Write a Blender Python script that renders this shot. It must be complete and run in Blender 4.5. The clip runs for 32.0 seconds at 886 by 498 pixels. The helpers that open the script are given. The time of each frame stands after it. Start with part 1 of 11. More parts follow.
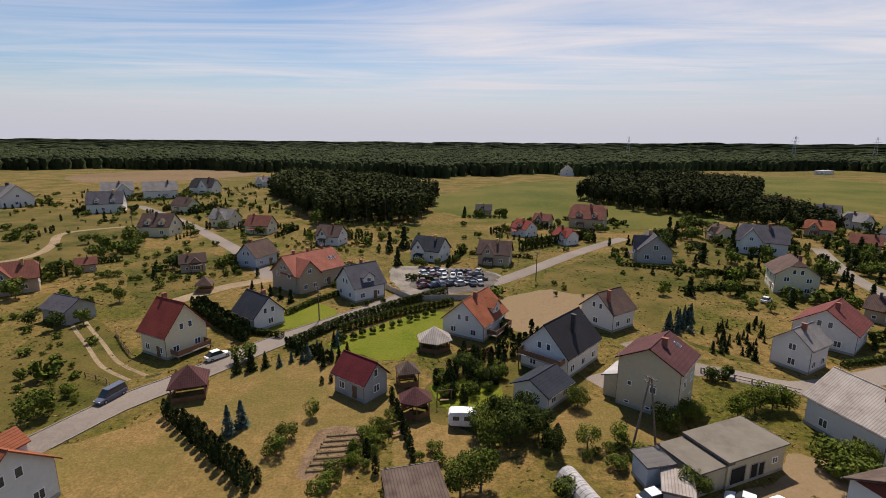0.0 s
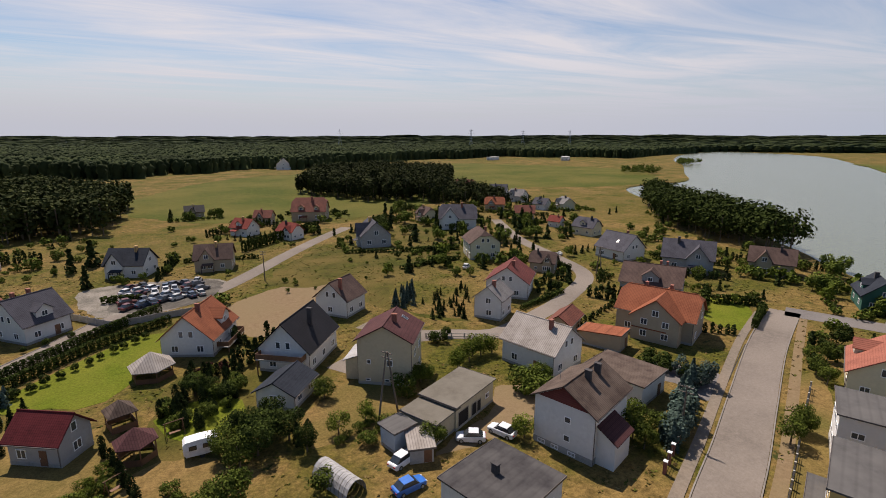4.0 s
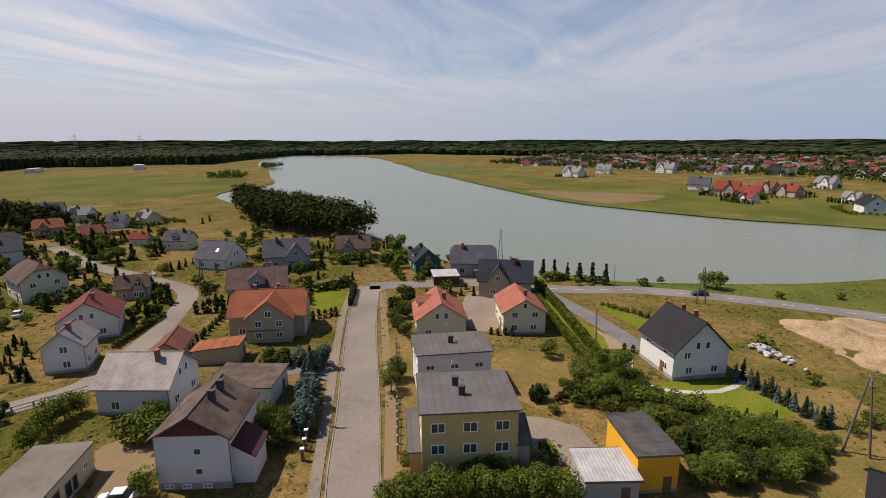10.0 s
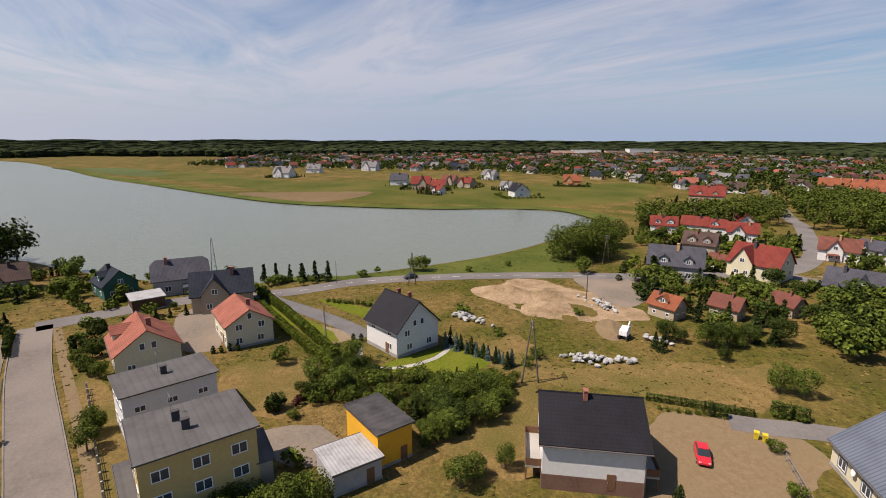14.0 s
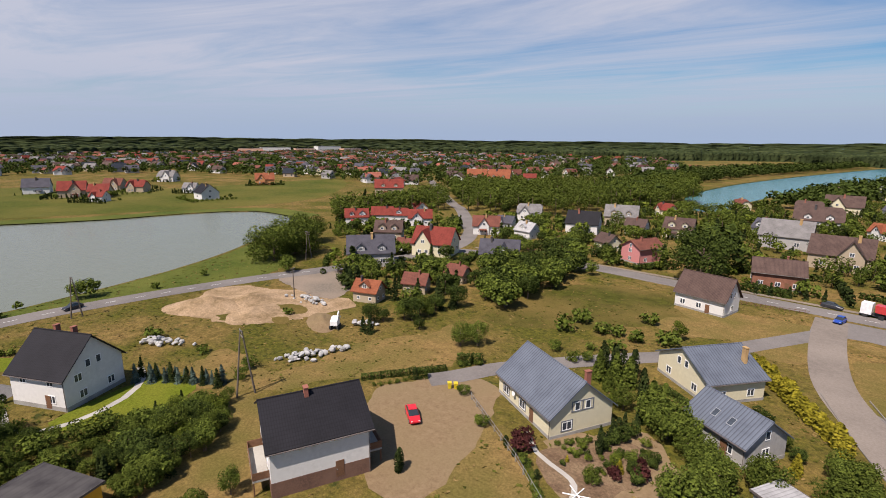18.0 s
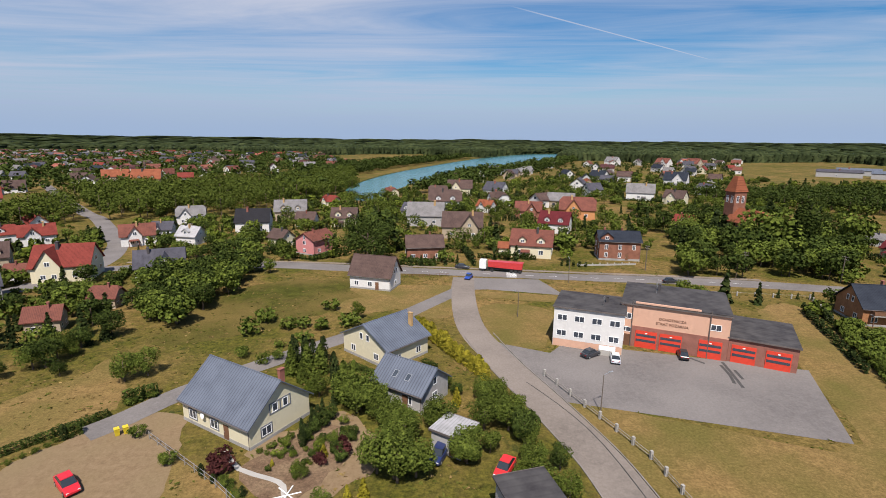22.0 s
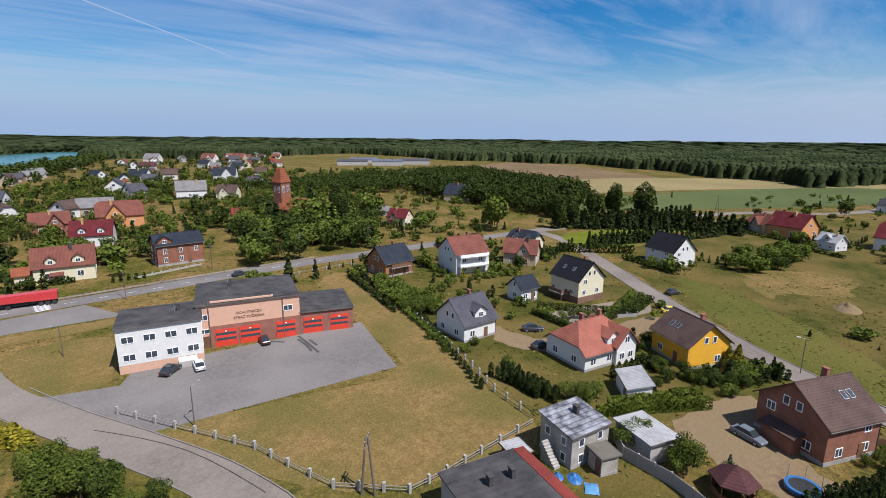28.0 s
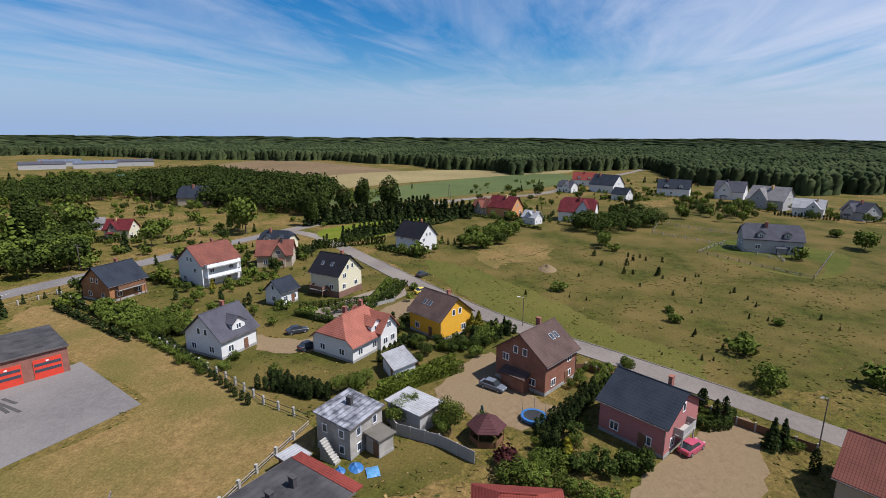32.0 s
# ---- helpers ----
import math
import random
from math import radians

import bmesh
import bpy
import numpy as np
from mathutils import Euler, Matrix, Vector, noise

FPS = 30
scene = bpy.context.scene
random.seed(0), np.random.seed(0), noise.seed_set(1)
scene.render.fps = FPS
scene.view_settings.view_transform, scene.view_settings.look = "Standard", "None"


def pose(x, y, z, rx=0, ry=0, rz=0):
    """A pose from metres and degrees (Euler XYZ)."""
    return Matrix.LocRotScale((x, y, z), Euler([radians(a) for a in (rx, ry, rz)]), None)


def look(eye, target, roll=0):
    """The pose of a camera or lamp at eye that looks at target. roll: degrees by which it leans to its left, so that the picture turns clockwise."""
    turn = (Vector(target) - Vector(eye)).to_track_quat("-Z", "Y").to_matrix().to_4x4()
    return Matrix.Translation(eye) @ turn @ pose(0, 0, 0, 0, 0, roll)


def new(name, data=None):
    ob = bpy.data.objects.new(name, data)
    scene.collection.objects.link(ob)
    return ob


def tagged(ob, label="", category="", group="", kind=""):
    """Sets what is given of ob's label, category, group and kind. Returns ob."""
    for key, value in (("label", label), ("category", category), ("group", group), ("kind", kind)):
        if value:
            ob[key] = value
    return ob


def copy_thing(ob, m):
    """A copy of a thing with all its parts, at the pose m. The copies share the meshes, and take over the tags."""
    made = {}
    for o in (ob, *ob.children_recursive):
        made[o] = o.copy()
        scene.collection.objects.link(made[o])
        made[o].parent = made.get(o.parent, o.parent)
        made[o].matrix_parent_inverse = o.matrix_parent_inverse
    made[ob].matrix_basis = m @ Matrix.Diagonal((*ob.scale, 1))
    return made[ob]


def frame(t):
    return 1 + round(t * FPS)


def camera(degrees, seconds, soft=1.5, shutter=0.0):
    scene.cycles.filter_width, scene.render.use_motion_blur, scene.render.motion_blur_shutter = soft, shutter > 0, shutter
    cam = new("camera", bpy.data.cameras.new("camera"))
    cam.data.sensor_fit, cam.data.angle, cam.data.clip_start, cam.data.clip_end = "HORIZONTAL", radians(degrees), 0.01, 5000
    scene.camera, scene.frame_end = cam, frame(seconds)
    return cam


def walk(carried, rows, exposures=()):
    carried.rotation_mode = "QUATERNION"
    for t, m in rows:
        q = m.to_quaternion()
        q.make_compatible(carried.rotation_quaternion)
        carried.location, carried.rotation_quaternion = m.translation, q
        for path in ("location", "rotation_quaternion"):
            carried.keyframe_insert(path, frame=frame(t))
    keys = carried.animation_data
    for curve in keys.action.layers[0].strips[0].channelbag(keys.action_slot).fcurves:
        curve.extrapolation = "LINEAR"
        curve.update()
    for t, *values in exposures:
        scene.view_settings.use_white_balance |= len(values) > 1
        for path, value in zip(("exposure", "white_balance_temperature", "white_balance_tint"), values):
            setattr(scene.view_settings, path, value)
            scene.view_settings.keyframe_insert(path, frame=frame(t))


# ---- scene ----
cam = camera(83.83, 32.0, soft=0.92)
PATH = [
    (0.0, pose(0, 0, 40, 77.73, -0.45, 0.00)),
    (0.5, pose(0, 0, 40, 77.72, -0.40, -3.61)),
    (1.0, pose(0, 0, 40, 77.71, -0.38, -7.51)),
    (1.5, pose(0, 0, 40, 77.61, -0.41, -11.45)),
    (2.0, pose(0, 0, 40, 77.53, -0.41, -15.72)),
    (2.5, pose(0, 0, 40, 77.44, -0.34, -19.62)),
    (3.0, pose(0, 0, 40, 77.50, -0.49, -23.81)),
    (3.5, pose(0, 0, 40, 77.28, -0.25, -27.79)),
    (5.5, pose(0, 0, 40, 77.31, -0.09, -43.59)),
    (6.0, pose(0, 0, 40, 77.42, -0.03, -47.42)),
    (6.5, pose(0, 0, 40, 77.41, 0.08, -51.07)),
    (7.0, pose(0, 0, 40, 77.43, 0.08, -54.59)),
    (7.5, pose(0, 0, 40, 77.40, 0.05, -58.00)),
    (8.0, pose(0, 0, 40, 77.43, -0.00, -61.64)),
    (8.5, pose(0, 0, 40, 77.56, -0.04, -65.22)),
    (9.0, pose(0, 0, 40, 77.66, -0.07, -69.00)),
    (9.5, pose(0, 0, 40, 77.70, 0.04, -72.81)),
    (10.0, pose(0, 0, 40, 77.71, 0.06, -76.77)),
    (10.5, pose(0, 0, 40, 77.73, 0.09, -80.43)),
    (11.0, pose(0, 0, 40, 77.73, 0.05, -84.51)),
    (11.5, pose(0, 0, 40, 77.71, 0.14, -88.55)),
    (12.0, pose(0, 0, 40, 77.70, 0.06, -92.59)),
    (12.5, pose(0, 0, 40, 77.70, -0.04, -96.56)),
    (13.0, pose(0, 0, 40, 77.67, -0.11, -100.77)),
    (13.5, pose(0, 0, 40, 77.74, -0.11, -104.73)),
    (14.0, pose(0, 0, 40, 77.73, -0.11, -109.13)),
    (14.5, pose(0, 0, 40, 77.75, -0.11, -113.15)),
    (16.5, pose(0, 0, 40, 77.65, -0.41, -129.90)),
    (17.0, pose(0, 0, 40, 77.63, -0.43, -134.33)),
    (17.5, pose(0, 0, 40, 77.62, -0.37, -138.66)),
    (18.0, pose(0, 0, 40, 77.61, -0.41, -143.42)),
    (18.5, pose(0, 0, 40, 77.60, -0.47, -147.87)),
    (19.0, pose(0, 0, 40, 77.58, -0.46, -152.80)),
    (19.5, pose(0, 0, 40, 77.56, -0.54, -157.30)),
    (20.0, pose(0, 0, 40, 77.52, -0.59, -162.07)),
    (20.5, pose(0, 0, 40, 77.52, -0.60, -166.58)),
    (21.0, pose(0, 0, 40, 77.49, -0.60, -171.51)),
    (21.5, pose(0, 0, 40, 77.44, -0.58, -175.93)),
    (22.0, pose(0, 0, 40, 77.43, -0.53, -180.67)),
    (22.5, pose(0, 0, 40, 77.43, -0.58, -185.17)),
    (23.0, pose(0, 0, 40, 77.40, -0.58, -190.07)),
    (23.5, pose(0, 0, 40, 77.38, -0.58, -194.48)),
    (24.0, pose(0, 0, 40, 77.39, -0.57, -199.28)),
    (24.5, pose(0, 0, 40, 77.39, -0.63, -203.65)),
    (25.0, pose(0, 0, 40, 77.42, -0.61, -208.11)),
    (25.5, pose(0, 0, 40, 77.39, -0.64, -212.04)),
    (27.5, pose(0, 0, 40, 77.33, -0.67, -225.85)),
    (28.0, pose(0, 0, 40, 77.37, -0.53, -229.43)),
    (28.5, pose(0, 0, 40, 77.37, -0.51, -232.67)),
    (29.0, pose(0, 0, 40, 77.31, -0.53, -236.23)),
    (29.5, pose(0, 0, 40, 77.28, -0.48, -239.59)),
    (30.0, pose(0, 0, 40, 77.26, -0.45, -243.21)),
    (30.5, pose(0, 0, 40, 77.20, -0.44, -246.74)),
    (31.0, pose(0, 0, 40, 77.18, -0.46, -250.55)),
    (31.5, pose(0, 0, 40, 77.15, -0.36, -254.14)),
    (32.0, pose(0, 0, 40, 77.21, -0.34, -257.91)),
]
walk(cam, PATH, ((0, 0.4, 6850, 17), (6, 0.32, 6850, 17), (14, 0.36, 6800, 18), (18, 0.41, 6620, 18), (22, 0.42, 6300, 15), (27, 0.41, 5900, 14), (32, 0.40, 5800, 13.5)))

# ---- world and sun ----
SUN_AZ, SUN_EL = 2.0, 57.0
world = bpy.data.worlds.new("sky")
scene.world = world
world.use_nodes = True
wn, wl = world.node_tree.nodes, world.node_tree.links
wn.clear()
sky = wn.new("ShaderNodeTexSky")
sky.sky_type = "NISHITA"
sky.sun_disc = False
sky.sun_elevation, sky.sun_rotation = radians(SUN_EL), radians(SUN_AZ)
sky.air_density, sky.dust_density, sky.ozone_density = 1.0, 0.4, 2.2
coord = wn.new("ShaderNodeTexCoord")


def wnode(kind, **values):
    n = wn.new(kind)
    for key, value in values.items():
        n.inputs[key.replace("_", " ")].default_value = value
    return n


# cirrus: streaks stretched along one direction on a flat layer high above
split = wn.new("ShaderNodeSeparateXYZ")
wl.new(coord.outputs["Generated"], split.inputs[0])
lift = wn.new("ShaderNodeMath")
lift.operation = "MAXIMUM"
lift.inputs[1].default_value = 0.03
wl.new(split.outputs["Z"], lift.inputs[0])
plane = wn.new("ShaderNodeCombineXYZ")
for axis in "XY":
    div = wn.new("ShaderNodeMath")
    div.operation = "DIVIDE"
    wl.new(split.outputs[axis], div.inputs[0])
    wl.new(lift.outputs[0], div.inputs[1])
    wl.new(div.outputs[0], plane.inputs[axis])
turned = wn.new("ShaderNodeMapping")
turned.inputs["Rotation"].default_value = (0, 0, radians(28))
turned.inputs["Scale"].default_value = (0.16, 0.55, 1)
wl.new(plane.outputs[0], turned.inputs["Vector"])
streak = wnode("ShaderNodeTexNoise", Scale=1.3, Detail=7.0, Roughness=0.62, Distortion=0.9)
wl.new(turned.outputs[0], streak.inputs["Vector"])
veil = wnode("ShaderNodeTexNoise", Scale=0.16, Detail=3.0, Roughness=0.5)
wl.new(plane.outputs[0], veil.inputs["Vector"])
both = wn.new("ShaderNodeMath")
both.operation = "MULTIPLY_ADD"
both.inputs[1].default_value = 0.75
wl.new(veil.outputs["Fac"], both.inputs[0])
wl.new(streak.outputs["Fac"], both.inputs[2])
cover = wn.new("ShaderNodeMapRange")
cover.inputs["From Min"].default_value, cover.inputs["From Max"].default_value = 0.6, 1.12
cover.inputs["To Min"].default_value, cover.inputs["To Max"].default_value = 0.03, 0.95
# the cirrus is thickest to the north-east
side = wn.new("ShaderNodeVectorMath")
side.operation = "DOT_PRODUCT"
side.inputs[1].default_value = (0.8, 0.3, 0)
wl.new(coord.outputs["Generated"], side.inputs[0])
away = wn.new("ShaderNodeMath")
away.operation = "MULTIPLY_ADD"
away.inputs[1].default_value = 0.14
wl.new(side.outputs["Value"], away.inputs[0])
wl.new(both.outputs[0], away.inputs[2])
wl.new(away.outputs[0], cover.inputs["Value"])
# one thin contrail on the same layer


def across(direction, shift, op):
    d = wn.new("ShaderNodeVectorMath")
    d.operation = "DOT_PRODUCT"
    d.inputs[1].default_value = direction
    wl.new(plane.outputs[0], d.inputs[0])
    m = wn.new("ShaderNodeMath")
    m.operation = "SUBTRACT"
    m.inputs[1].default_value = shift
    wl.new(d.outputs["Value"], m.inputs[0])
    a = wn.new("ShaderNodeMath")
    a.operation = op
    wl.new(m.outputs[0], a.inputs[0])
    return a.outputs[0]


def ramp(value, lo, hi, to_lo, to_hi):
    n = wn.new("ShaderNodeMapRange")
    n.interpolation_type = "SMOOTHSTEP"
    for key, v in (("From Min", lo), ("From Max", hi), ("To Min", to_lo), ("To Max", to_hi)):
        n.inputs[key].default_value = v
    wl.new(value, n.inputs["Value"])
    return n.outputs[0]


trail = wn.new("ShaderNodeMath")
trail.operation = "MULTIPLY"
wl.new(ramp(across((0.6452, -0.7640, 0), 2.7678, "ABSOLUTE"), 0.004, 0.03, 0.75, 0.0), trail.inputs[0])
wl.new(ramp(across((-0.7640, -0.6452, 0), 4.9947, "ABSOLUTE"), 1.366, 2.419, 1.0, 0.0), trail.inputs[1])
clouds = wn.new("ShaderNodeMath")
clouds.operation = "MAXIMUM"
# seen straight up the cirrus is thinner than near the horizon
slant = wn.new("ShaderNodeMath")
slant.operation = "MULTIPLY"
wl.new(cover.outputs[0], slant.inputs[0])
wl.new(ramp(split.outputs["Z"], 0.22, 0.6, 1.0, 0.25), slant.inputs[1])
thin = wn.new("ShaderNodeMath")
thin.operation = "MAXIMUM"
wl.new(slant.outputs[0], thin.inputs[0])
wl.new(ramp(side.outputs["Value"], -0.7, 0.45, 0.03, 0.38), thin.inputs[1])
wl.new(thin.outputs[0], clouds.inputs[0])
wl.new(trail.outputs[0], clouds.inputs[1])
# haze towards the horizon
haze = wn.new("ShaderNodeMapRange")
haze.inputs["From Min"].default_value, haze.inputs["From Max"].default_value = 0.005, 0.15
haze.inputs["To Min"].default_value, haze.inputs["To Max"].default_value = 1.0, 0.0
haze.interpolation_type = "SMOOTHSTEP"
wl.new(split.outputs["Z"], haze.inputs["Value"])
cloud_mix = wn.new("ShaderNodeMix")
cloud_mix.data_type = "RGBA"
cloud_tone = wn.new("ShaderNodeMix")
cloud_tone.data_type = "RGBA"
cloud_tone.inputs["A"].default_value, cloud_tone.inputs["B"].default_value = (6.9, 7.6, 8.9, 1), (9.8, 10.0, 10.6, 1)
wl.new(ramp(split.outputs["Y"], -0.4, 0.9, 0.0, 1.0), cloud_tone.inputs["Factor"])
wl.new(cloud_tone.outputs["Result"], cloud_mix.inputs["B"])
wl.new(clouds.outputs[0], cloud_mix.inputs["Factor"])
deep = wn.new("ShaderNodeHueSaturation")
deep.inputs["Saturation"].default_value, deep.inputs["Value"].default_value = 1.6, 1.25
wl.new(sky.outputs[0], deep.inputs["Color"])
wl.new(deep.outputs[0], cloud_mix.inputs["A"])
haze_mix = wn.new("ShaderNodeMix")
haze_mix.data_type = "RGBA"
haze_mix.inputs["B"].default_value = (6.9, 7.6, 8.9, 1)
haze_tone = wn.new("ShaderNodeMix")
haze_tone.data_type = "RGBA"
haze_tone.inputs["A"].default_value, haze_tone.inputs["B"].default_value = (4.6, 6.1, 8.2, 1), (6.9, 7.5, 8.6, 1)
wl.new(ramp(split.outputs["Y"], -0.7, 0.9, 0.0, 1.0), haze_tone.inputs["Factor"])
wl.new(haze_tone.outputs["Result"], haze_mix.inputs["B"])
wl.new(haze.outputs[0], haze_mix.inputs["Factor"])
wl.new(cloud_mix.outputs["Result"], haze_mix.inputs["A"])
back = wn.new("ShaderNodeBackground")
back.inputs["Strength"].default_value = 0.057
wl.new(haze_mix.outputs["Result"], back.inputs["Color"])
out = wn.new("ShaderNodeOutputWorld")
wl.new(back.outputs[0], out.inputs[0])

sun = new("sun", bpy.data.lights.new("sun", "SUN"))
sun.data.energy, sun.data.angle, sun.data.color = 5.0, radians(0.55), (1.0, 0.94, 0.84)
az, el = radians(SUN_AZ), radians(SUN_EL)
sun.matrix_world = look((math.sin(az) * math.cos(el) * 900, math.cos(az) * math.cos(el) * 900, math.sin(el) * 900), (0, 0, 0))

# ---- materials ----


def mix_rgb(nt, fac, a, b):
    n = nt.nodes.new("ShaderNodeMix")
    n.data_type = "RGBA"
    for sock, v in (("Factor", fac), ("A", a), ("B", b)):
        if isinstance(v, (tuple, list)):
            n.inputs[sock].default_value = (*v, 1)
        elif isinstance(v, (int, float)):
            n.inputs[sock].default_value = v
        else:
            nt.links.new(v, n.inputs[sock])
    return n.outputs["Result"]


def noise_out(nt, vec, scale, detail=4.0, rough=0.55, lo=0.35, hi=0.65):
    n = nt.nodes.new("ShaderNodeTexNoise")
    n.inputs["Scale"].default_value, n.inputs["Detail"].default_value, n.inputs["Roughness"].default_value = scale, detail, rough
    nt.links.new(vec, n.inputs["Vector"])
    m = nt.nodes.new("ShaderNodeMapRange")
    m.inputs["From Min"].default_value, m.inputs["From Max"].default_value = lo, hi
    nt.links.new(n.outputs["Fac"], m.inputs["Value"])
    return m.outputs[0]


def surface(name, base, dark, worn=None, grain=3.0, patch=0.35, rough=0.85, bump=0.25, metal=0.0, world_space=False, rnd=0.0, lines=None, spec=0.3):
    """Base colour with grain and large patches; lines=(axis, period, depth) adds seams or courses in the object's space."""
    m = bpy.data.materials.new(name)
    m.use_nodes = True
    nt = m.node_tree
    bsdf = nt.nodes["Principled BSDF"]
    if world_space:
        geo = nt.nodes.new("ShaderNodeNewGeometry")
        vec = geo.outputs["Position"]
    else:
        tc = nt.nodes.new("ShaderNodeTexCoord")
        vec = tc.outputs["Object"]
    g1 = noise_out(nt, vec, grain, 5.0, 0.65)
    g2 = noise_out(nt, vec, patch, 3.0, 0.5)
    col = mix_rgb(nt, g1, dark, base)
    col = mix_rgb(nt, g2, col, worn if worn else tuple(min(1, c * 1.12) for c in base))
    if world_space:
        # small tufts, grit and blotches
        fine = noise_out(nt, vec, 2.6, 8.0, 0.78, 0.40, 0.62)
        dim = mix_rgb(nt, fine, (0.66, 0.66, 0.62) if grain < 0.9 or bump > 0.3 else (0.86, 0.86, 0.85), (1.14, 1.13, 1.1) if grain < 0.9 or bump > 0.3 else (1.05, 1.05, 1.05))
        mul = nt.nodes.new("ShaderNodeMix")
        mul.data_type, mul.blend_type = "RGBA", "MULTIPLY"
        mul.inputs["Factor"].default_value = 1.0
        nt.links.new(col, mul.inputs["A"])
        nt.links.new(dim, mul.inputs["B"])
        col = mul.outputs["Result"]
    if rnd:
        info = nt.nodes.new("ShaderNodeObjectInfo")
        hsv = nt.nodes.new("ShaderNodeHueSaturation")
        r = nt.nodes.new("ShaderNodeMapRange")
        r.inputs["To Min"].default_value, r.inputs["To Max"].default_value = 1 - rnd, 1 + rnd
        nt.links.new(info.outputs["Random"], r.inputs["Value"])
        nt.links.new(r.outputs[0], hsv.inputs["Value"])
        nt.links.new(col, hsv.inputs["Color"])
        col = hsv.outputs["Color"]
    height = g1
    if lines:
        for axis, period, depth in lines:
            w = nt.nodes.new("ShaderNodeTexWave")
            w.bands_direction = axis
            w.wave_profile = "SAW" if axis == "Z" else "SIN"
            w.inputs["Scale"].default_value = 0.314 / period if axis != "Z" else 0.314 / period
            nt.links.new(vec, w.inputs["Vector"])
            mr = nt.nodes.new("ShaderNodeMapRange")
            mr.inputs["From Min"].default_value, mr.inputs["From Max"].default_value = 0.0, 0.3
            nt.links.new(w.outputs["Fac"], mr.inputs["Value"])
            seam = mix_rgb(nt, mr.outputs[0], tuple(c * (1 - depth) for c in dark), (1, 1, 1))
            mul = nt.nodes.new("ShaderNodeMix")
            mul.data_type, mul.blend_type = "RGBA", "MULTIPLY"
            mul.inputs["Factor"].default_value = depth
            nt.links.new(col, mul.inputs["A"])
            nt.links.new(seam, mul.inputs["B"])
            col = mul.outputs["Result"]
            height = w.outputs["Fac"]
    nt.links.new(col, bsdf.inputs["Base Color"])
    bsdf.inputs["Roughness"].default_value, bsdf.inputs["Metallic"].default_value = rough, metal
    bsdf.inputs["Specular IOR Level"].default_value = spec
    if world_space:
        bsdf.inputs["Diffuse Roughness"].default_value = 0.15
        bsdf.inputs["Specular IOR Level"].default_value = 0.08
    if bump:
        b = nt.nodes.new("ShaderNodeBump")
        b.inputs["Strength"].default_value, b.inputs["Distance"].default_value = bump, 0.05
        nt.links.new(height, b.inputs["Height"])
        nt.links.new(b.outputs[0], bsdf.inputs["Normal"])
    return m


def leafy(name, a, b, rnd=0.25, grain=1.2):
    m = bpy.data.materials.new(name)
    m.use_nodes = True
    nt = m.node_tree
    bsdf = nt.nodes["Principled BSDF"]
    geo = nt.nodes.new("ShaderNodeNewGeometry")
    col = mix_rgb(nt, geo.outputs["Random Per Island"], a, b)
    big = noise_out(nt, geo.outputs["Position"], grain, 2.0, 0.5)
    col = mix_rgb(nt, big, col, tuple(c * 0.6 for c in a))
    info = nt.nodes.new("ShaderNodeObjectInfo")
    hsv = nt.nodes.new("ShaderNodeHueSaturation")
    r = nt.nodes.new("ShaderNodeMapRange")
    r.inputs["To Min"].default_value, r.inputs["To Max"].default_value = 1 - rnd, 1 + rnd
    nt.links.new(info.outputs["Random"], r.inputs["Value"])
    nt.links.new(r.outputs[0], hsv.inputs["Value"])
    nt.links.new(col, hsv.inputs["Color"])
    nt.links.new(hsv.outputs["Color"], bsdf.inputs["Base Color"])
    bsdf.inputs["Roughness"].default_value = 0.9
    bsdf.inputs["Specular IOR Level"].default_value = 0.04
    bsdf.inputs["Diffuse Roughness"].default_value = 0.15
    return m


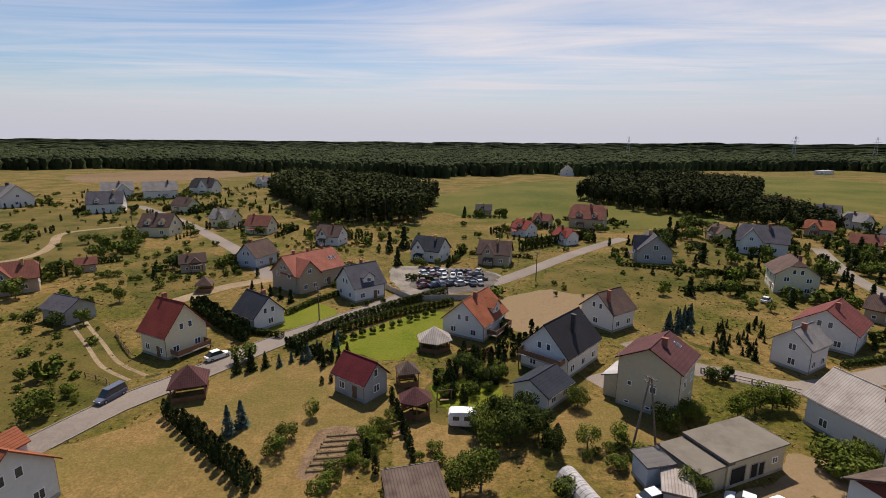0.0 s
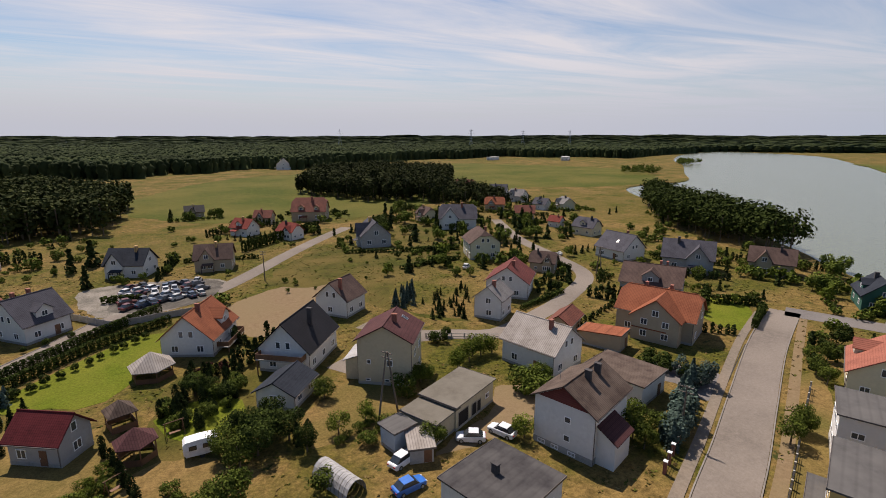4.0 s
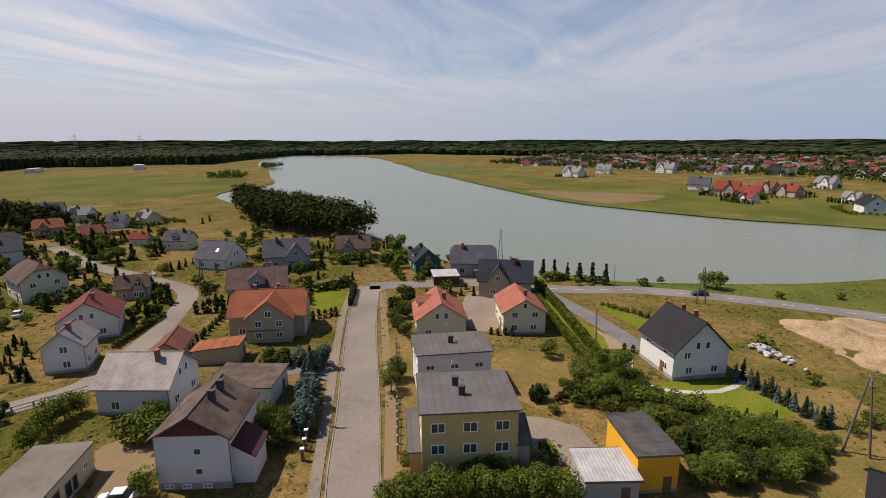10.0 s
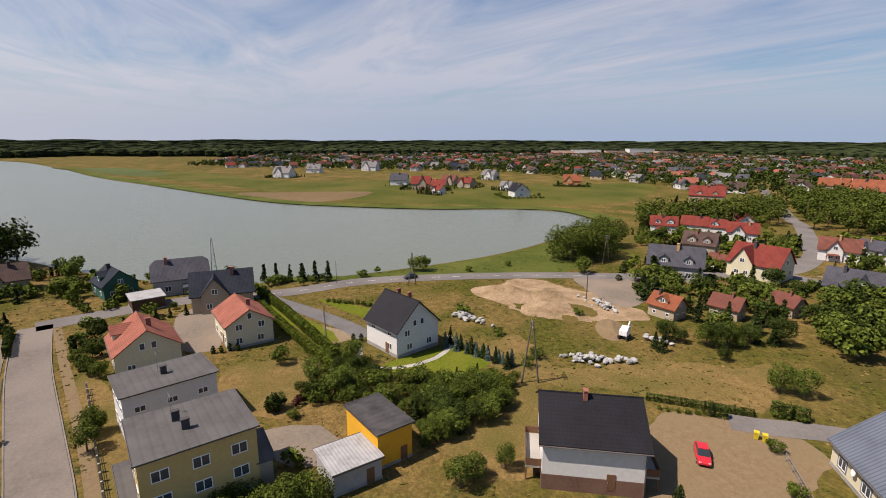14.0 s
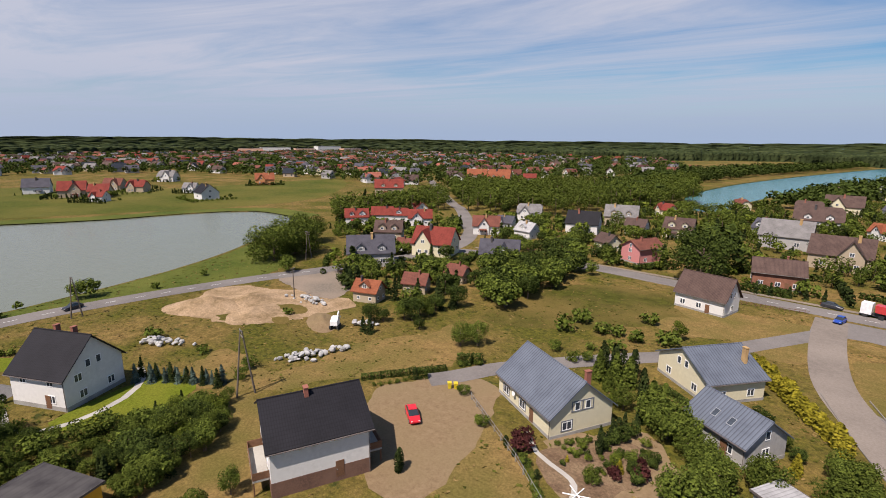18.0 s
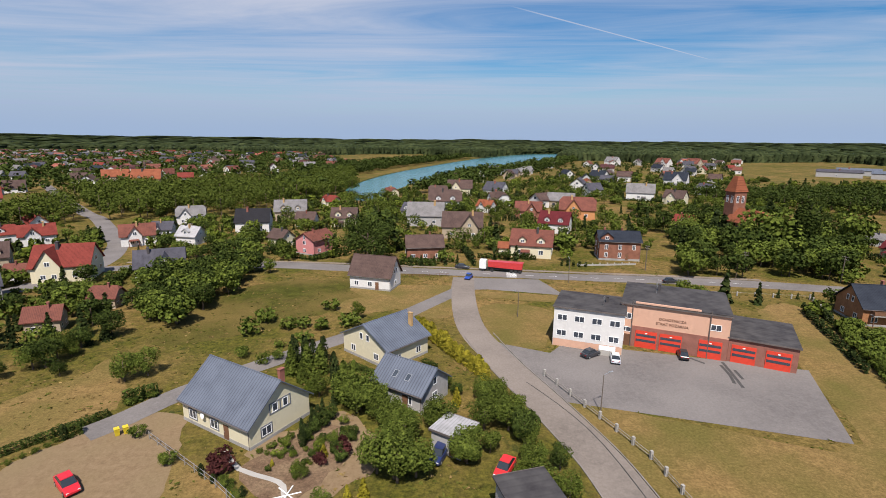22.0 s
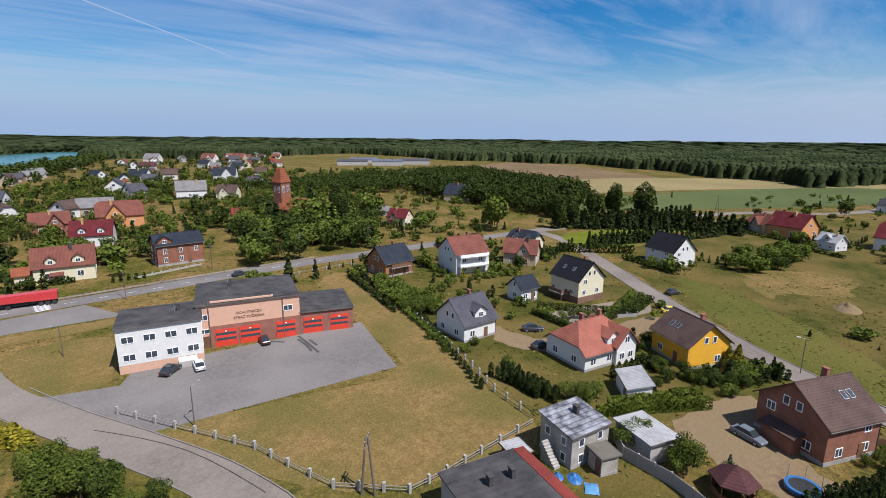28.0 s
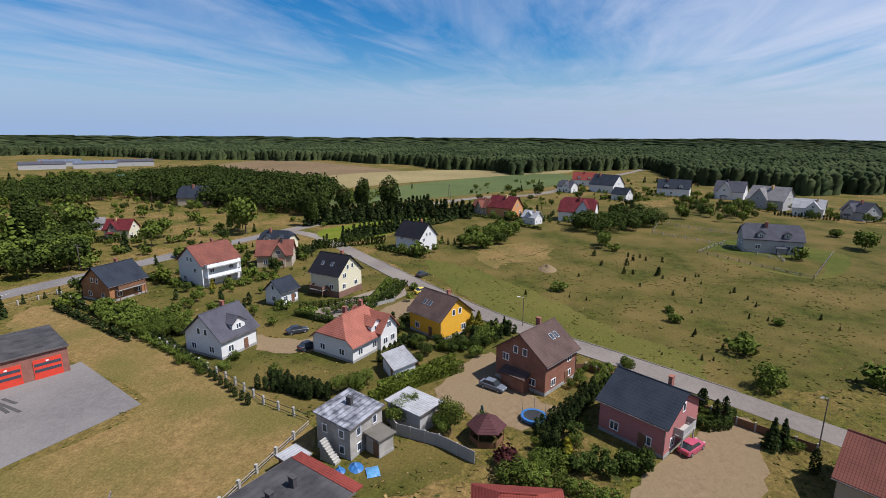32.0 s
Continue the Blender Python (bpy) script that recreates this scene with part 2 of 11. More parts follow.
ROOF = {
    "red": surface("roof_red_tiles", (0.196, 0.042, 0.031), (0.136, 0.030, 0.023), grain=2.5, lines=(("X", 0.3, 0.35), ("Z", 0.22, 0.35)), rough=0.85, spec=0.12),
    "rust": surface("roof_rust_tiles", (0.170, 0.063, 0.045), (0.116, 0.047, 0.036), grain=2.5, lines=(("X", 0.3, 0.35), ("Z", 0.22, 0.35)), rough=0.85, spec=0.12),
    "orange": surface("roof_orange_tiles", (0.245, 0.083, 0.042), (0.177, 0.056, 0.029), grain=2.5, lines=(("X", 0.3, 0.35), ("Z", 0.22, 0.35)), rough=0.85, spec=0.12),
    "salmon": surface("roof_salmon_tiles", (0.279, 0.103, 0.071), (0.211, 0.073, 0.052), grain=2.5, lines=(("X", 0.3, 0.35), ("Z", 0.22, 0.35)), rough=0.85, spec=0.12),
    "brown": surface("roof_brown_tiles", (0.095, 0.062, 0.052), (0.062, 0.04, 0.035), grain=2.5, lines=(("X", 0.3, 0.35), ("Z", 0.22, 0.35)), rough=0.85, spec=0.12),
    "maroon": surface("roof_maroon_tiles", (0.116, 0.020, 0.023), (0.075, 0.014, 0.016), grain=2.5, lines=(("X", 0.3, 0.35), ("Z", 0.22, 0.35)), rough=0.85, spec=0.12),
    "maroonbrown": surface("roof_maroon_brown", (0.08, 0.034, 0.034), (0.058, 0.024, 0.025), grain=2.0, lines=(("X", 0.3, 0.35), ("Z", 0.3, 0.3)), rough=0.85, spec=0.12),
    "maroonred": surface("roof_maroon_red", (0.135, 0.042, 0.037), (0.095, 0.03, 0.027), grain=2.0, lines=(("X", 0.3, 0.35), ("Z", 0.3, 0.3)), rough=0.85, spec=0.12),
    "dark": surface("roof_black_tiles", (0.0130, 0.0122, 0.0155), (0.0085, 0.0080, 0.0102), grain=2.5, lines=(("X", 0.3, 0.3), ("Z", 0.25, 0.3)), rough=0.7, spec=0.2),
    "navy": surface("roof_navy_tiles", (0.027, 0.032, 0.042), (0.017, 0.020, 0.029), grain=2.5, lines=(("X", 0.3, 0.3), ("Z", 0.25, 0.3)), rough=0.85, spec=0.12),
    "slate": surface("roof_slate_grey", (0.075, 0.072, 0.085), (0.052, 0.05, 0.06), grain=2.5, lines=(("X", 0.3, 0.3), ("Z", 0.25, 0.3)), rough=0.85, spec=0.12),
    "grey": surface("roof_fibre_grey", (0.184, 0.173, 0.168), (0.122, 0.116, 0.110), grain=2.0, lines=(("X", 0.2, 0.35),), rough=0.85, spec=0.12),
    "ltgrey": surface("roof_pale_sheet", (0.340, 0.332, 0.330), (0.245, 0.239, 0.233), grain=1.5, lines=(("X", 0.45, 0.3),), rough=0.85, spec=0.12),
    "blue": surface("roof_blue_grey_sheet", (0.115, 0.13, 0.16), (0.092, 0.104, 0.13), grain=0.8, lines=(("X", 0.5, 0.45),), rough=0.6, metal=0.1, spec=0.2),
    "teal": surface("roof_teal_sheet", (0.068, 0.199, 0.194), (0.054, 0.146, 0.142), grain=1.5, lines=(("X", 0.45, 0.3),), rough=0.85, spec=0.12),
    "asbestos": surface("roof_weathered_sheets", (0.3, 0.265, 0.235), (0.215, 0.185, 0.162), (0.34, 0.305, 0.275), grain=1.2, patch=0.5, lines=(("X", 0.35, 0.4),), rough=0.85, spec=0.12),
    "oldbrown": surface("roof_old_brown_sheets", (0.085, 0.06, 0.048), (0.055, 0.038, 0.031), (0.115, 0.085, 0.068), grain=1.2, patch=0.5, lines=(("X", 0.35, 0.35),), rough=0.85, spec=0.12),
    "felt": surface("roof_grey_felt", (0.093, 0.088, 0.086), (0.075, 0.071, 0.068), (0.108, 0.102, 0.097), grain=1.5, patch=0.3, rough=0.85, spec=0.12, lines=(("Y", 1.0, 0.12),)),
    "darkfelt": surface("roof_dark_felt", (0.051, 0.047, 0.048), (0.034, 0.031, 0.032), (0.075, 0.070, 0.068), grain=1.2, patch=0.4, rough=0.85, spec=0.12, lines=(("Y", 1.0, 0.12),)),
    "concrete": surface("roof_bare_concrete", (0.13, 0.115, 0.092), (0.1, 0.088, 0.07), (0.15, 0.134, 0.11), grain=1.2, patch=0.25, rough=0.85, spec=0.12),
}
ROOF_WORDS = {"red": "red tiled", "rust": "weathered red-brown tiled", "orange": "orange tiled", "salmon": "salmon tiled", "brown": "dark brown tiled", "maroon": "maroon tiled", "maroonbrown": "maroon-brown tiled", "maroonred": "maroon-red tiled", "dark": "black tiled", "navy": "navy-grey tiled", "slate": "slate-grey", "grey": "grey corrugated", "ltgrey": "pale sheet-metal", "blue": "blue-grey seamed metal", "teal": "teal sheet", "asbestos": "weathered corrugated", "oldbrown": "weathered brown sheet", "felt": "grey felt", "darkfelt": "dark felt", "concrete": "bare concrete"}


def plaster(name, c, k=0.85):
    return surface(name, c, tuple(v * k for v in c), tuple(v * 0.93 for v in c), grain=1.6, patch=0.5, rough=0.9, bump=0.12)


ROOF["patched"] = surface("roof_patched_sheets", (0.10, 0.10, 0.115), (0.06, 0.06, 0.068), (0.30, 0.30, 0.32), grain=1.4, patch=0.9, lines=(("Y", 0.8, 0.5),), rough=0.7, spec=0.2)
ROOF_WORDS["patched"] = "patched grey sheet-metal"
WALL = {
    "white": plaster("plaster_white", (0.651, 0.635, 0.603)),
    "cream": plaster("plaster_cream", (0.634, 0.574, 0.399)),
    "tan": plaster("plaster_tan", (0.387, 0.313, 0.221)),
    "beige": plaster("plaster_beige", (0.493, 0.426, 0.297)),
    "yellow": plaster("plaster_yellow", (0.58, 0.41, 0.16)),
    "gold": plaster("plaster_golden", (0.704, 0.365, 0.025)),
    "orange": plaster("plaster_orange", (0.546, 0.252, 0.102)),
    "peach": plaster("plaster_peach", (0.60, 0.36, 0.25)),
    "pink": plaster("plaster_pink", (0.546, 0.217, 0.204)),
    "dkpink": plaster("plaster_dusky_pink", (0.370, 0.148, 0.136)),
    "green": plaster("plaster_dark_green", (0.031, 0.104, 0.076)),
    "greyw": plaster("plaster_grey", (0.370, 0.357, 0.340), 0.75),
    "bluew": plaster("plaster_pale_blue", (0.440, 0.487, 0.527)),
    "brick": surface("brickwork_red", (0.24, 0.105, 0.065), (0.165, 0.07, 0.045), grain=6, patch=0.6, rough=0.9, lines=(("Z", 0.16, 0.3),)),
    "redbrick": surface("brick_trim_red", (0.27, 0.115, 0.085), (0.2, 0.085, 0.062), grain=6, patch=0.6, rough=0.9, lines=(("Z", 0.16, 0.25),)),
    "wood": surface("timber_cladding", (0.317, 0.148, 0.064), (0.220, 0.096, 0.043), grain=2, patch=0.6, rough=0.7, lines=(("Z", 0.2, 0.5),)),
    "block": surface("raw_blockwork", (0.352, 0.322, 0.281), (0.238, 0.213, 0.183), grain=2, patch=0.7, rough=0.95, lines=(("Z", 0.25, 0.3),)),
    "darkwood": surface("dark_brown_boards", (0.088, 0.048, 0.030), (0.053, 0.029, 0.019), grain=2, rough=0.75, lines=(("X", 0.18, 0.5),)),
}
WALL_WORDS = {"white": "white plastered", "cream": "cream plastered", "tan": "tan plastered", "beige": "beige plastered", "yellow": "ochre-yellow", "gold": "golden-yellow", "orange": "orange", "peach": "peach", "pink": "pink plastered", "dkpink": "dusky pink", "green": "dark green", "greyw": "grey plastered", "bluew": "pale blue", "brick": "red brick", "redbrick": "red brick", "wood": "timber-clad", "block": "raw block", "darkwood": "dark boarded"}
GLASS = surface("window_glass", (0.05, 0.06, 0.075), (0.03, 0.035, 0.045), rough=0.08, bump=0, spec=0.6)
FRAME = surface("window_frame_white", (0.78, 0.78, 0.77), (0.7, 0.7, 0.69), rough=0.5, bump=0)
DARKFRAME = surface("window_frame_brown", (0.14, 0.07, 0.04), (0.09, 0.05, 0.03), rough=0.5, bump=0)
BRICKCHIM = surface("chimney_brick", (0.26, 0.10, 0.07), (0.15, 0.06, 0.045), grain=5, rough=0.9)
DARKCHIM = surface("chimney_dark", (0.06, 0.055, 0.055), (0.04, 0.036, 0.036), grain=5, rough=0.9)
PALECHIM = surface("chimney_ochre", (0.42, 0.27, 0.12), (0.32, 0.2, 0.09), grain=5, rough=0.9)
PLINTH = surface("plinth_grey", (0.30, 0.29, 0.27), (0.21, 0.2, 0.185), grain=4, rough=0.9)
BROWNBASE = surface("plinth_brown_stone", (0.17, 0.095, 0.065), (0.11, 0.06, 0.045), grain=5, rough=0.85)
GUTTER = surface("gutter_metal", (0.12, 0.10, 0.09), (0.08, 0.07, 0.065), rough=0.5, bump=0)
WOODBROWN = surface("brown_stained_wood", (0.17, 0.085, 0.045), (0.10, 0.05, 0.03), grain=4, rough=0.7)
GREYWOOD = surface("weathered_grey_wood", (0.30, 0.27, 0.23), (0.19, 0.17, 0.145), grain=4, rough=0.9)
CONCRETE = surface("pale_concrete", (0.34, 0.32, 0.285), (0.25, 0.235, 0.21), grain=4, rough=0.95)
STEEL = surface("galvanised_steel", (0.36, 0.37, 0.38), (0.26, 0.27, 0.28), grain=4, rough=0.45, metal=0.6)
BLACKIRON = surface("black_iron", (0.035, 0.035, 0.035), (0.02, 0.02, 0.02), rough=0.5, bump=0)
ASPHALT = surface("asphalt_sunbleached", (0.196, 0.166, 0.142), (0.15, 0.127, 0.108), (0.222, 0.188, 0.160), grain=0.9, patch=0.07, rough=0.95, bump=0.1, world_space=True)
ASPHALT2 = surface("asphalt_grey", (0.166, 0.150, 0.141), (0.132, 0.119, 0.112), (0.188, 0.17, 0.158), grain=0.9, patch=0.08, rough=0.95, bump=0.1, world_space=True)
PAVING = surface("paving_blocks", (0.209, 0.174, 0.137), (0.148, 0.123, 0.098), (0.234, 0.185, 0.142), grain=1.5, patch=0.12, rough=0.95, bump=0.15, world_space=True)
BLUEPAVE = surface("blue_grey_paving", (0.148, 0.140, 0.137), (0.117, 0.112, 0.108), grain=2, patch=0.2, rough=0.9, world_space=True)
DIRT = surface("bare_tan_soil", (0.225, 0.158, 0.092), (0.175, 0.12, 0.068), (0.2, 0.145, 0.08), grain=0.95, patch=0.12, rough=1.0, world_space=True)
SAND = surface("pale_sand", (0.315, 0.218, 0.132), (0.185, 0.130, 0.072), (0.37, 0.262, 0.168), grain=0.9, patch=0.22, rough=1.0, bump=0.9, world_space=True)
TRACK = surface("pale_gravel_track", (0.259, 0.196, 0.127), (0.191, 0.140, 0.088), grain=0.8, patch=0.1, rough=1.0, world_space=True)
LAWN = surface("mown_green_lawn", (0.118, 0.148, 0.012), (0.088, 0.115, 0.009), (0.142, 0.152, 0.018), grain=0.8, patch=0.12, rough=1.0, world_space=True)
REED = surface("green_reeds", (0.078, 0.104, 0.018), (0.046, 0.066, 0.012), (0.108, 0.118, 0.026), grain=0.6, patch=0.05, rough=1.0, bump=0.6, world_space=True)
MEADOW = surface("meadow_green", (0.080, 0.080, 0.014), (0.037, 0.041, 0.007), (0.138, 0.100, 0.031), grain=0.35, patch=0.06, rough=1.0, bump=0.5, world_space=True)
DRYGRASS = surface("dry_tan_grass", (0.25, 0.162, 0.064), (0.16, 0.104, 0.039), (0.128, 0.105, 0.03), grain=0.7, patch=0.09, rough=1.0, bump=0.4, world_space=True)
PASTURE = surface("pasture_green", (0.081, 0.096, 0.016), (0.052, 0.063, 0.010), (0.122, 0.108, 0.026), grain=0.3, patch=0.02, rough=1.0, bump=0.3, world_space=True)
CROP = surface("crop_green", (0.089, 0.109, 0.039), (0.071, 0.089, 0.032), grain=0.1, patch=0.01, rough=1.0, world_space=True)
PLOUGH = surface("ploughed_brown_field", (0.167, 0.115, 0.063), (0.131, 0.089, 0.047), grain=0.1, patch=0.01, rough=1.0, world_space=True)
STUBBLE = surface("stubble_field", (0.238, 0.189, 0.089), (0.196, 0.155, 0.071), grain=0.1, patch=0.01, rough=1.0, world_space=True)
BARK = surface("tree_bark", (0.13, 0.095, 0.065), (0.08, 0.06, 0.04), grain=6, rough=0.95)
LEAF = leafy("leaves_green", (0.066, 0.090, 0.014), (0.130, 0.156, 0.027))
LEAFDK = leafy("leaves_dark", (0.032, 0.048, 0.010), (0.076, 0.099, 0.019))
LEAFLT = leafy("leaves_bright", (0.078, 0.108, 0.013), (0.165, 0.185, 0.028))
LEAFYEL = leafy("leaves_golden", (0.194, 0.170, 0.016), (0.299, 0.246, 0.024))
LEAFRED = leafy("leaves_purple", (0.044, 0.015, 0.014), (0.079, 0.025, 0.022))
NEEDLE = leafy("needles_dark_green", (0.020, 0.031, 0.009), (0.050, 0.064, 0.017))
BLUENEEDLE = leafy("needles_blue_green", (0.061, 0.093, 0.075), (0.112, 0.152, 0.119))
PINE = leafy("pine_needles", (0.030, 0.038, 0.012), (0.066, 0.074, 0.021), grain=0.15)
FOREST = leafy("forest_canopy", (0.026, 0.036, 0.014), (0.052, 0.063, 0.024), grain=0.012)

# meadow ground: green and dry tufts at several scales
GROUND = bpy.data.materials.new("village_grassland")
GROUND.use_nodes = True
nt = GROUND.node_tree
pos = nt.nodes.new("ShaderNodeNewGeometry").outputs["Position"]
green = mix_rgb(nt, noise_out(nt, pos, 0.9, 6.0, 0.75, 0.38, 0.6), (0.043, 0.047, 0.009), (0.118, 0.108, 0.018))
straw = mix_rgb(nt, noise_out(nt, pos, 0.6, 6.0, 0.75, 0.38, 0.6), (0.124, 0.082, 0.028), (0.250, 0.163, 0.058))
c = mix_rgb(nt, noise_out(nt, pos, 0.05, 6.0, 0.68, 0.40, 0.58), green, straw)
c = mix_rgb(nt, noise_out(nt, pos, 0.008, 3.0, 0.5, 0.46, 0.8), c, green)
c = mix_rgb(nt, noise_out(nt, pos, 0.25, 4.0, 0.7, 0.60, 0.68), c, (0.048, 0.055, 0.014))
tuft = nt.nodes.new("ShaderNodeMix")
tuft.data_type, tuft.blend_type = "RGBA", "MULTIPLY"
tuft.inputs["Factor"].default_value = 1.0
nt.links.new(c, tuft.inputs["A"])
nt.links.new(mix_rgb(nt, noise_out(nt, pos, 2.2, 8.0, 0.78, 0.40, 0.62), (0.62, 0.63, 0.6), (1.15, 1.13, 1.1)), tuft.inputs["B"])
c = tuft.outputs["Result"]
nt.links.new(c, nt.nodes["Principled BSDF"].inputs["Base Color"])
nt.nodes["Principled BSDF"].inputs["Roughness"].default_value = 1.0
nt.nodes["Principled BSDF"].inputs["Specular IOR Level"].default_value = 0.08
nt.nodes["Principled BSDF"].inputs["Diffuse Roughness"].default_value = 0.15
bp = nt.nodes.new("ShaderNodeBump")
bp.inputs["Strength"].default_value, bp.inputs["Distance"].default_value = 0.5, 0.15
nt.links.new(noise_out(nt, pos, 1.6, 5.0, 0.7), bp.inputs["Height"])
nt.links.new(bp.outputs[0], nt.nodes["Principled BSDF"].inputs["Normal"])

WATER = bpy.data.materials.new("lake_water")
WATER.use_nodes = True
nt = WATER.node_tree
wb = nt.nodes["Principled BSDF"]
wb.inputs["Base Color"].default_value = (0.135, 0.148, 0.11, 1)
wb.inputs["Roughness"].default_value = 0.22
wb.inputs["Specular IOR Level"].default_value = 0.22
pos = nt.nodes.new("ShaderNodeNewGeometry").outputs["Position"]
bp = nt.nodes.new("ShaderNodeBump")
bp.inputs["Strength"].default_value, bp.inputs["Distance"].default_value = 0.35, 0.25
nt.links.new(noise_out(nt, pos, 0.55, 4.0, 0.6, 0.2, 0.8), bp.inputs["Height"])
nt.links.new(bp.outputs[0], wb.inputs["Normal"])

# the second lake is clearer and more turquoise
WATER2 = WATER.copy()
WATER2.name = "lake_water_turquoise"
WATER2.node_tree.nodes["Principled BSDF"].inputs["Base Color"].default_value = (0.055, 0.15, 0.15, 1)

# ---- mesh helpers ----
rng = random.Random(7)


def mesh_of(name, verts, faces, mat):
    me = bpy.data.meshes.new(name)
    me.from_pydata([tuple(v) for v in verts], [], faces)
    me.materials.append(mat)
    me.update()
    return me


class Geo:
    """Collects plain polygons for one mesh."""

    def __init__(self):
        self.v, self.f = [], []

    def poly(self, *pts):
        n = len(self.v)
        self.v += [tuple(p) for p in pts]
        self.f.append(tuple(range(n, n + len(pts))))

    def box(self, x0, x1, y0, y1, z0, z1, m=None):
        c = [(x, y, z) for z in (z0, z1) for y in (y0, y1) for x in (x0, x1)]
        if m is not None:
            c = [tuple(m @ Vector(p)) for p in c]
        n = len(self.v)
        self.v += c
        self.f += [(n + a, n + b, n + d, n + e) for a, b, d, e in ((0, 2, 3, 1), (4, 5, 7, 6), (0, 1, 5, 4), (2, 6, 7, 3), (0, 4, 6, 2), (1, 3, 7, 5))]

    def tube(self, p0, p1, r0, r1=None, n=6):
        p0, p1 = Vector(p0), Vector(p1)
        r1 = r0 if r1 is None else r1
        q = (p1 - p0).to_track_quat("Z", "Y")
        k = len(self.v)
        for p, r in ((p0, r0), (p1, r1)):
            self.v += [tuple(p + q @ Vector((r * math.cos(a), r * math.sin(a), 0))) for a in (2 * math.pi * i / n for i in range(n))]
        self.f += [(k + i, k + (i + 1) % n, k + n + (i + 1) % n, k + n + i) for i in range(n)]
        self.f += [tuple(range(k + n - 1, k - 1, -1)), tuple(range(k + n, k + 2 * n))]

    def mesh(self, name, mat):
        return mesh_of(name, self.v, self.f, mat)


def thing(name, x, y, rot=0, z=0, label="", category="", group="", kind=""):
    ob = new(name)
    ob.empty_display_size = 0.5
    ob.matrix_basis = pose(x, y, z, 0, 0, rot)
    return tagged(ob, label, category, group, kind)


def part(name, data, parent, label="", at=None):
    """One mesh object under a thing or part; data is a Geo-made mesh."""
    ob = new(name, data)
    ob.parent = parent
    if at is not None:
        ob.matrix_basis = at
    return tagged(ob, label)


def smooth(pts, step=3.0, closed=False):
    """Catmull-Rom through the points."""
    p = [Vector((*q, 0)) for q in pts]
    n, out = len(p), []
    for i in range(n if closed else n - 1):
        if closed:
            a, b, c, d = p[i - 1], p[i], p[(i + 1) % n], p[(i + 2) % n]
        else:
            a, b, c, d = p[max(i - 1, 0)], p[i], p[i + 1], p[min(i + 2, n - 1)]
        k = max(2, int((c - b).length / step))
        for j in range(k):
            t = j / k
            out.append(0.5 * ((2 * b) + (c - a) * t + (2 * a - 5 * b + 4 * c - d) * t * t + (3 * b - 3 * c + d - a) * t ** 3))
    if not closed:
        out.append(p[-1])
    return out


def inside(x, y, poly):
    hit = False
    for i in range(len(poly)):
        (x0, y0), (x1, y1) = poly[i - 1][:2], poly[i][:2]
        if (y0 > y) != (y1 > y) and x < (x1 - x0) * (y - y0) / (y1 - y0) + x0:
            hit = not hit
    return hit


def ribbon(name, pts, width, z, mat, label, category="road", step=3.0):
    line = smooth(pts, step)
    v, f = [], []
    for i, p in enumerate(line):
        d = (line[min(i + 1, len(line) - 1)] - line[max(i - 1, 0)]).normalized()
        side = Vector((-d.y, d.x, 0)) * width / 2
        v += [(*(p + side).xy, z), (*(p - side).xy, z)]
    for i in range(len(line) - 1):
        f.append((2 * i, 2 * i + 1, 2 * i + 3, 2 * i + 2))
    me = mesh_of(name, v, f, mat)
    if me.polygons[0].normal.z < 0:
        me.flip_normals()
    return tagged(new(name, me), label, category, kind="structure")


BARE, MOWN = [], []


def patch(name, pts, z, mat, label, category="ground", curved=True, step=4.0, ragged=0.0):
    """A flat area with its own surface, laid just over the ground."""
    line = smooth(pts, step, True) if curved else [Vector((*p, 0)) for p in pts]
    if ragged:
        line = smooth([tuple(p.xy) for p in line], ragged * 1.6, True)
        line = [p + ragged * Vector((noise.noise(p * 0.35 / ragged) + 0.6 * noise.noise(p * 1.1 / ragged), noise.noise(p * 0.35 / ragged + Vector((9, 0, 5))) + 0.6 * noise.noise(p * 1.1 / ragged + Vector((3, 7, 0))), 0)) for p in line]
    bm = bmesh.new()
    vs = [bm.verts.new((p.x, p.y, z)) for p in line]
    es = [bm.edges.new((vs[i - 1], vs[i])) for i in range(len(vs))]
    bmesh.ops.triangle_fill(bm, use_beauty=True, edges=es)
    bmesh.ops.recalc_face_normals(bm, faces=bm.faces)
    me = bpy.data.meshes.new(name)
    bm.to_mesh(me)
    bm.free()
    if len(me.polygons) and me.polygons[0].normal.z < 0:
        me.flip_normals()
    me.materials.append(mat)
    if category in ("dry grass", "verge"):
        MOWN.append([(p.x, p.y) for p in line])
    if category not in ("meadow", "dry grass", "field", "verge", "grass", "lakeside grass", "lake"):
        BARE.append([(p.x, p.y) for p in line])
    return tagged(new(name, me), label, category, kind="structure")


# ---- ground, hills and lakes ----
LAKE_1 = [(186, 67), (160, 36), (147, 8), (147, -19), (150, -42), (156, -68), (166, -92), (178, -112), (211, -163), (254, -161), (273, -132), (285, -95),
          (317, -42), (346, -6), (411, 38), (525, 105), (674, 192), (908, 304), (1245, 504), (1351, 748), (1100, 700), (810, 537), (670, 430), (520, 330),
          (432, 272), (340, 262), (285, 209), (233, 124), (200, 80)]
LAKE_2 = [(54, -326), (74, -438), (34, -674), (-102, -1113), (-250, -1421), (-375, -1483), (-272, -1094), (-94, -691), (-9, -552), (33, -397), (38, -340)]
EDGE = 1700.0


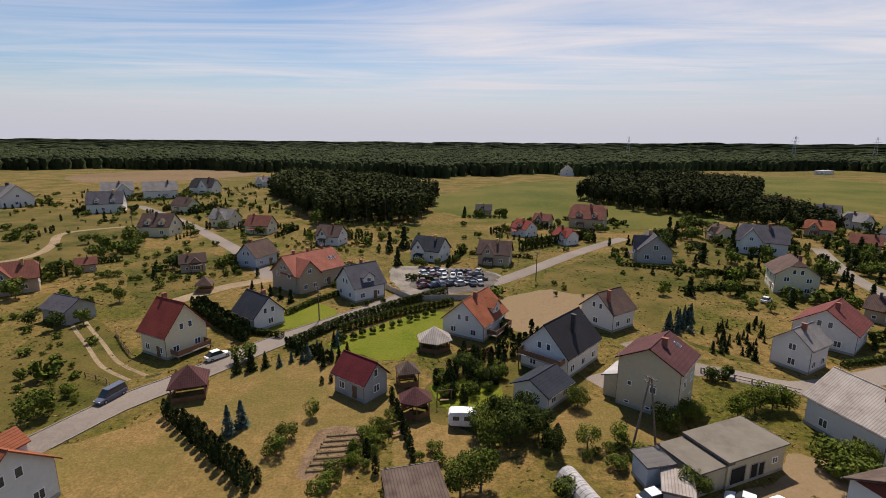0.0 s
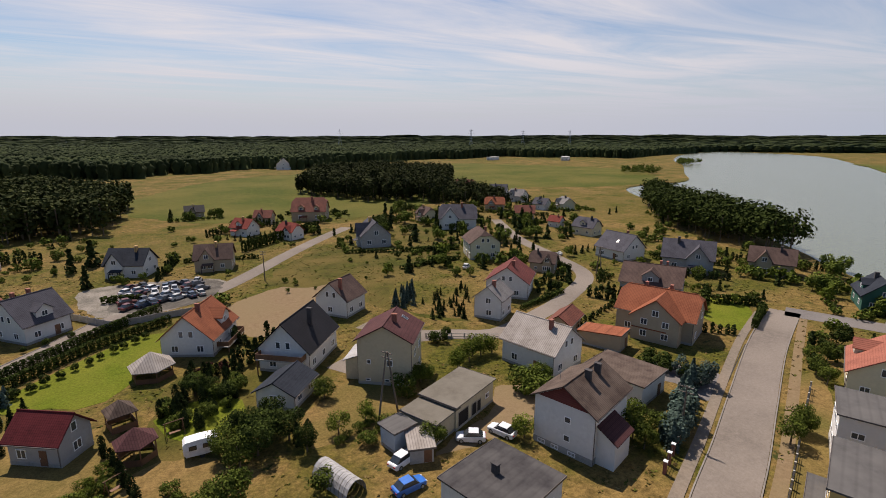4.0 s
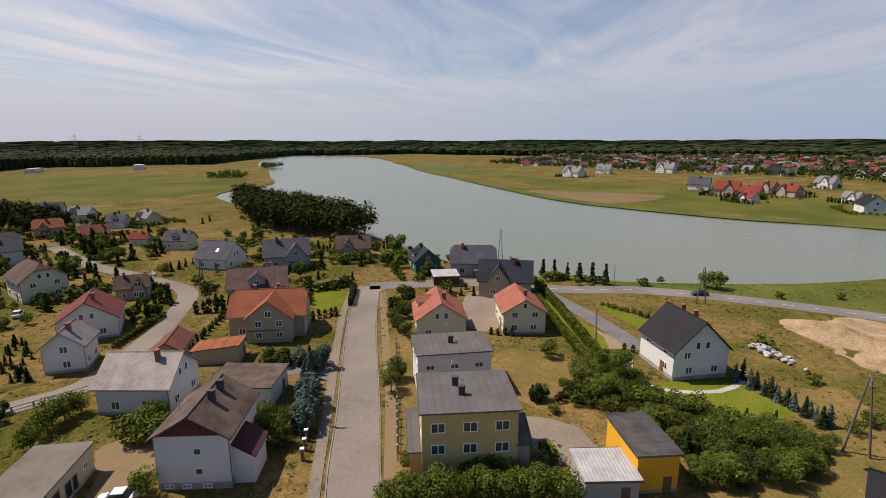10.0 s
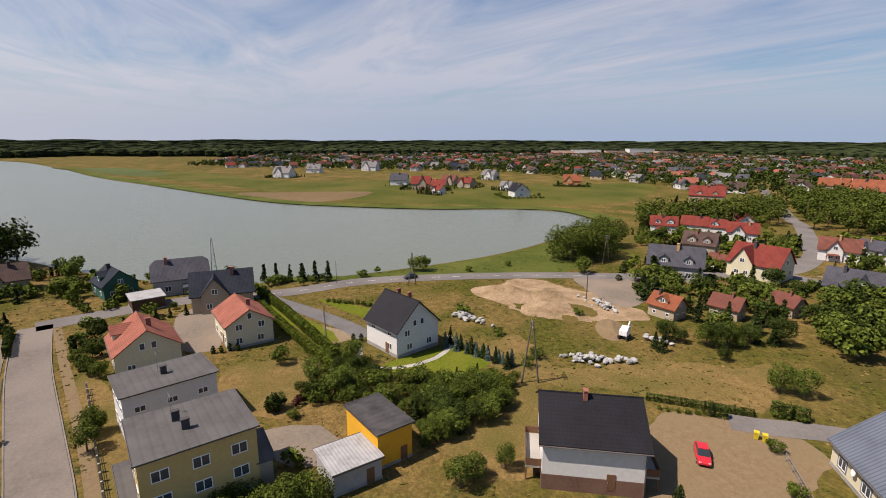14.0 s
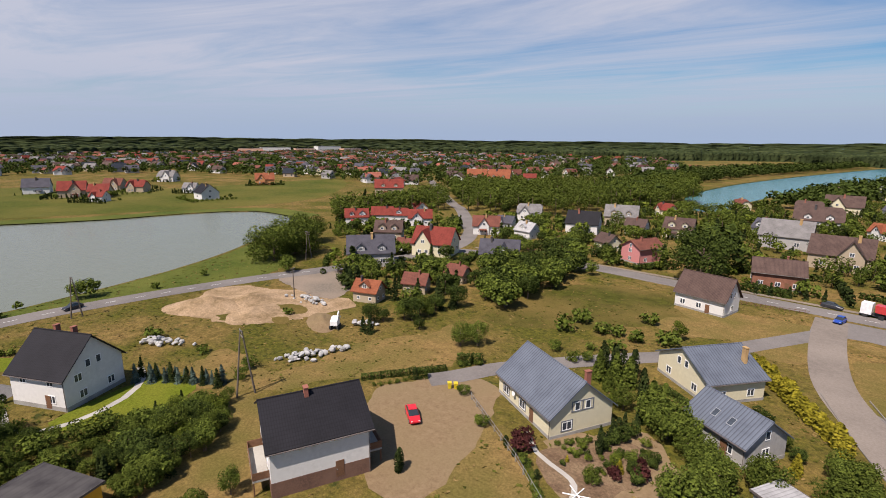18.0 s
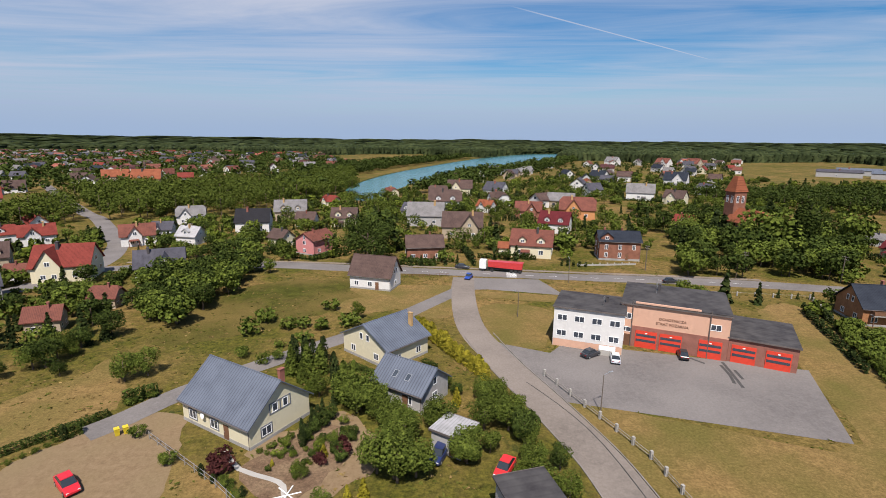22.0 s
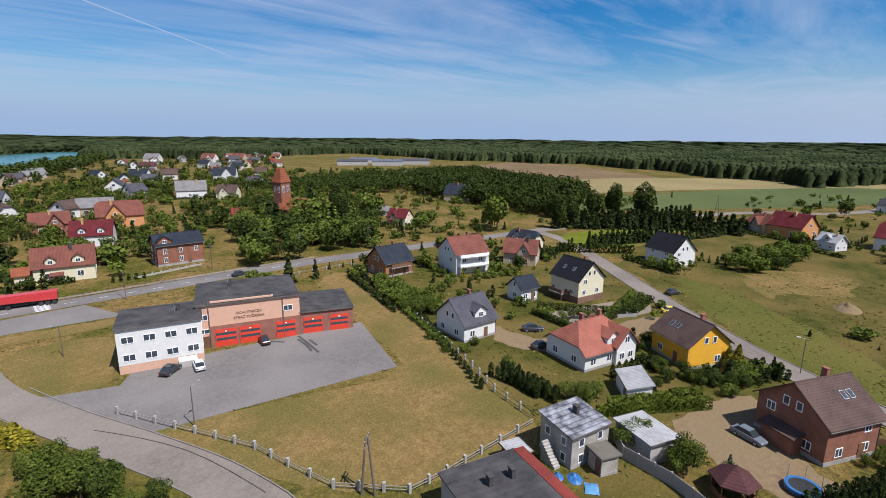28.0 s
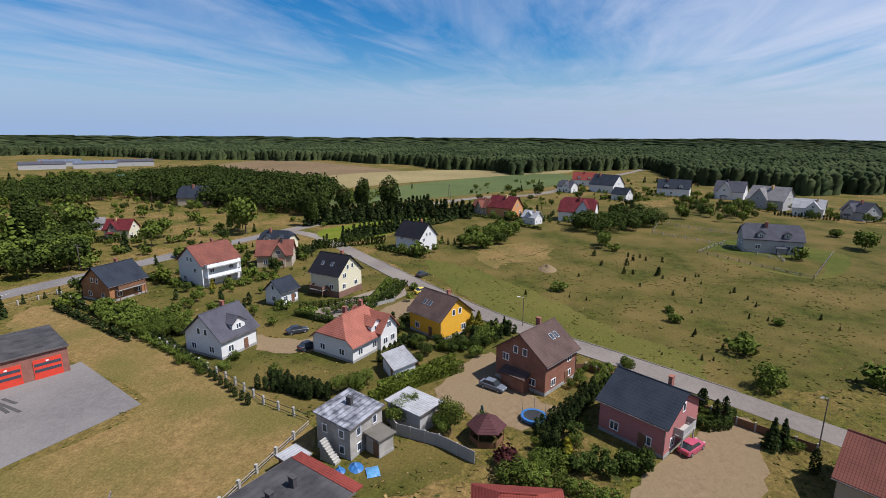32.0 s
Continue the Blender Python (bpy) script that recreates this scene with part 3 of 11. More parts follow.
def hill(x, y):
    """Height of the far wooded hills."""
    r = math.hypot(x, y)
    k = min(1.0, max(0.0, (r - 1750) / 2600))
    k = k * k * (3 - 2 * k)
    return k * (6 + 14 * max(0.0, x / max(r, 1.0)) + 20 * (0.5 + 0.5 * noise.noise(Vector((x * 0.0009, y * 0.0009, 3.1)))) + 10 * noise.noise(Vector((x * 0.0035, y * 0.0035, 8.0))))


shores = [smooth(LAKE_1, 14, True), smooth(LAKE_2, 25, True)]
bm = bmesh.new()
ring = [bm.verts.new((EDGE * math.cos(2 * math.pi * i / 96), EDGE * math.sin(2 * math.pi * i / 96), 0)) for i in range(96)]
edges = [bm.edges.new((ring[i - 1], ring[i])) for i in range(96)]
banks = []
for line in shores:
    vs = [bm.verts.new((p.x, p.y, 0)) for p in line]
    banks.append(vs)
    edges += [bm.edges.new((vs[i - 1], vs[i])) for i in range(len(vs))]
bmesh.ops.triangle_fill(bm, use_beauty=True, edges=edges)
for vs in banks:
    low = [bm.verts.new((v.co.x, v.co.y, -2.0)) for v in vs]
    for i in range(len(vs)):
        bm.faces.new((vs[i - 1], vs[i], low[i], low[i - 1]))
previous = ring
for r in (1900, 2200, 2600, 3000, 3500, 4100, 4800):
    now = []
    for i in range(96):
        x, y = r * math.cos(2 * math.pi * i / 96), r * math.sin(2 * math.pi * i / 96)
        now.append(bm.verts.new((x, y, hill(x, y))))
    for i in range(96):
        bm.faces.new((previous[i - 1], previous[i], now[i], now[i - 1]))
    previous = now
bmesh.ops.recalc_face_normals(bm, faces=bm.faces)
me = bpy.data.meshes.new("ground")
bm.to_mesh(me)
bm.free()
if sum(p.normal.z * p.area for p in me.polygons) < 0:
    me.flip_normals()
me.materials.append(GROUND)
tagged(new("ground", me), "dry summer grassland rising to far wooded hills", "ground", kind="structure")
for nm, line, lab, wmat in (("lake_water", shores[0], "calm grey-green lake water with faint ripples", WATER), ("lake_water", shores[1], "turquoise water of the second lake", WATER2)):
    patch(nm, [tuple(p.xy) for p in line], -0.5, wmat, lab, "lake", curved=False)

# ---- roads and yards ----
ribbon("road_lake_street", [(-8, -140), (-7, -117), (-8, -99), (-13, -82), (-18, -67), (-22, -52), (-22, -38), (-12, -22), (4, -6), (22, 9), (45, 21), (63, 28), (78, 34), (101, 43), (126, 51)], 6.2, 0.05, ASPHALT, "sun-bleached grey asphalt village street")
ribbon("road_side_street", [(148, 190), (128, 150), (119, 121), (110, 98), (91, 86), (76, 80), (60, 76), (51, 81), (42, 83), (32, 80), (26, 77)], 5.0, 0.045, ASPHALT, "grey asphalt side street between gardens")
ribbon("road_lane", [(38, 95), (42, 88), (48, 83)], 4.0, 0.04, PAVING, "narrow paved lane beside a white house")
ribbon("road_long_street", [(-58, 46), (-54, 59), (-50, 69), (-45, 76), (-40, 84), (-35, 92), (-29, 100), (-19, 112), (-9, 126), (3, 130), (18, 141), (44, 172), (63, 193), (78, 208)], 5.4, 0.045, ASPHALT, "grey asphalt street past hedged gardens")
ribbon("road_estate", [(-186, 301), (-152, 267), (-119, 231), (-85, 190), (-66, 165), (-50, 140)], 5.5, 0.04, ASPHALT, "pale estate road between family houses")
ribbon("road_estate_branch", [(-50, 140), (-60, 132), (-68, 118)], 5, 0.042, TRACK, "pale gravel estate road")
ribbon("road_dirt", [(-160, 150), (-146, 158), (-143, 169), (-150, 186), (-163, 208), (-155, 222), (-135, 232), (-115, 228)], 3.4, 0.03, TRACK, "winding pale dirt track through grass", "track")
for k in (-0.9, 0.9):
    ribbon("road_field_track", [(-86 + k, 111 + k), (-80 + k, 103 + k), (-69 + k, 92 + k), (-60 + k, 83 + k), (-52 + k, 78 + k)], 0.75, 0.03, TRACK, "worn pale wheel rut over dry grass", "track")
ribbon("road_lakeside", [(126, 51), (134, 30), (137, 14), (135, -2), (139, -24), (135, -52), (127, -80), (119, -100), (113, -120), (107, -150), (118, -180), (135, -203), (167, -243), (197, -273), (330, -420)], 7.0, 0.05, ASPHALT2, "two-lane lakeside road with white markings")
ribbon("road_main", [(107, -146), (85, -152), (65, -153), (50, -154), (30, -151), (1, -147), (-23, -144), (-46, -141), (-74, -138), (-96, -134), (-120, -128), (-145, -123), (-170, -116), (-192, -110)], 7.0, 0.055, ASPHALT2, "two-lane grey asphalt main road")
ribbon("road_far", [(-192, -110), (-240, -95), (-290, -70), (-333, -45), (-370, -4), (-511, 48), (-728, 134)], 7.5, 0.05, ASPHALT, "pale country road running to the forest")
ribbon("road_east_street", [(-192, -110), (-185, -95), (-173, -80), (-151, -58), (-127, -34), (-111, -17), (-99, -1), (-89, 15), (-79, 30), (-70, 42), (-60, 56)], 5.6, 0.045, ASPHALT, "pale grey street beside an open meadow")
ribbon("road_garden_lane", [(48, -61), (45, -65), (40, -73), (28, -86), (13, -101), (3, -115), (-6, -128)], 4.6, 0.045, ASPHALT2, "narrow asphalt lane past cream houses")
patch("station_forecourt", [(-11, -80), (-14, -92), (-22, -88), (-26, -93), (-67, -81), (-57, -59), (-37, -65), (-20, -70)], 0.03, ASPHALT2, "wide grey asphalt forecourt", "forecourt", curved=False)
patch("junction_paving", [(-4, -128), (-14, -129), (-34, -124), (-30, -139), (-5, -141)], 0.028, ASPHALT2, "asphalt junction", "road", curved=False)
patch("sand_field", [(114, -51), (124, -60), (125, -72), (112, -78), (98, -84), (87, -80), (86, -70), (93, -60), (102, -54)], 0.03, SAND, "bare pale sand and gravel building plot", "sand", ragged=3.6)
patch("parking_lot", [(122, -84), (119, -100), (101, -94), (96, -80)], 0.04, PAVING, "pale gravel parking area", "parking", curved=False, ragged=0.7)
patch("lawn", [(-23, 93), (-3, 113), (3, 106), (-8, 86), (-15, 88)], 0.03, LAWN, "bright green mown garden lawn", "lawn")
patch("lawn", [(-187, 56), (-161, 77), (-184, 90), (-188, 72), (-194, 62)], 0.05, MEADOW, "green garden lawn before the meadow bungalow", "lawn")
patch("lawn", [(-38, 103), (-33, 119), (-24, 110), (-33, 101)], 0.03, LAWN, "green mown front lawn", "lawn")
patch("lawn", [(-2, 76), (8, 79), (10, 71), (3, 66)], 0.03, LAWN, "green mown back lawn", "lawn")
patch("field_tan", [(-411, 563), (-297, 743), (-222, 586), (-304, 458)], 0.05, PLOUGH, "tan dry field at the forest edge", "field")
patch("field_meadow", [(-5, 361), (65, 493), (151, 538), (240, 600), (420, 620), (520, 420), (420, 290), (330, 275), (260, 300), (136, 252), (72, 232), (5, 275)], 0.04, PASTURE, "open green meadow by the lake", "field", ragged=4.0)
patch("field_plough", [(-500, -408), (-779, -464), (-573, -174), (-433, -131), (-431, -224)], 0.05, PLOUGH, "brown ploughed field", "field")
patch("field_crop", [(-300, -150), (-466, -91), (-581, 5), (-463, 20), (-311, -83), (-270, -128)], 0.06, CROP, "green crop field", "field")
patch("field_stubble", [(-330, -190), (-440, -230), (-560, -180), (-700, 0), (-600, 20), (-470, -95)], 0.055, STUBBLE, "pale stubble field", "field")
patch("meadow", [(-175, -62), (-290, -30), (-310, 90), (-240, 160), (-130, 130), (-84, 40), (-106, -2)], 0.02, MEADOW, "rough meadow with dry and green patches", "field", ragged=3.0)

# ---- windows, doors and houses ----
WINDOWS = {}


def lattice(xs, zs, holes, y0, y1):
    """A flat framework in one piece: a grid of cells with some left open."""
    g = Geo()
    nx, nz = len(xs), len(zs)
    for y in (y0, y1):
        g.v += [(x, y, z) for z in zs for x in xs]
    solid = lambda i, j: 0 <= i < nx - 1 and 0 <= j < nz - 1 and (i, j) not in holes
    top = nx * nz
    for j in range(nz - 1):
        for i in range(nx - 1):
            if not solid(i, j):
                continue
            a, b, c, d = j * nx + i, j * nx + i + 1, (j + 1) * nx + i + 1, (j + 1) * nx + i
            g.f += [(a, b, c, d), (a + top, d + top, c + top, b + top)]
            for p, q, n in ((a, b, (i, j - 1)), (b, c, (i + 1, j)), (c, d, (i, j + 1)), (d, a, (i - 1, j))):
                if not solid(*n):
                    g.f.append((p, p + top, q + top, q))
    return g


def window_meshes(w, h, mat):
    key = (round(w, 1), round(h, 1), mat.name)
    if key not in WINDOWS:
        t = 0.1
        xs, zs = ([-w / 2, -w / 2 + t, -0.05, 0.05, w / 2 - t, w / 2], [0, t, h - t, h]) if w > 0.95 else ([-w / 2, -w / 2 + t, w / 2 - t, w / 2], [0, t, h - t, h])
        g = lattice(xs, zs, ((1, 1), (3, 1)) if w > 0.95 else ((1, 1),), -0.02, 0.06)
        p = Geo()
        p.box(-w / 2 + t, w / 2 - t, -0.02, 0.025, t, h - t)
        both = Geo()
        both.v, both.f = g.v + p.v, g.f + [tuple(i + len(g.v) for i in f) for f in p.f]
        far = both.mesh("window", mat)
        far.materials.append(GLASS)
        for i in range(len(g.f), len(both.f)):
            far.polygons[i].material_index = 1
        WINDOWS[key] = (g.mesh("window_frame", mat), p.mesh("pane", GLASS), far)
    return WINDOWS[key]


def window(parent, u, v, z, face, w=1.3, h=1.3, mat=None, pane=True):
    """face: degrees of the outward normal in the house's own frame."""
    fr, pn, far = window_meshes(w, h, mat or FRAME)
    pane = pane and parent.matrix_basis.translation.xy.length < 100
    ob = part("window", fr if pane else far, parent, at=pose(u, v, z, 0, 0, face - 90))
    if pane:
        part("pane", pn, ob)
    return ob


def roof_mesh(L, W, e, r, hip, mat, thick=0.22, hip_b=None):
    l, w = L / 2, W / 2
    hips = (hip if hip_b is None else hip_b, hip)
    top = []
    pts = {}
    for k, (s, h) in enumerate(zip((-1, 1), hips)):
        zc, d = r - h * (r - e), h * w * 0.85
        pts[k] = dict(e1=(s * l, w, e), e2=(s * l, -w, e), c1=(s * l, w * h, zc), c2=(s * l, -w * h, zc), r=(s * (l - d), 0, r), h=h)
    a, b = pts[1], pts[0]

    def chain(p, i):
        if p["h"] == 0:
            return [p["e%d" % i], p["r"]]
        if p["h"] >= 1:
            return [p["e%d" % i], p["r"]]
        return [p["e%d" % i], p["c%d" % i], p["r"]]

    top.append(chain(b, 1) + chain(a, 1)[::-1])
    top.append(chain(a, 2) + chain(b, 2)[::-1])
    for p, s in ((a, 1), (b, -1)):
        if p["h"] > 0:
            tri = [p["c2"], p["c1"], p["r"]]
            top.append(tri if s > 0 else tri[::-1])
    bm = bmesh.new()
    for poly in top:
        bm.faces.new([bm.verts.new(p) for p in poly])
    bmesh.ops.remove_doubles(bm, verts=bm.verts, dist=0.01)
    bmesh.ops.recalc_face_normals(bm, faces=bm.faces)
    if sum(f.normal.z for f in bm.faces) < 0:
        bmesh.ops.reverse_faces(bm, faces=bm.faces)
    res = bmesh.ops.extrude_face_region(bm, geom=bm.faces[:])
    for v in res["geom"]:
        if isinstance(v, bmesh.types.BMVert):
            v.co.z += thick
    bmesh.ops.recalc_face_normals(bm, faces=bm.faces)
    me = bpy.data.meshes.new("roof")
    bm.to_mesh(me)
    bm.free()
    me.materials.append(mat)
    return me


def wall_mesh(L, W, e, r, hip, mat, over=0.5, hip_b=None, z0=0.0):
    li, wi = L / 2 - over, W / 2 - over
    slope = (r - e) / (W / 2)
    ew = e + slope * over
    g = Geo()
    for s in (1, -1):
        g.poly((-li * s, wi * s, z0), (li * s, wi * s, z0), (li * s, wi * s, ew), (-li * s, wi * s, ew))
    for s, h in ((1, hip), (-1, hip if hip_b is None else hip_b)):
        zc = r - h * (r - e)
        cap = min(zc, r)
        half = max(0.0, (r - cap) / slope) if slope > 0 else 0
        p = [(s * li, wi * s * -1, z0), (s * li, wi * s, z0), (s * li, wi * s, ew)]
        if cap > ew + 0.05:
            p += [(s * li, half * s, cap - 0.01)] + ([(s * li, -half * s, cap - 0.01)] if half > 0.05 else [])
        p += [(s * li, -wi * s, ew)]
        g.poly(*p)
    g.poly((-li, -wi, ew), (-li, wi, ew), (li, wi, ew), (li, -wi, ew))
    g.poly((-li, -wi, z0), (li, -wi, z0), (li, wi, z0), (-li, wi, z0))
    return g.mesh("wall", mat)


def chimney(parent, u, v, z0, z1, mat, s=0.5):
    g = Geo()
    g.box(u - s / 2, u + s / 2, v - s * 0.8, v + s * 0.8, z0, z1)
    g.box(u - s / 2 - 0.07, u + s / 2 + 0.07, v - s * 0.8 - 0.07, v + s * 0.8 + 0.07, z1, z1 + 0.1)
    ob = part("chimney", g.mesh("chimney", mat), parent)
    return ob


def house(x, y, rot, L, W, e, r, roof, wall, hip=0.0, hip_b=None, base=None, base_h=0.5, chims=((0.15, 0.08),), chim_mat=None, lights=(), dormers=(), label="", name="house", win=(1.3, 1.3), over=0.5, frame_mat=None, group="", doors=1, gable_extra=None, skip=(), wins=()):
    W = abs(W)
    lab = label or "%s family house with %s roof" % (WALL_WORDS[wall], ROOF_WORDS[roof])
    ob = thing(name, x, y, rot, 0, lab, "house", group or "village houses")
    part("wall", wall_mesh(L, W, e, r - 0.02, hip, WALL[wall], over, hip_b), ob, WALL_WORDS[wall] + " walls")
    part("roof", roof_mesh(L, W, e, r, hip, ROOF[roof], 0.2, hip_b), ob, ROOF_WORDS[roof] + " roof")
    li, wi = L / 2 - over, W / 2 - over
    slope = (r - e) / (W / 2)
    g = Geo()
    bm_mat = base or PLINTH
    for a in ((-li - .03, li + .03, wi, wi + .04), (-li - .03, li + .03, -wi - .04, -wi), (li, li + .04, -wi, wi), (-li - .04, -li, -wi, wi)):
        g.box(a[0], a[1], a[2], a[3], 0, base_h)
    part("plinth", g.mesh("plinth", bm_mat), ob)
    for s in (1, -1):
        g = Geo()
        g.tube((-L / 2, s * (W / 2 + 0.06), e + 0.04), (L / 2, s * (W / 2 + 0.06), e + 0.04), 0.075, n=6)
        g.tube((L / 2 - 0.6, s * (wi + 0.06), 0.1), (L / 2 - 0.6, s * (wi + 0.06), e), 0.05, n=5)
        part("gutter", g.mesh("gutter", GUTTER), ob)
    if hip < 0.99:
        g = Geo()
        g.tube((-L / 2 + (hip if hip_b is None else hip_b) * W * 0.42, 0, r + 0.2), (L / 2 - hip * W * 0.42, 0, r + 0.2), 0.11, n=6)
        part("ridge_cap", g.mesh("ridge_cap", ROOF[roof]), ob)
    # windows: rows along the eaves sides, two storeys where the walls are high, and attic windows in the gables
    top = e + slope * over
    rows = [max(0.9, base_h + 0.45)] if top < 4.6 + base_h * 0.5 else [max(0.9, base_h + 0.4), max(0.9, base_h + 0.4) + 2.75]
    if top > 7.6:
        rows = [0.9, 3.5, 6.1]
    n = max(2, int(2 * li / 3.9))
    odd = random.Random(int(x * 10) * 7 + int(y * 10))
    for s in (1, -1):
        if ("y+" if s > 0 else "y-") in skip:
            continue
        for z in rows:
            for i in range(n):
                if z + win[1] < top - 0.1 and odd.random() > 0.15:
                    window(ob, -li + (i + 0.5) * 2 * li / n, s * wi, z, 90 * s, win[0], win[1], frame_mat)
    n = max(1, int(2 * wi / 4.2))
    for s, h in ((1, hip), (-1, hip if hip_b is None else hip_b)):
        if ("x+" if s > 0 else "x-") in skip:
            continue
        face = 0 if s > 0 else 180
        for z in rows:
            for i in range(n):
                if odd.random() > 0.2:
                    window(ob, s * li, -wi + (i + 0.5) * 2 * wi / n + odd.uniform(-0.4, 0.4), z, face, win[0], win[1], frame_mat)
        if r - top > 1.9 and h < 0.6:
            za = top + 0.1 if rows[-1] + win[1] < top - 0.2 else rows[-1] + win[1] + 0.7
            if r - za > 1.9:
                for o in (-0.9, 0.9) if r - top > 3 else (0,):
                    if za + win[1] + slope * (abs(o) + 0.5) < r:
                        window(ob, s * li, o, za, face, 0.9, win[1], frame_mat)
    for side, along, z, w, h in wins:
        at = {"x+": (li, along, 0), "x-": (-li, along, 180), "y+": (along, wi, 90), "y-": (along, -wi, -90)}[side]
        window(ob, at[0], at[1], z, at[2], w, h, frame_mat)
    for i in range(doors):
        g = Geo()
        g.box(-0.5, 0.5, -0.02, 0.07, 0, 2.1)
        d = part("door", g.mesh("door", WOODBROWN), ob, "dark wooden front door", at=pose(li * (0.35 - 0.7 * i), -wi, base_h * 0.3, 0, 0, -180))
        g = Geo()
        g.box(0.32, 0.4, 0.06, 0.12, 0.95, 1.1)
        part("handle", g.mesh("handle", STEEL), d)
    for u, v in chims:
        chimney(ob, u * L, v * W, e, r + 0.9, chim_mat or BRICKCHIM)
    ang = math.degrees(math.atan(slope))
    for u, s, at in lights:
        g = Geo()
        g.box(-0.42, 0.42, -0.62, 0.62, 0, 0.07)
        p = Geo()
        p.box(-0.34, 0.34, -0.54, 0.54, 0.06, 0.085)
        vv = s * W / 2 * at
        ob2 = part("roof_window", g.mesh("roof_window", STEEL), ob, at=pose(u * L, vv, r - slope * abs(vv) + 0.2, -ang * s, 0, 0))
        part("pane", p.mesh("pane", SKYPANE), ob2)
    for u, s, dw in dormers:
        dormer(ob, u * L, s, dw, W, e, r, slope, roof, wall)
    return ob


SKYPANE = surface("roof_window_glass", (0.05, 0.06, 0.075), (0.035, 0.042, 0.05), rough=0.25, bump=0, spec=0.25)


def dormer(parent, u, s, dw, W, e, r, slope, roof, wall):
    """A small gabled dormer standing on one roof slope."""
    v0 = s * (W / 2 - 1.0)
    z0 = e + slope * 1.0
    h = min(1.5, (r - z0) * 0.45)
    back = s * max(0.0, (W / 2 - 1.0) - (h + dw * 0.35) / slope)
    g = Geo()
    a, b = -dw / 2, dw / 2
    g.poly((u + a, v0, z0 - 0.1), (u + b, v0, z0 - 0.1), (u + b, v0, z0 + h), (u, v0, z0 + h + dw * 0.38), (u + a, v0, z0 + h))
    for k in (a, b):
        g.poly((u + k, v0, z0 - 0.1), (u + k, v0, z0 + h), (u + k, back, z0 + h), (u + k, back, z0 - 0.1))
    d = part("dormer", g.mesh("dormer", WALL[wall]), parent)
    g = Geo()
    zt = z0 + h + dw * 0.38 + 0.1
    f = v0 + s * 0.35
    for k in (a - 0.25, b + 0.25):
        ze = z0 + h - 0.12
        g.poly((u + k, f, ze), (u, f, zt), (u, back, zt), (u + k, back, ze))
        g.poly((u + k, f, ze - 0.14), (u, f, zt - 0.14), (u, back, zt - 0.14), (u + k, back, ze - 0.14))
        g.poly((u + k, f, ze), (u, f, zt), (u, f, zt - 0.14), (u + k, f, ze - 0.14))
        g.poly((u + k, f, ze), (u + k, back, ze), (u + k, back, ze - 0.14), (u + k, f, ze - 0.14))
    part("dormer_roof", g.mesh("dormer_roof", ROOF[roof]), d)
    fr, pn, far = window_meshes(min(1.2, dw * 0.6), 1.1, FRAME)
    part("window", far, d, at=pose(u, v0, z0 + 0.15, 0, 0, 0 if s > 0 else 180))


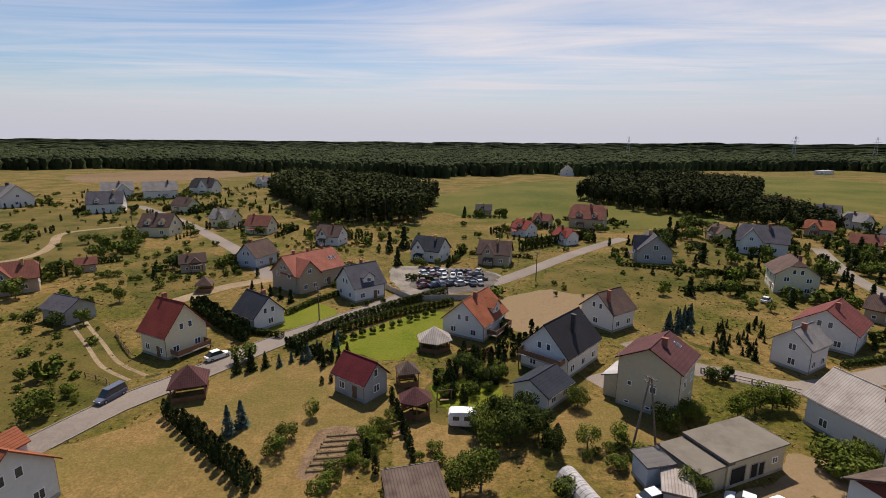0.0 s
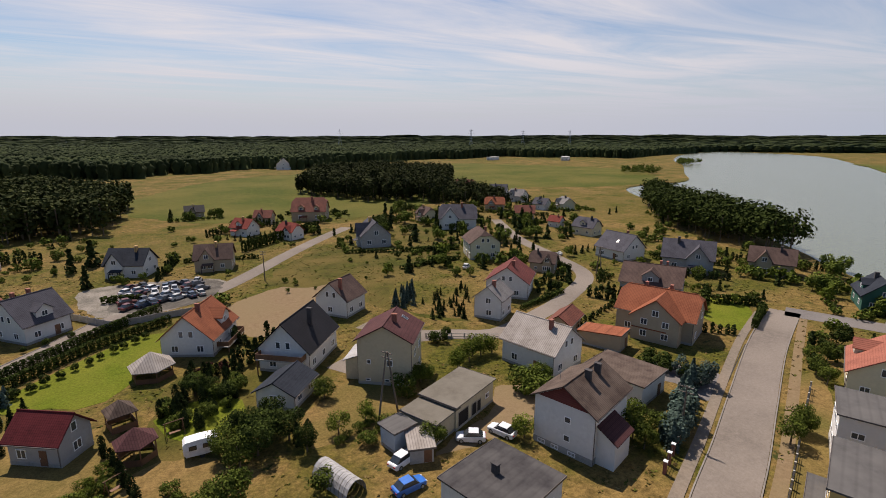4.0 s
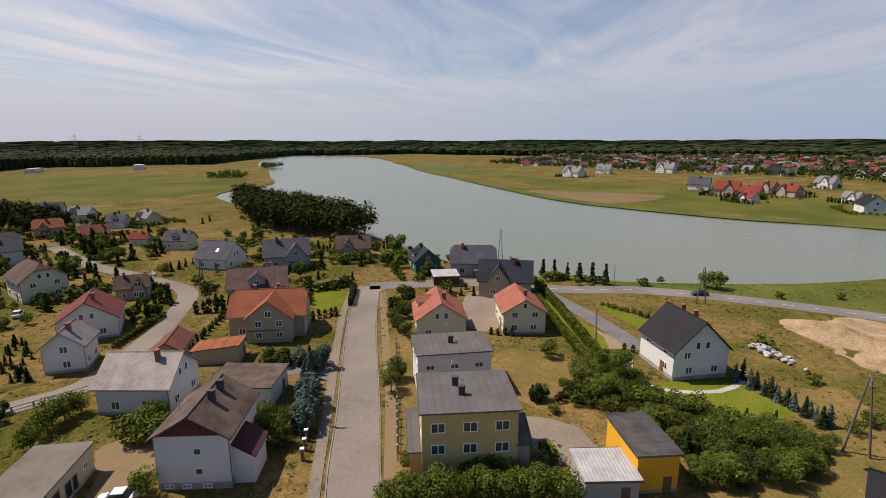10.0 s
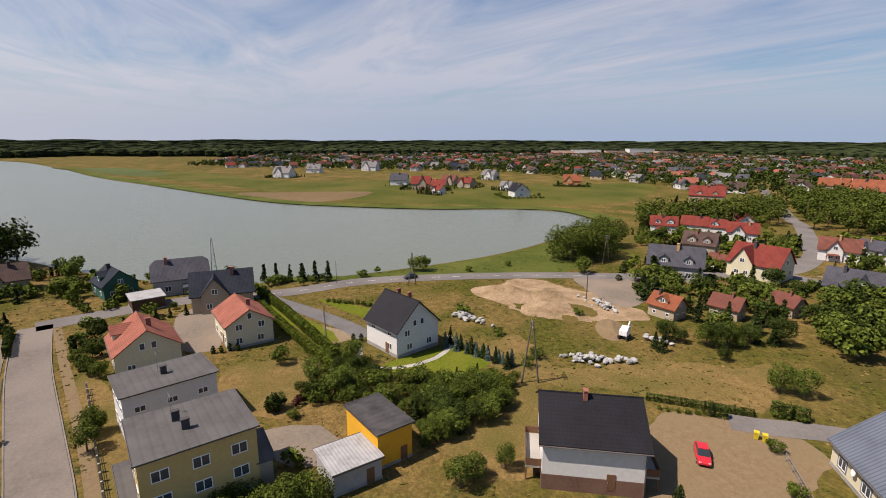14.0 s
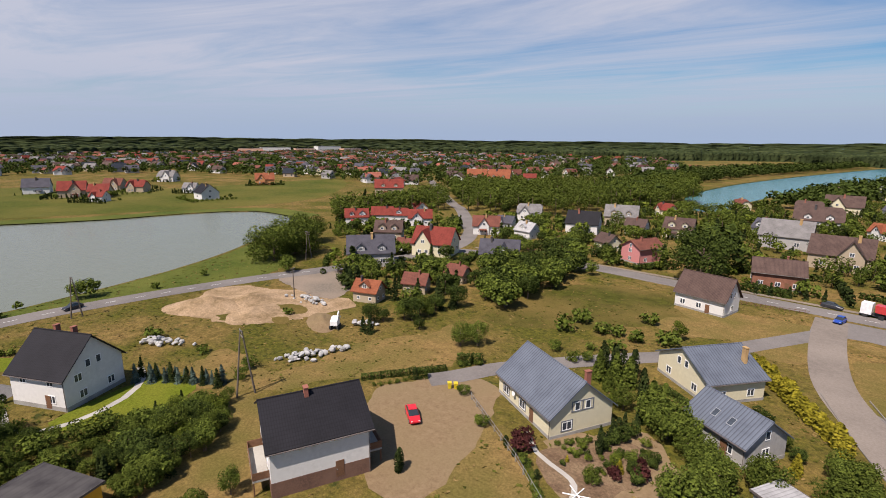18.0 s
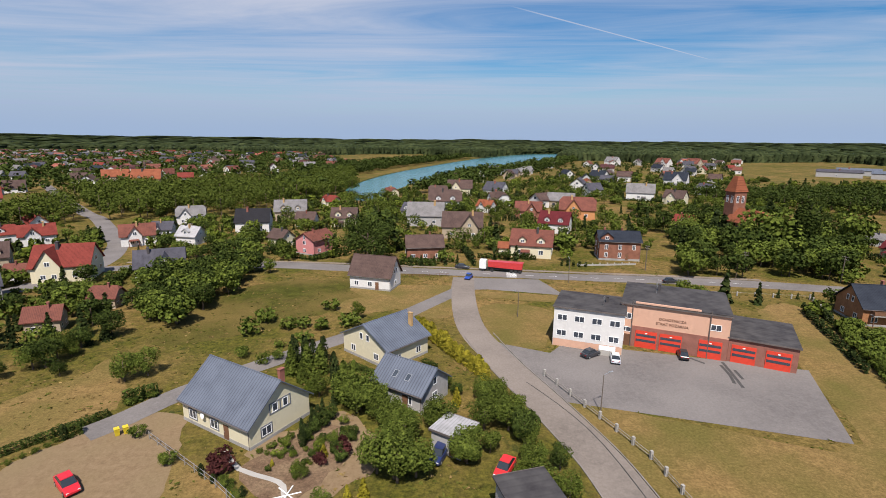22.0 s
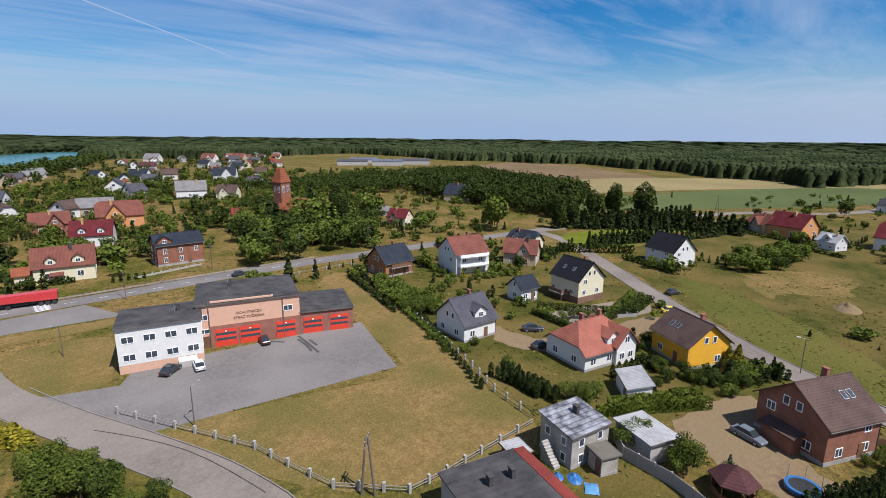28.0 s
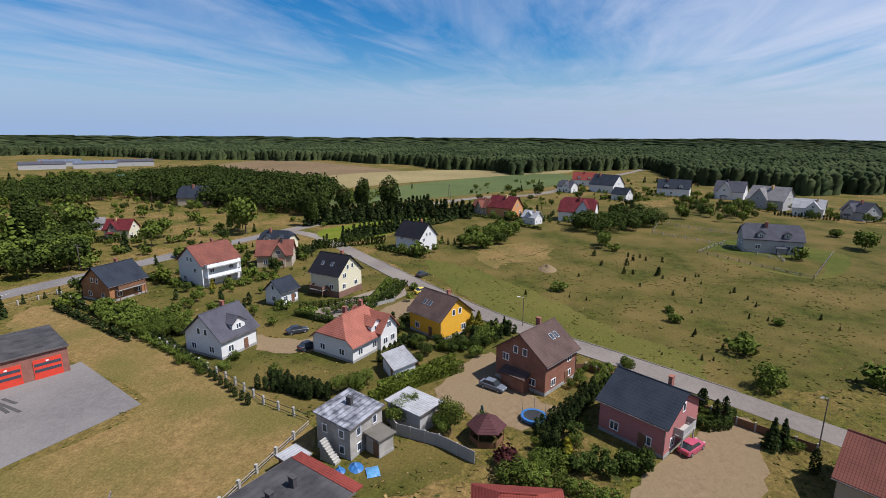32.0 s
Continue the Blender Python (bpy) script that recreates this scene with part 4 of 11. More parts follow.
def flat_house(x, y, rot, L, W, h, roof, wall, label, name="house", category="house", base_h=0.4, rows=(), cols=(3, 2), chims=(), win=(1.4, 1.3), over=0.3, tilt=0.0, sides="yYxX", doors=1):
    """A box with a flat or slightly tilted roof slab; tilt is the rise over its width."""
    ob = thing(name, x, y, rot, 0, label, category, "village houses" if category == "house" else "outbuildings")
    l, w = L / 2, W / 2
    zt = lambda v: h + tilt * v / W
    g = Geo()
    for s in (1, -1):
        g.poly((-l * s, w * s, 0), (l * s, w * s, 0), (l * s, w * s, zt(w * s)), (-l * s, w * s, zt(w * s)))
        g.poly((l * s, -w * s, 0), (l * s, w * s, 0), (l * s, w * s, zt(w * s)), (l * s, -w * s, zt(-w * s)))
    g.poly((-l, -w, zt(-w)), (l, -w, zt(-w)), (l, w, zt(w)), (-l, w, zt(w)))
    g.poly((-l, -w, 0), (l, -w, 0), (l, w, 0), (-l, w, 0))
    part("wall", g.mesh("wall", WALL[wall]), ob)
    g = Geo()
    o = over
    c = [(sx * (l + o), sy * (w + o), zt(sy * (w + o)) + dz) for dz in (0.01, 0.2) for sy in (-1, 1) for sx in (-1, 1)]
    g.v, g.f = c, [(0, 2, 3, 1), (4, 5, 7, 6), (0, 1, 5, 4), (2, 6, 7, 3), (0, 4, 6, 2), (1, 3, 7, 5)]
    part("roof", g.mesh("roof", ROOF[roof]), ob, ROOF_WORDS[roof] + " roof")
    for a in ((-l - o, l + o, w + o, w + o + .05), (-l - o, l + o, -w - o - .05, -w - o)):
        g = Geo()
        g.box(a[0], a[1], a[2], a[3], zt(a[2]) - 0.02, zt(a[2]) + 0.26)
        part("edge_trim", g.mesh("edge_trim", GUTTER), ob)
    if base_h:
        g = Geo()
        for a in ((-l - .03, l + .03, w, w + .04), (-l - .03, l + .03, -w - .04, -w), (l, l + .04, -w, w), (-l - .04, -l, -w, w)):
            g.box(a[0], a[1], a[2], a[3], 0, base_h)
        part("plinth", g.mesh("plinth", PLINTH), ob)
    for z in rows:
        for i in range(cols[0]):
            for s, key in ((1, "y"), (-1, "Y")):
                if key in sides:
                    window(ob, -l + (i + 0.5) * L / cols[0], s * w, z, 90 * s, *win)
        for i in range(cols[1]):
            for s, key in ((1, "x"), (-1, "X")):
                if key in sides:
                    window(ob, s * l, -w + (i + 0.5) * W / cols[1], z, 0 if s > 0 else 180, *win)
    for i in range(doors):
        g = Geo()
        g.box(-0.5, 0.5, -0.02, 0.06, 0, 2.0)
        part("door", g.mesh("door", WOODBROWN), ob, at=pose(l * 0.5, -w, 0.05, 0, 0, 180))
    for u, v in chims:
        chimney(ob, u * L, v * W, h, h + 1.3, DARKCHIM)
    return ob


def wing(ob, u, v, rot, L, W, e, r, roof, wall, hip=0.0, hip_b=None, rows=(1.0,)):
    """A crossing wing of the same house with a roof and gable windows of its own."""
    at = pose(u, v, 0, 0, 0, rot)
    w = part("wing", wall_mesh(L, W, e, r - 0.02, hip, WALL[wall], 0.5, hip_b), ob, at=at)
    part("wing_roof", roof_mesh(L, W, e, r, hip, ROOF[roof], 0.2, hip_b), w)
    li, wi = L / 2 - 0.5, W / 2 - 0.5
    fr, pn, far = window_meshes(1.3, 1.3, FRAME)
    for z in rows:
        for k in (-0.45, 0.45):
            part("window", far, w, at=pose(li, k * wi, z, 0, 0, -90))
    if r - e > 2.4:
        part("window", far, w, at=pose(li, 0, e + 0.6, 0, 0, -90))
    return w




def mid(x, y, rot, L, W, roof, wall):
    """A house farther off: walls, roof, chimney, windows."""
    k = (L + W) / 20
    e, r = 3.4 * k ** 0.7, 3.4 * k ** 0.7 + W * 0.44
    if L > 30:
        e, r = 6, 9
    ob = thing("house", x, y, rot, 0, "%s house with %s roof" % (WALL_WORDS[wall], ROOF_WORDS[roof]), "house", "village houses")
    hip = rng.choice((0, 0, 0, 0.3))
    part("wall", wall_mesh(L, W, e, r - 0.02, hip, WALL[wall]), ob)
    part("roof", roof_mesh(L, W, e, r, hip, ROOF[roof]), ob)
    li, wi = L / 2 - 0.5, W / 2 - 0.5
    s = min(1.6, 1.2 * k)
    near = math.hypot(x, y) < 120
    for sg in (1, -1):
        for i in (-0.5, 0.5) if math.hypot(x, y) < 280 else (0.1,):
            window(ob, i * li, sg * wi, e * 0.3, 90 * sg, s, s, pane=near)
            window(ob, sg * li, i * wi, e * 0.3, 0 if sg > 0 else 180, s, s, pane=near)
        if hip == 0:
            window(ob, sg * li, 0, e + 0.5, 0 if sg > 0 else 180, s, s, pane=near)
    chimney(ob, rng.uniform(-0.25, 0.25) * L, 0.08 * W, e, r + 0.9, rng.choice((BRICKCHIM, DARKCHIM, PALECHIM)), 0.55 * k)
    if L > 30 or L < 7.5:
        return ob
    # cross gable, dormers, a low porch or a terrace, different on every house
    own = random.Random(int(x * 13) + int(y * 7))
    fx = own.choice((1, -1))
    sx, sy = math.sin(radians(rot)), math.cos(radians(rot))
    facing = -1 if sx * -x + sy * y > 0 else 1
    kind = own.random()
    if kind < 0.5:
        wing(ob, fx * L * own.uniform(0.08, 0.2), facing * W * 0.22, 90 * facing, W * 0.72, L * own.uniform(0.4, 0.5), e, r - own.uniform(0.3, 0.9), roof, wall, rows=(e * 0.3,))
    elif kind < 0.8:
        for u in (-0.22, 0.2) if L > 11 else (0.02,):
            dormer(ob, u * L, facing, own.uniform(2.0, 3.0), W, e, r, (r - e) / (W / 2), roof, wall)
    if own.random() < 0.5:
        g = Geo()
        u0, u1, v0 = fx * L * 0.12 - 1.6, fx * L * 0.12 + 1.6, facing * (W / 2 - 0.55)
        v1 = v0 + facing * 2.4
        lo, hi = sorted((v0, v1))
        g.poly((u0, v0, 2.9), (u1, v0, 2.9), (u1, v1, 2.4), (u0, v1, 2.4))
        g.poly((u0, v0, 2.75), (u1, v0, 2.75), (u1, v1, 2.25), (u0, v1, 2.25))
        for u in (u0, u1):
            g.poly((u, v0, 2.9), (u, v1, 2.4), (u, v1, 2.25), (u, v0, 2.75))
            g.box(u - 0.1, u + 0.1, v1 - 0.1, v1 + 0.1, 0, 2.35)
        g.poly((u0, v1, 2.4), (u1, v1, 2.4), (u1, v1, 2.25), (u0, v1, 2.25))
        part("porch", g.mesh("porch", ROOF[roof]), ob)
    return ob


# near houses of the first view
H_red = house(-52.1, 90.5, 332, 8.6, 9.4, 4.2, 9.8, "red", "cream", label="cream house with steep red roof and dark deck", chims=((-0.3, 0.05),), lights=((0.1, 1, 0.5), (-0.05, 1, 0.5)))
house(-40.7, 104.4, 321, 9.2, 8.2, 2.8, 6.9, "navy", "white", label="white house with navy roof behind a low hedge")
H_long = house(-38.0, 136.1, 51.6, 17.4, 11.6, 4.5, 9.3, "salmon", "tan", label="long tan house with salmon roof and roof windows", chims=((-0.25, 0.05), (0.02, 0.05), (0.3, 0.05)), lights=((0.3, -1, 0.5), (0.38, -1, 0.5)))
house(-21.5, 125.3, 40.4, 9.9, 10.5, 3.6, 8.5, "slate", "white", dormers=((0.0, -1, 3.2),), chims=((-0.2, 0.1), (0.1, 0.1)), label="white house with slate roof and front dormer")
house(-60.8, 158.2, 67, 10.7, 8.7, 3.3, 7.7, "brown", "bluew", chims=((-0.2, 0.05),))
H_orange = house(7.3, 101.8, 239.7, 12.4, 10.4, 3.2, 7.9, "orange", "white", dormers=((-0.15, 1, 3.6),), label="white house with orange roof and wooden balcony", chims=((0.1, 0.05),))
H_black = house(22.1, 85.7, 228.2, 13.2, 10.2, 3.8, 8.9, "dark", "white", chims=((0.0, 0.22),), chim_mat=DARKCHIM, label="white house with black roof and dark balcony")
house(16.2, 72.5, 226.5, 7.8, 7.2, 2.4, 4.3, "navy", "white", chims=(), label="low white garage with dark grey roof", name="garage")
house(37.4, 105.8, 215.2, 8.6, 9.3, 3.9, 7.8, "brown", "white", chims=((0.3, 0.2),))
H_beige = house(33.7, 71.4, 229.8, 9.6, 9.9, 7.6, 10.3, "maroonbrown", "beige", skip=("x+", "y+"), wins=(("x+", -2.8, 0.6, 0.8, 0.5), ("x+", 0.4, 0.6, 0.8, 0.5), ("x+", 2.9, 0.6, 0.8, 0.5), ("x+", 0.9, 3.4, 1.0, 1.1), ("x+", -2.6, 3.6, 0.7, 0.8), ("y+", -2.4, 1.0, 1.2, 1.2), ("y+", -2.4, 4.2, 1.2, 1.3), ("y+", 1.2, 4.2, 1.6, 1.3), ("y+", 1.4, 1.0, 1.0, 1.2)), chims=((0.1, 0.1),), lights=((-0.25, 1, 0.4),), label="two-storey beige house with red-brown metal roof")
H_tall = house(47.5, 41.3, 195.9, 10.8, 9.4, 6.6, 9.4, "oldbrown", "white", base_h=0.9, skip=("x+",), wins=(("x+", 0.6, 1.9, 0.9, 0.9), ("x+", 0.6, 4.5, 0.9, 0.9), ("x+", -3.0, 0.15, 1.1, 0.6), ("x+", -1.0, 0.15, 1.1, 0.6), ("x+", 1.4, 0.15, 1.1, 0.6)), chims=((0.05, 0.1), (-0.2, 0.1)), chim_mat=DARKCHIM, label="tall white house with weathered brown roof")
house(59.0, 61.3, 283.6, 11.8, 10.1, 4.2, 8.0, "asbestos", "white", chims=((0.2, -0.1),), label="white house with pale weathered sheet roof")
H_tv = house(90.5, 59.5, 290.2, 16.0, 10.5, 4.6, 9.0, "orange", "tan", hip=0.25, chims=((0.1, 0.1), (-0.2, 0.05)), label="large tan house with orange roof and cross gable")
house(111.6, 76.4, 297.7, 15.2, 12.0, 3.5, 7.6, "brown", "greyw", chims=((0.1, 0.1), (0.2, 0.1)), dormers=((0.0, -1, 4.0),))
house(137.1, 107.3, 270.9, 12.4, 11.8, 3.3, 8.2, "slate", "white", lights=((0.1, -1, 0.5),))
house(98.0, 133.6, 247.6, 13.0, 11.0, 5.3, 9.3, "brown", "cream", hip=0.35)
house(80.6, 96.5, 220.5, 12.1, 11.5, 4.0, 8.0, "maroonred", "white", label="white house with red-brown roof and attic windows")
house(66.3, 85.3, 210.9, 7.8, 7.3, 4.5, 7.5, "grey", "white", label="small white house with pale grey roof")
house(98.5, 24.1, 199.3, 12.5, 11.1, 4.0, 7.9, "salmon", "cream", dormers=((-0.2, -1, 3.0),), label="cream house with salmon-red roof and side dormer", frame_mat=FRAME)
house(105.6, 7.4, 195.7, 12.9, 9.8, 4.6, 7.6, "salmon", "cream", label="cream house with salmon roof beside a paved yard")
H_big = house(91.1, -23.0, 203, 11.3, 11.1, 4.9, 10.2, "dark", "white", base_h=0.7, chims=((0.15, 0.05), (-0.15, 0.05)), lights=((0.05, 1, 0.35),), label="large white house with black roof and terrace")
H_dark = house(46.7, -35.5, 242.3, 12.6, 12.4, 5.9, 9.4, "dark", "white", base=BROWNBASE, base_h=2.0, chims=((-0.05, -0.04),), label="white house with black roof and brown base", win=(1.5, 1.0), skip=("y-",))
H_cream = house(27.5, -65.6, 148.6, 15.4, 11.5, 3.1, 7.7, "blue", "cream", chims=((0.4, 0.12),), label="cream house with blue-grey seamed metal roof", win=(1.6, 1.3))
house(9.6, -88.5, 47.7, 11.2, 13.5, 3.5, 6.9, "blue", "cream", chims=((-0.3, 0.25),), chim_mat=PALECHIM, label="cream house with wide blue-grey metal roof")
house(3.9, -71.8, 146.3, 10.2, 8.3, 2.9, 5.9, "blue", "greyw", chims=(), lights=((-0.12, -1, 0.55), (0.12, -1, 0.55)), label="grey outbuilding with slate roof and roof windows")
house(16.8, -132, 163.3, 12.8, 8.7, 3.5, 8.5, "brown", "white", chims=(), label="white house with brown roof at the junction")
H_timber = house(-100.8, -107.1, 170, 10.8, 11.0, 3.9, 8.2, "navy", "wood", label="timber house with navy roof and balcony")
H_rust = house(-118.2, -92.5, 158.7, 12.4, 12.3, 6.0, 10.6, "rust", "white", label="white house with rust roof and two balconies")
house(-78.3, -60.2, 166.8, 9.4, 10.4, 3.5, 7.9, "slate", "white", dormers=((0.05, -1, 3.0),), label="white house with slate roof and gabled dormer")
house(-105.5, -63, 164.2, 6.6, 6.2, 3.2, 5.9, "navy", "white", chims=(), label="small white garden house with navy roof")
H_cream2 = house(-116.8, -53.6, 73.1, 10.4, 10.1, 5.5, 10.0, "dark", "cream", base=BROWNBASE, base_h=1.6, lights=((-0.2, -1, 0.5), (0.1, -1, 0.5)), label="cream house with black roof on a brown base")
house(-171, -46.4, 64.9, 12.3, 10.7, 4.8, 9.8, "dark", "white", label="white house with black roof at the meadow edge")
house(-96.7, -21, 56, 10.5, 10.0, 4.1, 8.0, "brown", "gold", lights=((-0.2, -1, 0.5), (-0.05, -1, 0.5)), label="golden-yellow house with brown roof")
H_salmon = house(-84.5, -35.5, 160, 13.0, 11.0, 2.9, 7.3, "salmon", "white", hip=0.7, dormers=((0.1, -1, 3.0),), chims=((-0.1, 0.1), (0.25, 0.1)), label="white house with salmon hipped roof and dormer")
H_brick = house(-79.4, -0.6, 147.8, 10.4, 10.8, 5.1, 9.1, "brown", "brick", base_h=0.6, lights=((0.1, -1, 0.4), (0.22, -1, 0.4)), label="red brick house with brown roof and skylights")
H_pink = house(-67, 15.3, 54.1, 10.2, 11.2, 4.4, 7.5, "navy", "dkpink", chims=((0.2, 0.12),), label="dusky pink house with dark grey tiled roof")
house(-13.1, 74.1, 322.6, 7.9, 6.0, 3.0, 5.9, "maroon", "greyw", chims=(), label="small barn with maroon metal roof", name="barn")
house(4.2, -165.9, 186.8, 13.3, 9.8, 4.3, 7.8, "brown", "brick", label="low red brick house with brown roof")
house(43.3, -173.6, 60.8, 11.9, 9.2, 5.0, 7.6, "rust", "pink", label="pink house with weathered red roof")
# flat-roofed buildings
flat_house(55.9, 10.3, 18, 9.8, 11.4, 9.3, "felt", "yellow", "three-storey ochre-yellow block with flat grey roof", rows=(1.2, 4.0, 6.8), cols=(2, 3), chims=((-0.1, 0.05), (0.15, 0.1)), win=(1.7, 1.3))
flat_house(75.5, 16.5, 22, 8.2, 11.9, 7.0, "felt", "white", "white house with flat grey felt roof", rows=(1.4, 4.4), cols=(3, 3), chims=((0.0, 0.0),), win=(1.4, 0.9))
flat_house(63.4, 46.9, 12, 8.0, 9.9, 3.6, "oldbrown", "white", "low white garage with brown sheet roof", name="garage", category="garage")
F_garage = flat_house(37.2, 55.8, -68, 6.2, 10.0, 3.6, "concrete", "beige", "pale garage with flat concrete roof", name="garage", category="garage")
flat_house(30.9, 53.3, -68, 5.8, 5.0, 3.1, "concrete", "beige", "low lean-to with flat concrete roof", name="shed", category="shed")
flat_house(25.6, 52.8, 12, 3.3, 3.0, 2.9, "felt", "bluew", "small pale blue garden shed", name="shed", category="shed")
flat_house(54.1, -6.7, -75, 6.1, 5.6, 2.9, "ltgrey", "greyw", "grey garage with pale sheet roof", name="garage", category="garage")
flat_house(58.5, -11.3, -72, 5.0, 8.5, 4.9, "darkfelt", "gold", "golden-yellow garage with flat black roof", name="garage", category="garage")
flat_house(-2.5, -58.5, 147, 4.4, 4.2, 2.9, "ltgrey", "greyw", "small shed with pale grey sheet roof", name="shed", category="shed")
F_ruin = flat_house(-55.3, -24.3, 162, 6.6, 5.6, 4.7, "patched", "block", "unfinished raw block house with grey sheet roof", rows=(0.5, 2.7), cols=(2, 2), chims=((0.1, 0.1),), win=(0.9, 1.2), tilt=0.7)
flat_house(-62.0, -17.3, 153, 4.6, 6.3, 2.9, "ltgrey", "greyw", "shed with white sheet-metal roof", name="shed", category="shed")
F_low = flat_house(-38.5, -24.4, 157, 9.5, 9.4, 4.1, "darkfelt", "greyw", "low house with dark flat roof and red edge", chims=((-0.1, 0.1), (0.2, 0.1)))
flat_house(29.8, 36.0, 14, 9.4, 9.2, 4.1, "darkfelt", "white", "white house with dark flat felt roof", chims=((0.0, 0.1),), rows=(1.3,), cols=(2, 2))
flat_house(-2.7, 45.9, 15, 5.9, 5.6, 4.0, "oldbrown", "greyw", "small outbuilding with pinkish brown roof", name="shed", category="shed", tilt=0.5)
flat_house(-10.2, -43.2, -165, 5.5, 7.6, 4.5, "darkfelt", "greyw", "low garage with dark sheet roof", name="garage", category="garage")
F_office = flat_house(-31.4, -94.6, 158, 13.1, 10.6, 8.0, "darkfelt", "white", "white two-storey station office with dark flat roof", rows=(2.2, 5.4), cols=(4, 2), win=(1.9, 1.25), doors=0, base_h=1.5)
F_hall = flat_house(-48.8, -95.7, 155, 19.0, 15.5, 8.6, "darkfelt", "peach", "peach-coloured fire station hall with red gates", name="fire_station", category="fire station", base_h=0, doors=0)
F_wing = flat_house(-62.3, -88.1, 151, 10.8, 13.3, 4.6, "darkfelt", "redbrick", "low red garage wing of the fire station", name="fire_station_wing", category="garage", base_h=0, doors=0)
flat_house(55.2, 16.2, 19, 9.6, 2.6, 3.6, "felt", "yellow", "lean-to with grey felt roof beside a yellow block", name="annex", category="annex", doors=0)
flat_house(56.6, 3.6, 12, 6.6, 2.0, 4.6, "felt", "tan", "narrow brown annex behind a yellow block", name="annex", category="annex", doors=0)
house(-50.6, 46.6, 345, 13, 10, 4.4, 8.6, "orange", "white", chims=((0, 0.1),), dormers=((0.1, 1, 3.4),), label="white house with bright orange roof by the road")
house(-41.5, -1.2, 97, 9.4, 8.8, 4.0, 6.6, "red", "white", hip=0.8, chims=(), label="low house with bright red hipped roof")
house(-56.0, 40.0, 53, 12, 10, 3.4, 7.2, "rust", "tan", chims=(), label="house with plain red-brown metal roof")
flat_house(-54.2, -19.8, 60, 2.6, 2.4, 2.5, "concrete", "block", "small block shed beside the unfinished house", name="shed", category="shed")
flat_house(-47.9, -28.6, 65, 2.6, 2.4, 2.2, "ltgrey", "darkwood", "small lean-to with pale sheet roof", name="shed", category="shed")
flat_house(27.0, 49.2, -20, 3.0, 3.4, 2.3, "asbestos", "greyw", "small shed with faded pale roof", name="shed", category="shed", tilt=0.5)
flat_house(74.6, 60.7, 20, 4.6, 8.2, 3.0, "orange", "tan", "low porch with orange tiled roof", name="porch", category="porch", tilt=-0.8)
house(73.8, 70.2, 26, 9.0, 5.6, 2.4, 4.2, "rust", "tan", chims=(), label="low outbuilding with red roof behind a hedge", name="outbuilding", win=(0.9, 0.9))
flat_house(134.0, 31.0, 20, 7.5, 7.0, 2.9, "ltgrey", "darkwood", "open carport with pale flat roof", name="carport", category="carport")
flat_house(-75.0, -23.6, 36, 6.5, 3.6, 3.0, "ltgrey", "white", "white annex with pale sheet roof", name="annex", category="annex", tilt=0.8)

house(-84.6, 106.5, 338, 9.0, 7.4, 2.9, 5.2, "slate", "greyw", chims=(), doors=1, label="grey timber shed with dark slate roof in dry grass", name="shed", skip=("x-", "y-"))

# white sheds of the trading estate beyond the town
for k, (ang, far, l, w, h) in enumerate(((122.5, 1640, 70, 30, 13), (125, 1700, 90, 36, 15), (128, 1660, 60, 28, 13), (130.5, 1720, 80, 36, 19), (133, 1680, 64, 30, 13))):
    flat_house(far * math.sin(radians(ang)), far * math.cos(radians(ang)), -ang + 8 * k, l, w, h, "ltgrey", "white" if k % 2 else "peach", "long pale warehouse hall on the edge of town", rows=(2.5,), cols=(8, 4), win=(3.0, 2.0), name="warehouse", category="warehouse", doors=0, base_h=0.6)
mid(-259, 298, 141, 20.8, 17.0, 'grey', 'white')
mid(-189, 277, 204, 18.0, 14.8, 'slate', 'white')
mid(-226, 344, 213, 19.4, 14.0, 'grey', 'white')
mid(-198, 347, 210, 21.5, 14.0, 'grey', 'white')
mid(-181, 378, 176, 18.3, 15.0, 'dark', 'white')
mid(-146, 279, 163, 12.3, 10.1, 'brown', 'cream')
mid(-103, 232, 164, 12.2, 10.0, 'grey', 'cream')
mid(-121, 209, 180, 13.9, 11.4, 'brown', 'cream')
mid(-80, 215, 170, 11.5, 9.4, 'rust', 'cream')
mid(-44, 193, 163, 10.7, 8.8, 'brown', 'white')
mid(-157, 438, 170, 13.6, 11.1, 'grey', 'white')
mid(-4, 168, 152, 11.7, 9.6, 'navy', 'white')
mid(18, 163, 164, 11.3, 9.2, 'brown', 'tan')
mid(23, 273, 175, 9.4, 7.0, 'dark', 'tan')
mid(36, 214, 126, 9.9, 8.1, 'red', 'white')
mid(50, 197, 121, 9.1, 7.5, 'red', 'white')
mid(71, 238, 153, 16.7, 13.7, 'rust', 'tan')
mid(49, 238, 148, 8.9, 7.3, 'rust', 'tan')
mid(74, 170, 77, 14.4, 11.8, 'slate', 'greyw')
mid(118, 206, 90, 9.8, 8.0, 'brown', 'cream')
mid(121, 183, 147, 17.1, 12.8, 'slate', 'white')
mid(207, 300, 135, 12.1, 9.9, 'rust', 'white')
mid(155, 620, 76, 21.6, 17.7, 'grey', 'white')
mid(-115, 127, 217, 12.5, 9.4, 'rust', 'tan')
mid(-78, 150, 207, 7.9, 5.9, 'brown', 'tan')
mid(-110, 148, 217, 6.0, 4.5, 'rust', 'tan')
mid(168, 217, 142, 11.3, 8.4, 'orange', 'tan')
mid(209, 266, 132, 12.3, 10.1, 'slate', 'white')
mid(203, 239, 110, 11.3, 9.3, 'grey', 'white')
mid(192, 205, 107, 9.1, 7.4, 'slate', 'white')
mid(204, 199, 74, 9.9, 8.1, 'grey', 'cream')
